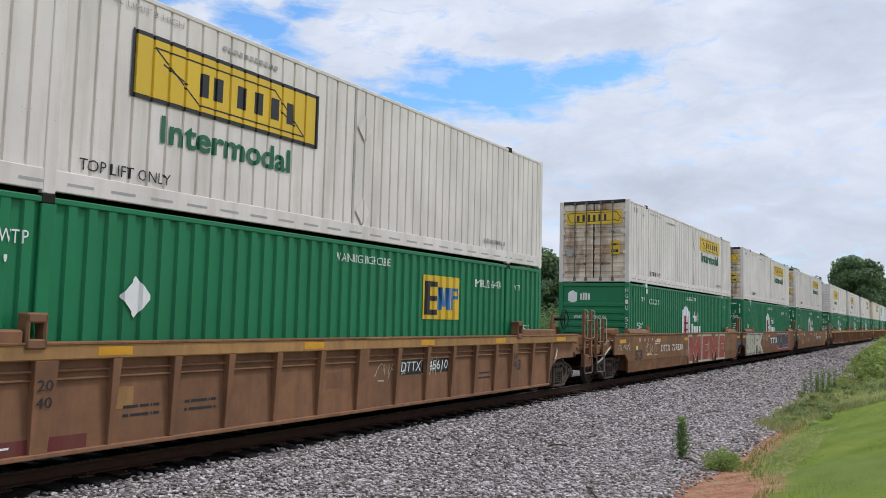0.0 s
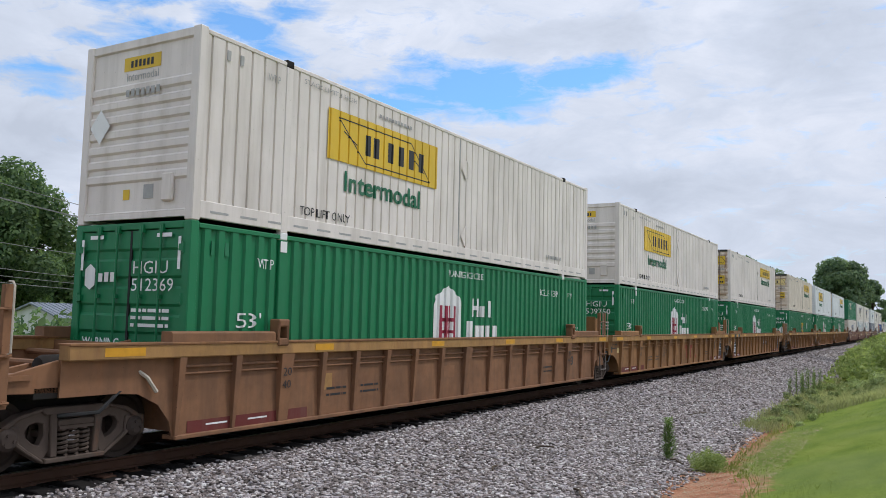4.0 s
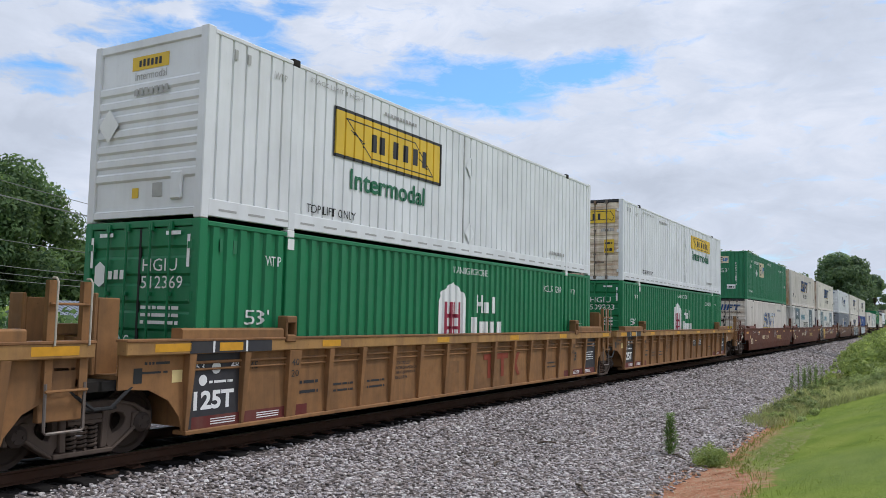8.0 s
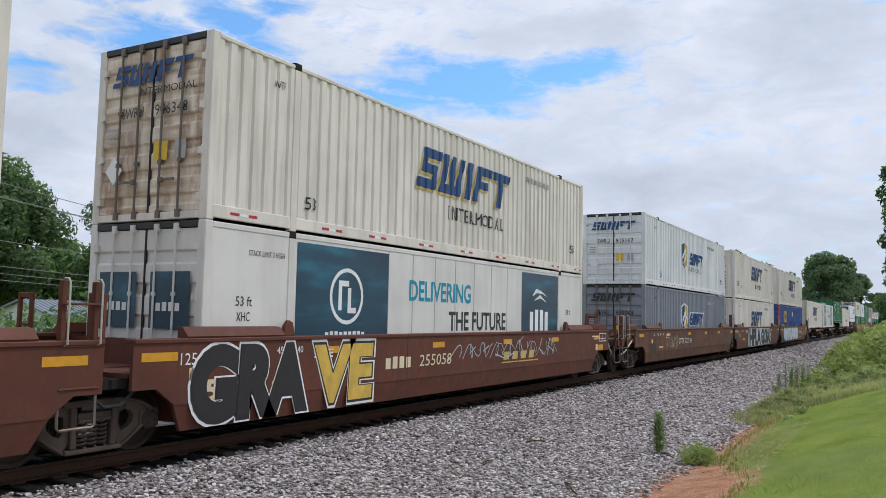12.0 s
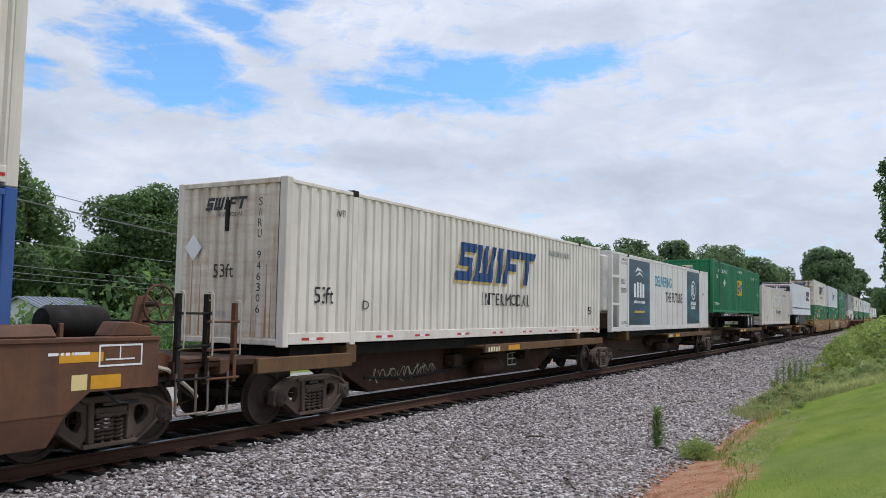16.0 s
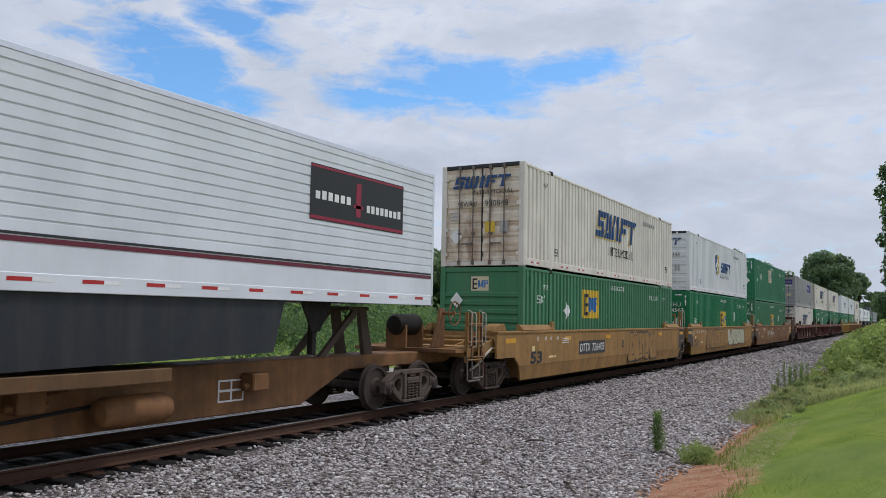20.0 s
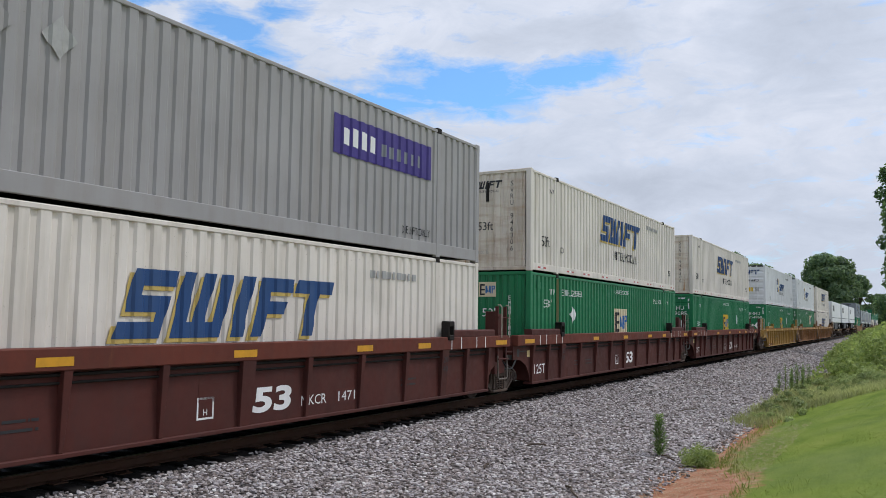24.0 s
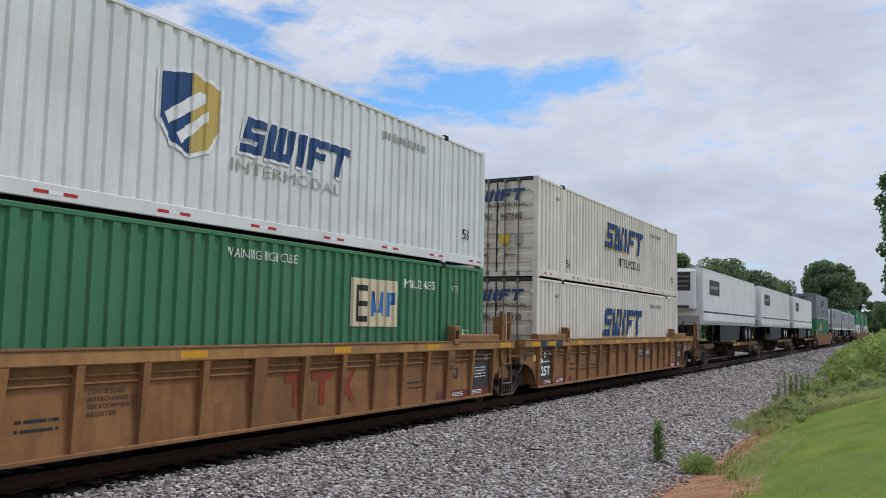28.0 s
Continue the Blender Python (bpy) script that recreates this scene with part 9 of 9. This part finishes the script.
def make_wires():
    """Overhead lines beyond the track, slack between two poles out of sight."""
    M["cable"] = plain("weathered_grey_cable", (0.20, 0.20, 0.19), 0.6)
    a0, b0 = bearing(74, 44), bearing(40.5, 76)
    for (x, y), name in ((a0, "near"), (b0, "far")):
        p = thing("utility_pole", "weathered timber utility pole carrying wires", "utility pole", "utility poles", pose(x, y, ground_z(x)))
        hh = 11.0 if name == "near" else 7.4
        piece("post", lambda: Geo().tube((0, 0, -0.5), (0, 0, hh), 0.16, 10, 0.11), "bark", p, name)
        piece("crossarm", lambda: Geo().box(-1.1, 1.1, -0.06, 0.06, hh - 0.6, hh - 0.48), "bark", p, name, bevel=0.01)
    for za, zb, off in ((10.3, 7.3, 0.5), (9.6, 7.0, -0.6), (9.4, 6.8, 0.2), (6.6, 5.2, 0.0), (5.0, 4.0, 0.2), (4.6, 3.6, 0.1), (4.2, 3.3, 0.0)):
        pts = []
        for k in range(17):
            t = k / 16
            pts.append((a0[0] + (b0[0] - a0[0]) * t + off, a0[1] + (b0[1] - a0[1]) * t, za + (zb - za) * t - 1.1 * 4 * t * (1 - t) * 0.5))
        me = Geo().pipe(pts, 0.022, 5).mesh("overhead_wire")
        me.materials.append(M["cable"])
        tagged(new("overhead_wire", me), "slack grey overhead wire strung beyond the track", "overhead wire", "overhead wires")


# ---------------------------------------------------------------- the place
make_ground()
make_track()
make_stones()
make_verge()
make_trees()
make_house()
make_wires()

# ---------------------------------------------------------------- the train, in order from its head
LOW, HIGH, FLAT, ROAD = 0.43, 3.33, 1.315, 2.10

well(-280.4, "rib", "mid", "end", "tan_worn", "745610", big53="rs", graffiti=[(8.6, 9.7, 0.75, 1.2, 3, "", "graff_pale"), (10.1, 10.9, 0.75, 1.2, 3, "", "graff_pale")], seed=1)
jbh(-280.4, HIGH, "ribs", True)
emp(-280.4, LOW, "ribs", at=(10.3, 1.50), bright=True)

meme = well(-257.0, "smooth", "end", "mid", "tan_brown", "727630", big53="sm", number_at=(3.1, 3.0), graffiti=[(1.2, 2.7, 0.78, 1.3, 3, "", "graff_pale"), (-1.6, -0.4, 0.95, 1.3, 3, "", "graff_pale"), (6.6, 7.3, 0.5, 1.0, 3, "", "graff_pale")], seed=2)
GLYPH = {"M": [(0, 0), (0.27, 0), (0.27, 0.50), (0.5, 0.06), (0.73, 0.50), (0.73, 0), (1, 0), (1, 1), (0.72, 1), (0.5, 0.58), (0.28, 1), (0, 1)],
         "E": [(0, 0), (1, 0), (1, 0.25), (0.36, 0.25), (0.36, 0.39), (0.82, 0.39), (0.82, 0.62), (0.36, 0.62), (0.36, 0.76), (1, 0.76), (1, 1), (0, 1)]}
for k, (letter, y, w) in enumerate((("M", 7.15, 2.0), ("E", 9.32, 1.15), ("M", 10.64, 1.75), ("E", 12.56, 1.1))):
    for layer, (grow, ink) in enumerate(((0.085, "graff_pale"), (0.0, "graff_red"))):
        lean = 0.10 if k % 2 else -0.06
        shape = [(y - grow + (w + 2 * grow) * a + lean * b, 0.40 - grow + (1.02 + 2 * grow) * b) for a, b in GLYPH[letter]]
        decal("graffiti", [[(a, min(1.52, b)) for a, b in shape]], ink, meme, f"word{k}{layer}", face_x=1.50, lift=0.0035 + 0.003 * layer + 0.0006 * (k % 2), label=("pale edge" if layer == 0 else "dark red body") + " of a spray-painted letter")
jbh(-257.0, HIGH, "door")
hub(-257.0, LOW, "ribs")

sbfk = well(-237.6, "smooth", "mid", "mid", "tan_brown", "", graffiti=[(9.5, 14.0, 0.45, 1.45, 5, "graff_black", "graff_ice"), (4.6, 6.4, 0.9, 1.45, 5, "", "graff_pale")], mark="white", seed=3)
throw_up(sbfk, 1.50, "SBFK", -0.45, 0.40, 5.0, 1.02, "graff_pale", "graff_black", "graff_ice", 0.05)
decal("graffiti", [[(8.7, 0.42), (9.6, 0.34), (14.3, 0.34), (15.0, 0.75), (14.4, 1.1), (14.9, 1.42), (14.0, 1.49), (9.9, 1.49), (9.2, 1.2), (9.4, 0.8)]], "graff_red", sbfk, "redfield", face_x=1.50, lift=0.003, label="dark red sprayed field")
jbh(-237.6, HIGH, "door")
hub(-237.6, LOW, "door", 1)

well(-218.2, "smooth", "mid", "end", "tan_brown", "727630", big53="sm", number_at=(10.0, 2.9), graffiti=[(4.2, 5.6, 0.7, 1.15, 4, "", "graff_pale"), (1.2, 2.4, 0.55, 0.8, 3, "", "graff_pale"), (8.6, 10.4, 1.1, 1.45, 4, "", "graff_pale")], seed=4)
jbh(-218.2, HIGH, "door")
hub(-218.2, LOW, "door", 3)

well(-194.9, "rib", "end", "mid", "tan_worn", "", big53="rs", seed=5)
jbh(-194.9, HIGH, "ribs")
hub(-194.9, LOW, "door", 2)

well(-175.6, "rib", "mid", "mid", "tan", "", big53="rs", mark="red", seed=6)
jbh(-175.6, HIGH, "ribs")
hub(-175.6, LOW, "door", 1)

well(-156.2, "rib", "mid", "end", "tan", "780287", dark_plate=True, big53="rs", seed=7)
jbh(-156.2, HIGH, "door")
hub(-156.2, LOW, "door", 0)

well(-132.9, "rib", "end", "mid", "tan", "790218", big53="rs", number_at=(2.26, 1.75), seed=8)
jbh(-132.9, HIGH, "door", warm=True)
emp(-132.9, LOW, "door", bright=True)

well(-113.6, "rib", "mid", "mid", "tan", "", dark_plate=True, big53="rs", mark="red", seed=9)
jbh(-113.6, HIGH, "ribs", True, True)
hub(-113.6, LOW, "door", 2)

well(-94.2, "rib", "mid", "end", "tan", "790218", dark_plate=True, big53="rs", seed=10)
jbh(-94.2, HIGH, "door", False, True)
hub(-94.2, LOW, "door", 3)

well(-70.6, "smooth", "end", "mid", "brown", "255058", big53="sw", mark="gold", number_at=(3.95, 2.4), graffiti=[(8.8, 9.8, 0.9, 1.45, 3, "", "graff_ice")], seed=11)
emp(-70.6, HIGH, "wave", "green_dark", bright=False)
swift(-70.6, LOW, "door", low=True, worn=True, number="103895")

well(-51.3, "smooth", "mid", "mid", "brown", "255058", big53="sw", mark="gold", graffiti=[(6.6, 8.0, 0.75, 1.45, 4, "", "graff_ice")], seed=12)
swift(-51.3, HIGH, "wave", rusty=True)
reefer(-51.3, LOW, "unit", "KLLU 329532")

grave = well(-32.0, "smooth", "mid", "end", "brown", "255058", big53="sw", mark="gold", number_at=(4.6, 2.6), graffiti=[(7.2, 13.4, 0.85, 1.45, 9, "", "graff_ice")], seed=13)
throw_up(grave, 1.50, "GRA", -0.34, 0.36, 2.55, 1.08, "graff_black", "graff_black", "white", 0.06)
throw_up(grave, 1.50, "VE", 2.34, 0.40, 1.78, 1.02, "graff_gold", "graff_black", "white", 0.05)
swift(-32.0, HIGH, "door", rusty=True, number="946348")
reefer(-32.0, LOW, "door", flip=True)

well(-8.7, "smooth", "end", "mid", "rust_brown", "723146", big53="sm", graffiti=[(2.5, 4.4, 0.6, 1.4, 5, "", "graff_pale")], seed=14)
swift(-8.7, HIGH, "door", shield=True, wall="cool_white", number="945167")
swift(-8.7, LOW, "door", shield=True, wall="slate", number="945043")

hpla = well(10.7, "smooth", "mid", "mid", "rust_brown", "", seed=15)
decal("graffiti", [[(3.2, 0.36), (8.3, 0.34), (12.6, 0.40), (12.9, 0.62), (12.75, 0.85), (13.0, 1.0), (12.6, 1.2), (12.7, 1.42), (8.2, 1.49), (3.5, 1.49), (3.3, 1.0)]], "graff_ice", hpla, "icefield", face_x=1.50, lift=0.003, label="icy sprayed field behind black letters")
throw_up(hpla, 1.50, "HPLA", 3.65, 0.38, 4.55, 1.06, "graff_black", "graff_black", "graff_ice")
throw_up(hpla, 1.50, "GLOBAL", 8.50, 0.42, 4.10, 0.98, "graff_black", "graff_black", "graff_ice")
swift(10.7, HIGH, "wave", number="945921")
swift(10.7, LOW, "wave", low=True)

well(30.3, "smooth", "mid", "end", "rust_brown", "723146", number_at=(10.5, 2.7), graffiti=[(0.7, 10.3, 0.34, 1.5, 8, "graff_ice", "graff_black"), (13.3, 15.6, 0.6, 1.35, 7, "", "graff_gold"), (11.0, 13.2, 0.5, 0.75, 7, "", "graff_pale")], seed=16)
swift(30.3, HIGH, "wave")
emp(30.3, LOW, "door", "blue")

spine(51.2, True, False, "box", seed=1)
swift(51.2, FLAT, "wave", rusty="light")
spine(68.65, False, False, "box", seed=2)
reefer(68.65, FLAT, "unit", "KLLU 329051")
spine(86.0, False, False, "trailer_front", seed=3)
chassis(86.0, 0, (11.86, 13.05), 3.15)
emp(86.0, ROAD, "wave", "green", at=(7.4, 1.12), number="EMHU 249952")
spine(103.3, False, False, "box", seed=4)
swift(103.3, FLAT, "door", faded=True, number="947247")
spine(121.4, False, True, "trailer_rear", "tan_brown", seed=5)
trailer(121.4, True)

well(142.4, "smooth", "end", "mid", "tan_ochre", "726403", big53="sm", number_at=(3.9, 2.3), graffiti=[(9.0, 12.6, 0.36, 1.46, 4, "tan_ochre", "graff_black")], seed=17)
swift(142.4, HIGH, "door", rusty=True, number="950843")
emp(142.4, LOW, "ribs", "green_pale", bright=True)

well(162.0, "smooth", "mid", "mid", "tan_ochre", "", big53="sm", graffiti=[(2.6, 7.4, 0.45, 1.45, 6, "tan_ochre", "graff_black"), (8.4, 13.6, 0.5, 1.45, 7, "graff_pale", "graff_black")], seed=18)
swift(162.0, HIGH, "door", shield=True, wall="cool_white", number="953144")
emp(162.0, LOW, "door", number="EMHU 264562")

well(181.4, "smooth", "mid", "end", "tan_brown", "726403", graffiti=[(4.0, 8.0, 0.5, 1.4, 8, "", "graff_pale")], seed=19)
emp(181.4, HIGH, "door", "green_dark", at=(6.5, 1.5), bright=False, number="EMHU 274421")
emp(181.4, LOW, "door", "green_pale", number="EMHU 266080")

well(205.1, "rib", "end", "mid", "maroon", "", big53="rw", graffiti=[(1.85, 2.75, 0.5, 1.05, 4, "", "gold")], seed=20)
fedex(205.1, HIGH)
swift(205.1, LOW, "door", low=True, number="949753")

well(224.4, "rib", "mid", "mid", "maroon", "", big53="rw", mark="bare", seed=21)
swift(224.4, HIGH, "wave", rusty="light")
emp(224.4, LOW, "wave", bright=False, at=(7.4, 1.06), number="EMHU 289085")

well(244.0, "rib", "mid", "end", "maroon", "", big53="rw", seed=22)
swift(244.0, HIGH, "wave", rusty="light")
emp(244.0, LOW, "door", number="EMHU 289085")

well(267.5, "rib", "end", "mid", "yellow_car", "788977", big53="rs", number_at=(3.07, 1.65), seed=23)
swift(267.5, HIGH, "door", shield=True, wall="cool_white", number="944850")
emp(267.5, LOW, "door", number="EMHU 264950")

well(287.0, "rib", "mid", "mid", "tan", "", dark_plate=True, big53="rs", mark="red", seed=24)
swift(287.0, HIGH, "door", shield=True, wall="cool_white", number="944924")
emp(287.0, LOW, "door", "green_pale", at=(10.72, 1.45), bright=False, number="EMHU 245875")

well(306.5, "rib", "mid", "end", "tan", "788977", dark_plate=True, big53="rs", seed=25)
swift(306.5, HIGH, "door", number="947860")
swift(306.5, LOW, "door", low=True, number="103053")

for k, n in enumerate((328.0, 347.1, 366.2)):
    spine(n, k == 0, k == 2, "trailer_front", seed=6 + k)
    trailer(n, False, ribbed=False)
FAR.append(True)
well(388.0, "smooth", "end", "end", "tan_brown", "", seed=26)
swift(388.0, HIGH, "wave", wall="slate")
emp(388.0, LOW, "wave", "green_dark")
for k, n in enumerate((411.0, 430.2, 449.4)):
    spine(n, k == 0, k == 2, "trailer_front", seed=9 + k)
    trailer(n, False, ribbed=False, skin="slate")
for k, n in enumerate((471.0, 490.4, 509.8)):
    well(n, "smooth", "end" if k == 0 else "mid", "end" if k == 2 else "mid", "brown", "", seed=30 + k)
    emp(n, HIGH, "wave", "green_dark")
    swift(n, LOW, "wave", wall="slate" if k % 2 else "cream")


# ---------------------------------------------------------------- the run past the camera
def run(t):
    """How far the train has come by t, counted from 14 s."""
    return 20.339 * (t - 14) + 0.00282 * (t - 14) ** 2


def motions():
    for ob, u, z in MOVING:
        walk(ob, [(t, pose(0, u - run(t), z)) for t in (0, 7, 14, 21, 28)])
    turn = 360.0 / (6.283185 * WHEEL_R)
    for w, u, y in SPINNING:
        # the wheels roll; each is keyed for every picture while it is near
        t_pass = 14 + u / 20.339
        a, b = max(0.0, t_pass - 1.9), min(28.0, t_pass - 0.1)
        if b <= a:
            continue
        times = sorted({0.0, 28.0} | {round(k / FPS, 4) for k in range(int(a * FPS), int(b * FPS) + 1)})
        angle, last, rows = 0.0, None, []
        for t in times:
            step = 0.0 if last is None else (run(t) - run(last)) * turn
            angle += step if abs(step) < 89 else 60.0
            last = t
            rows.append((t, pose(0, y, WHEEL_R, angle % 360, 0, 0)))
        walk(w, rows)


motions()
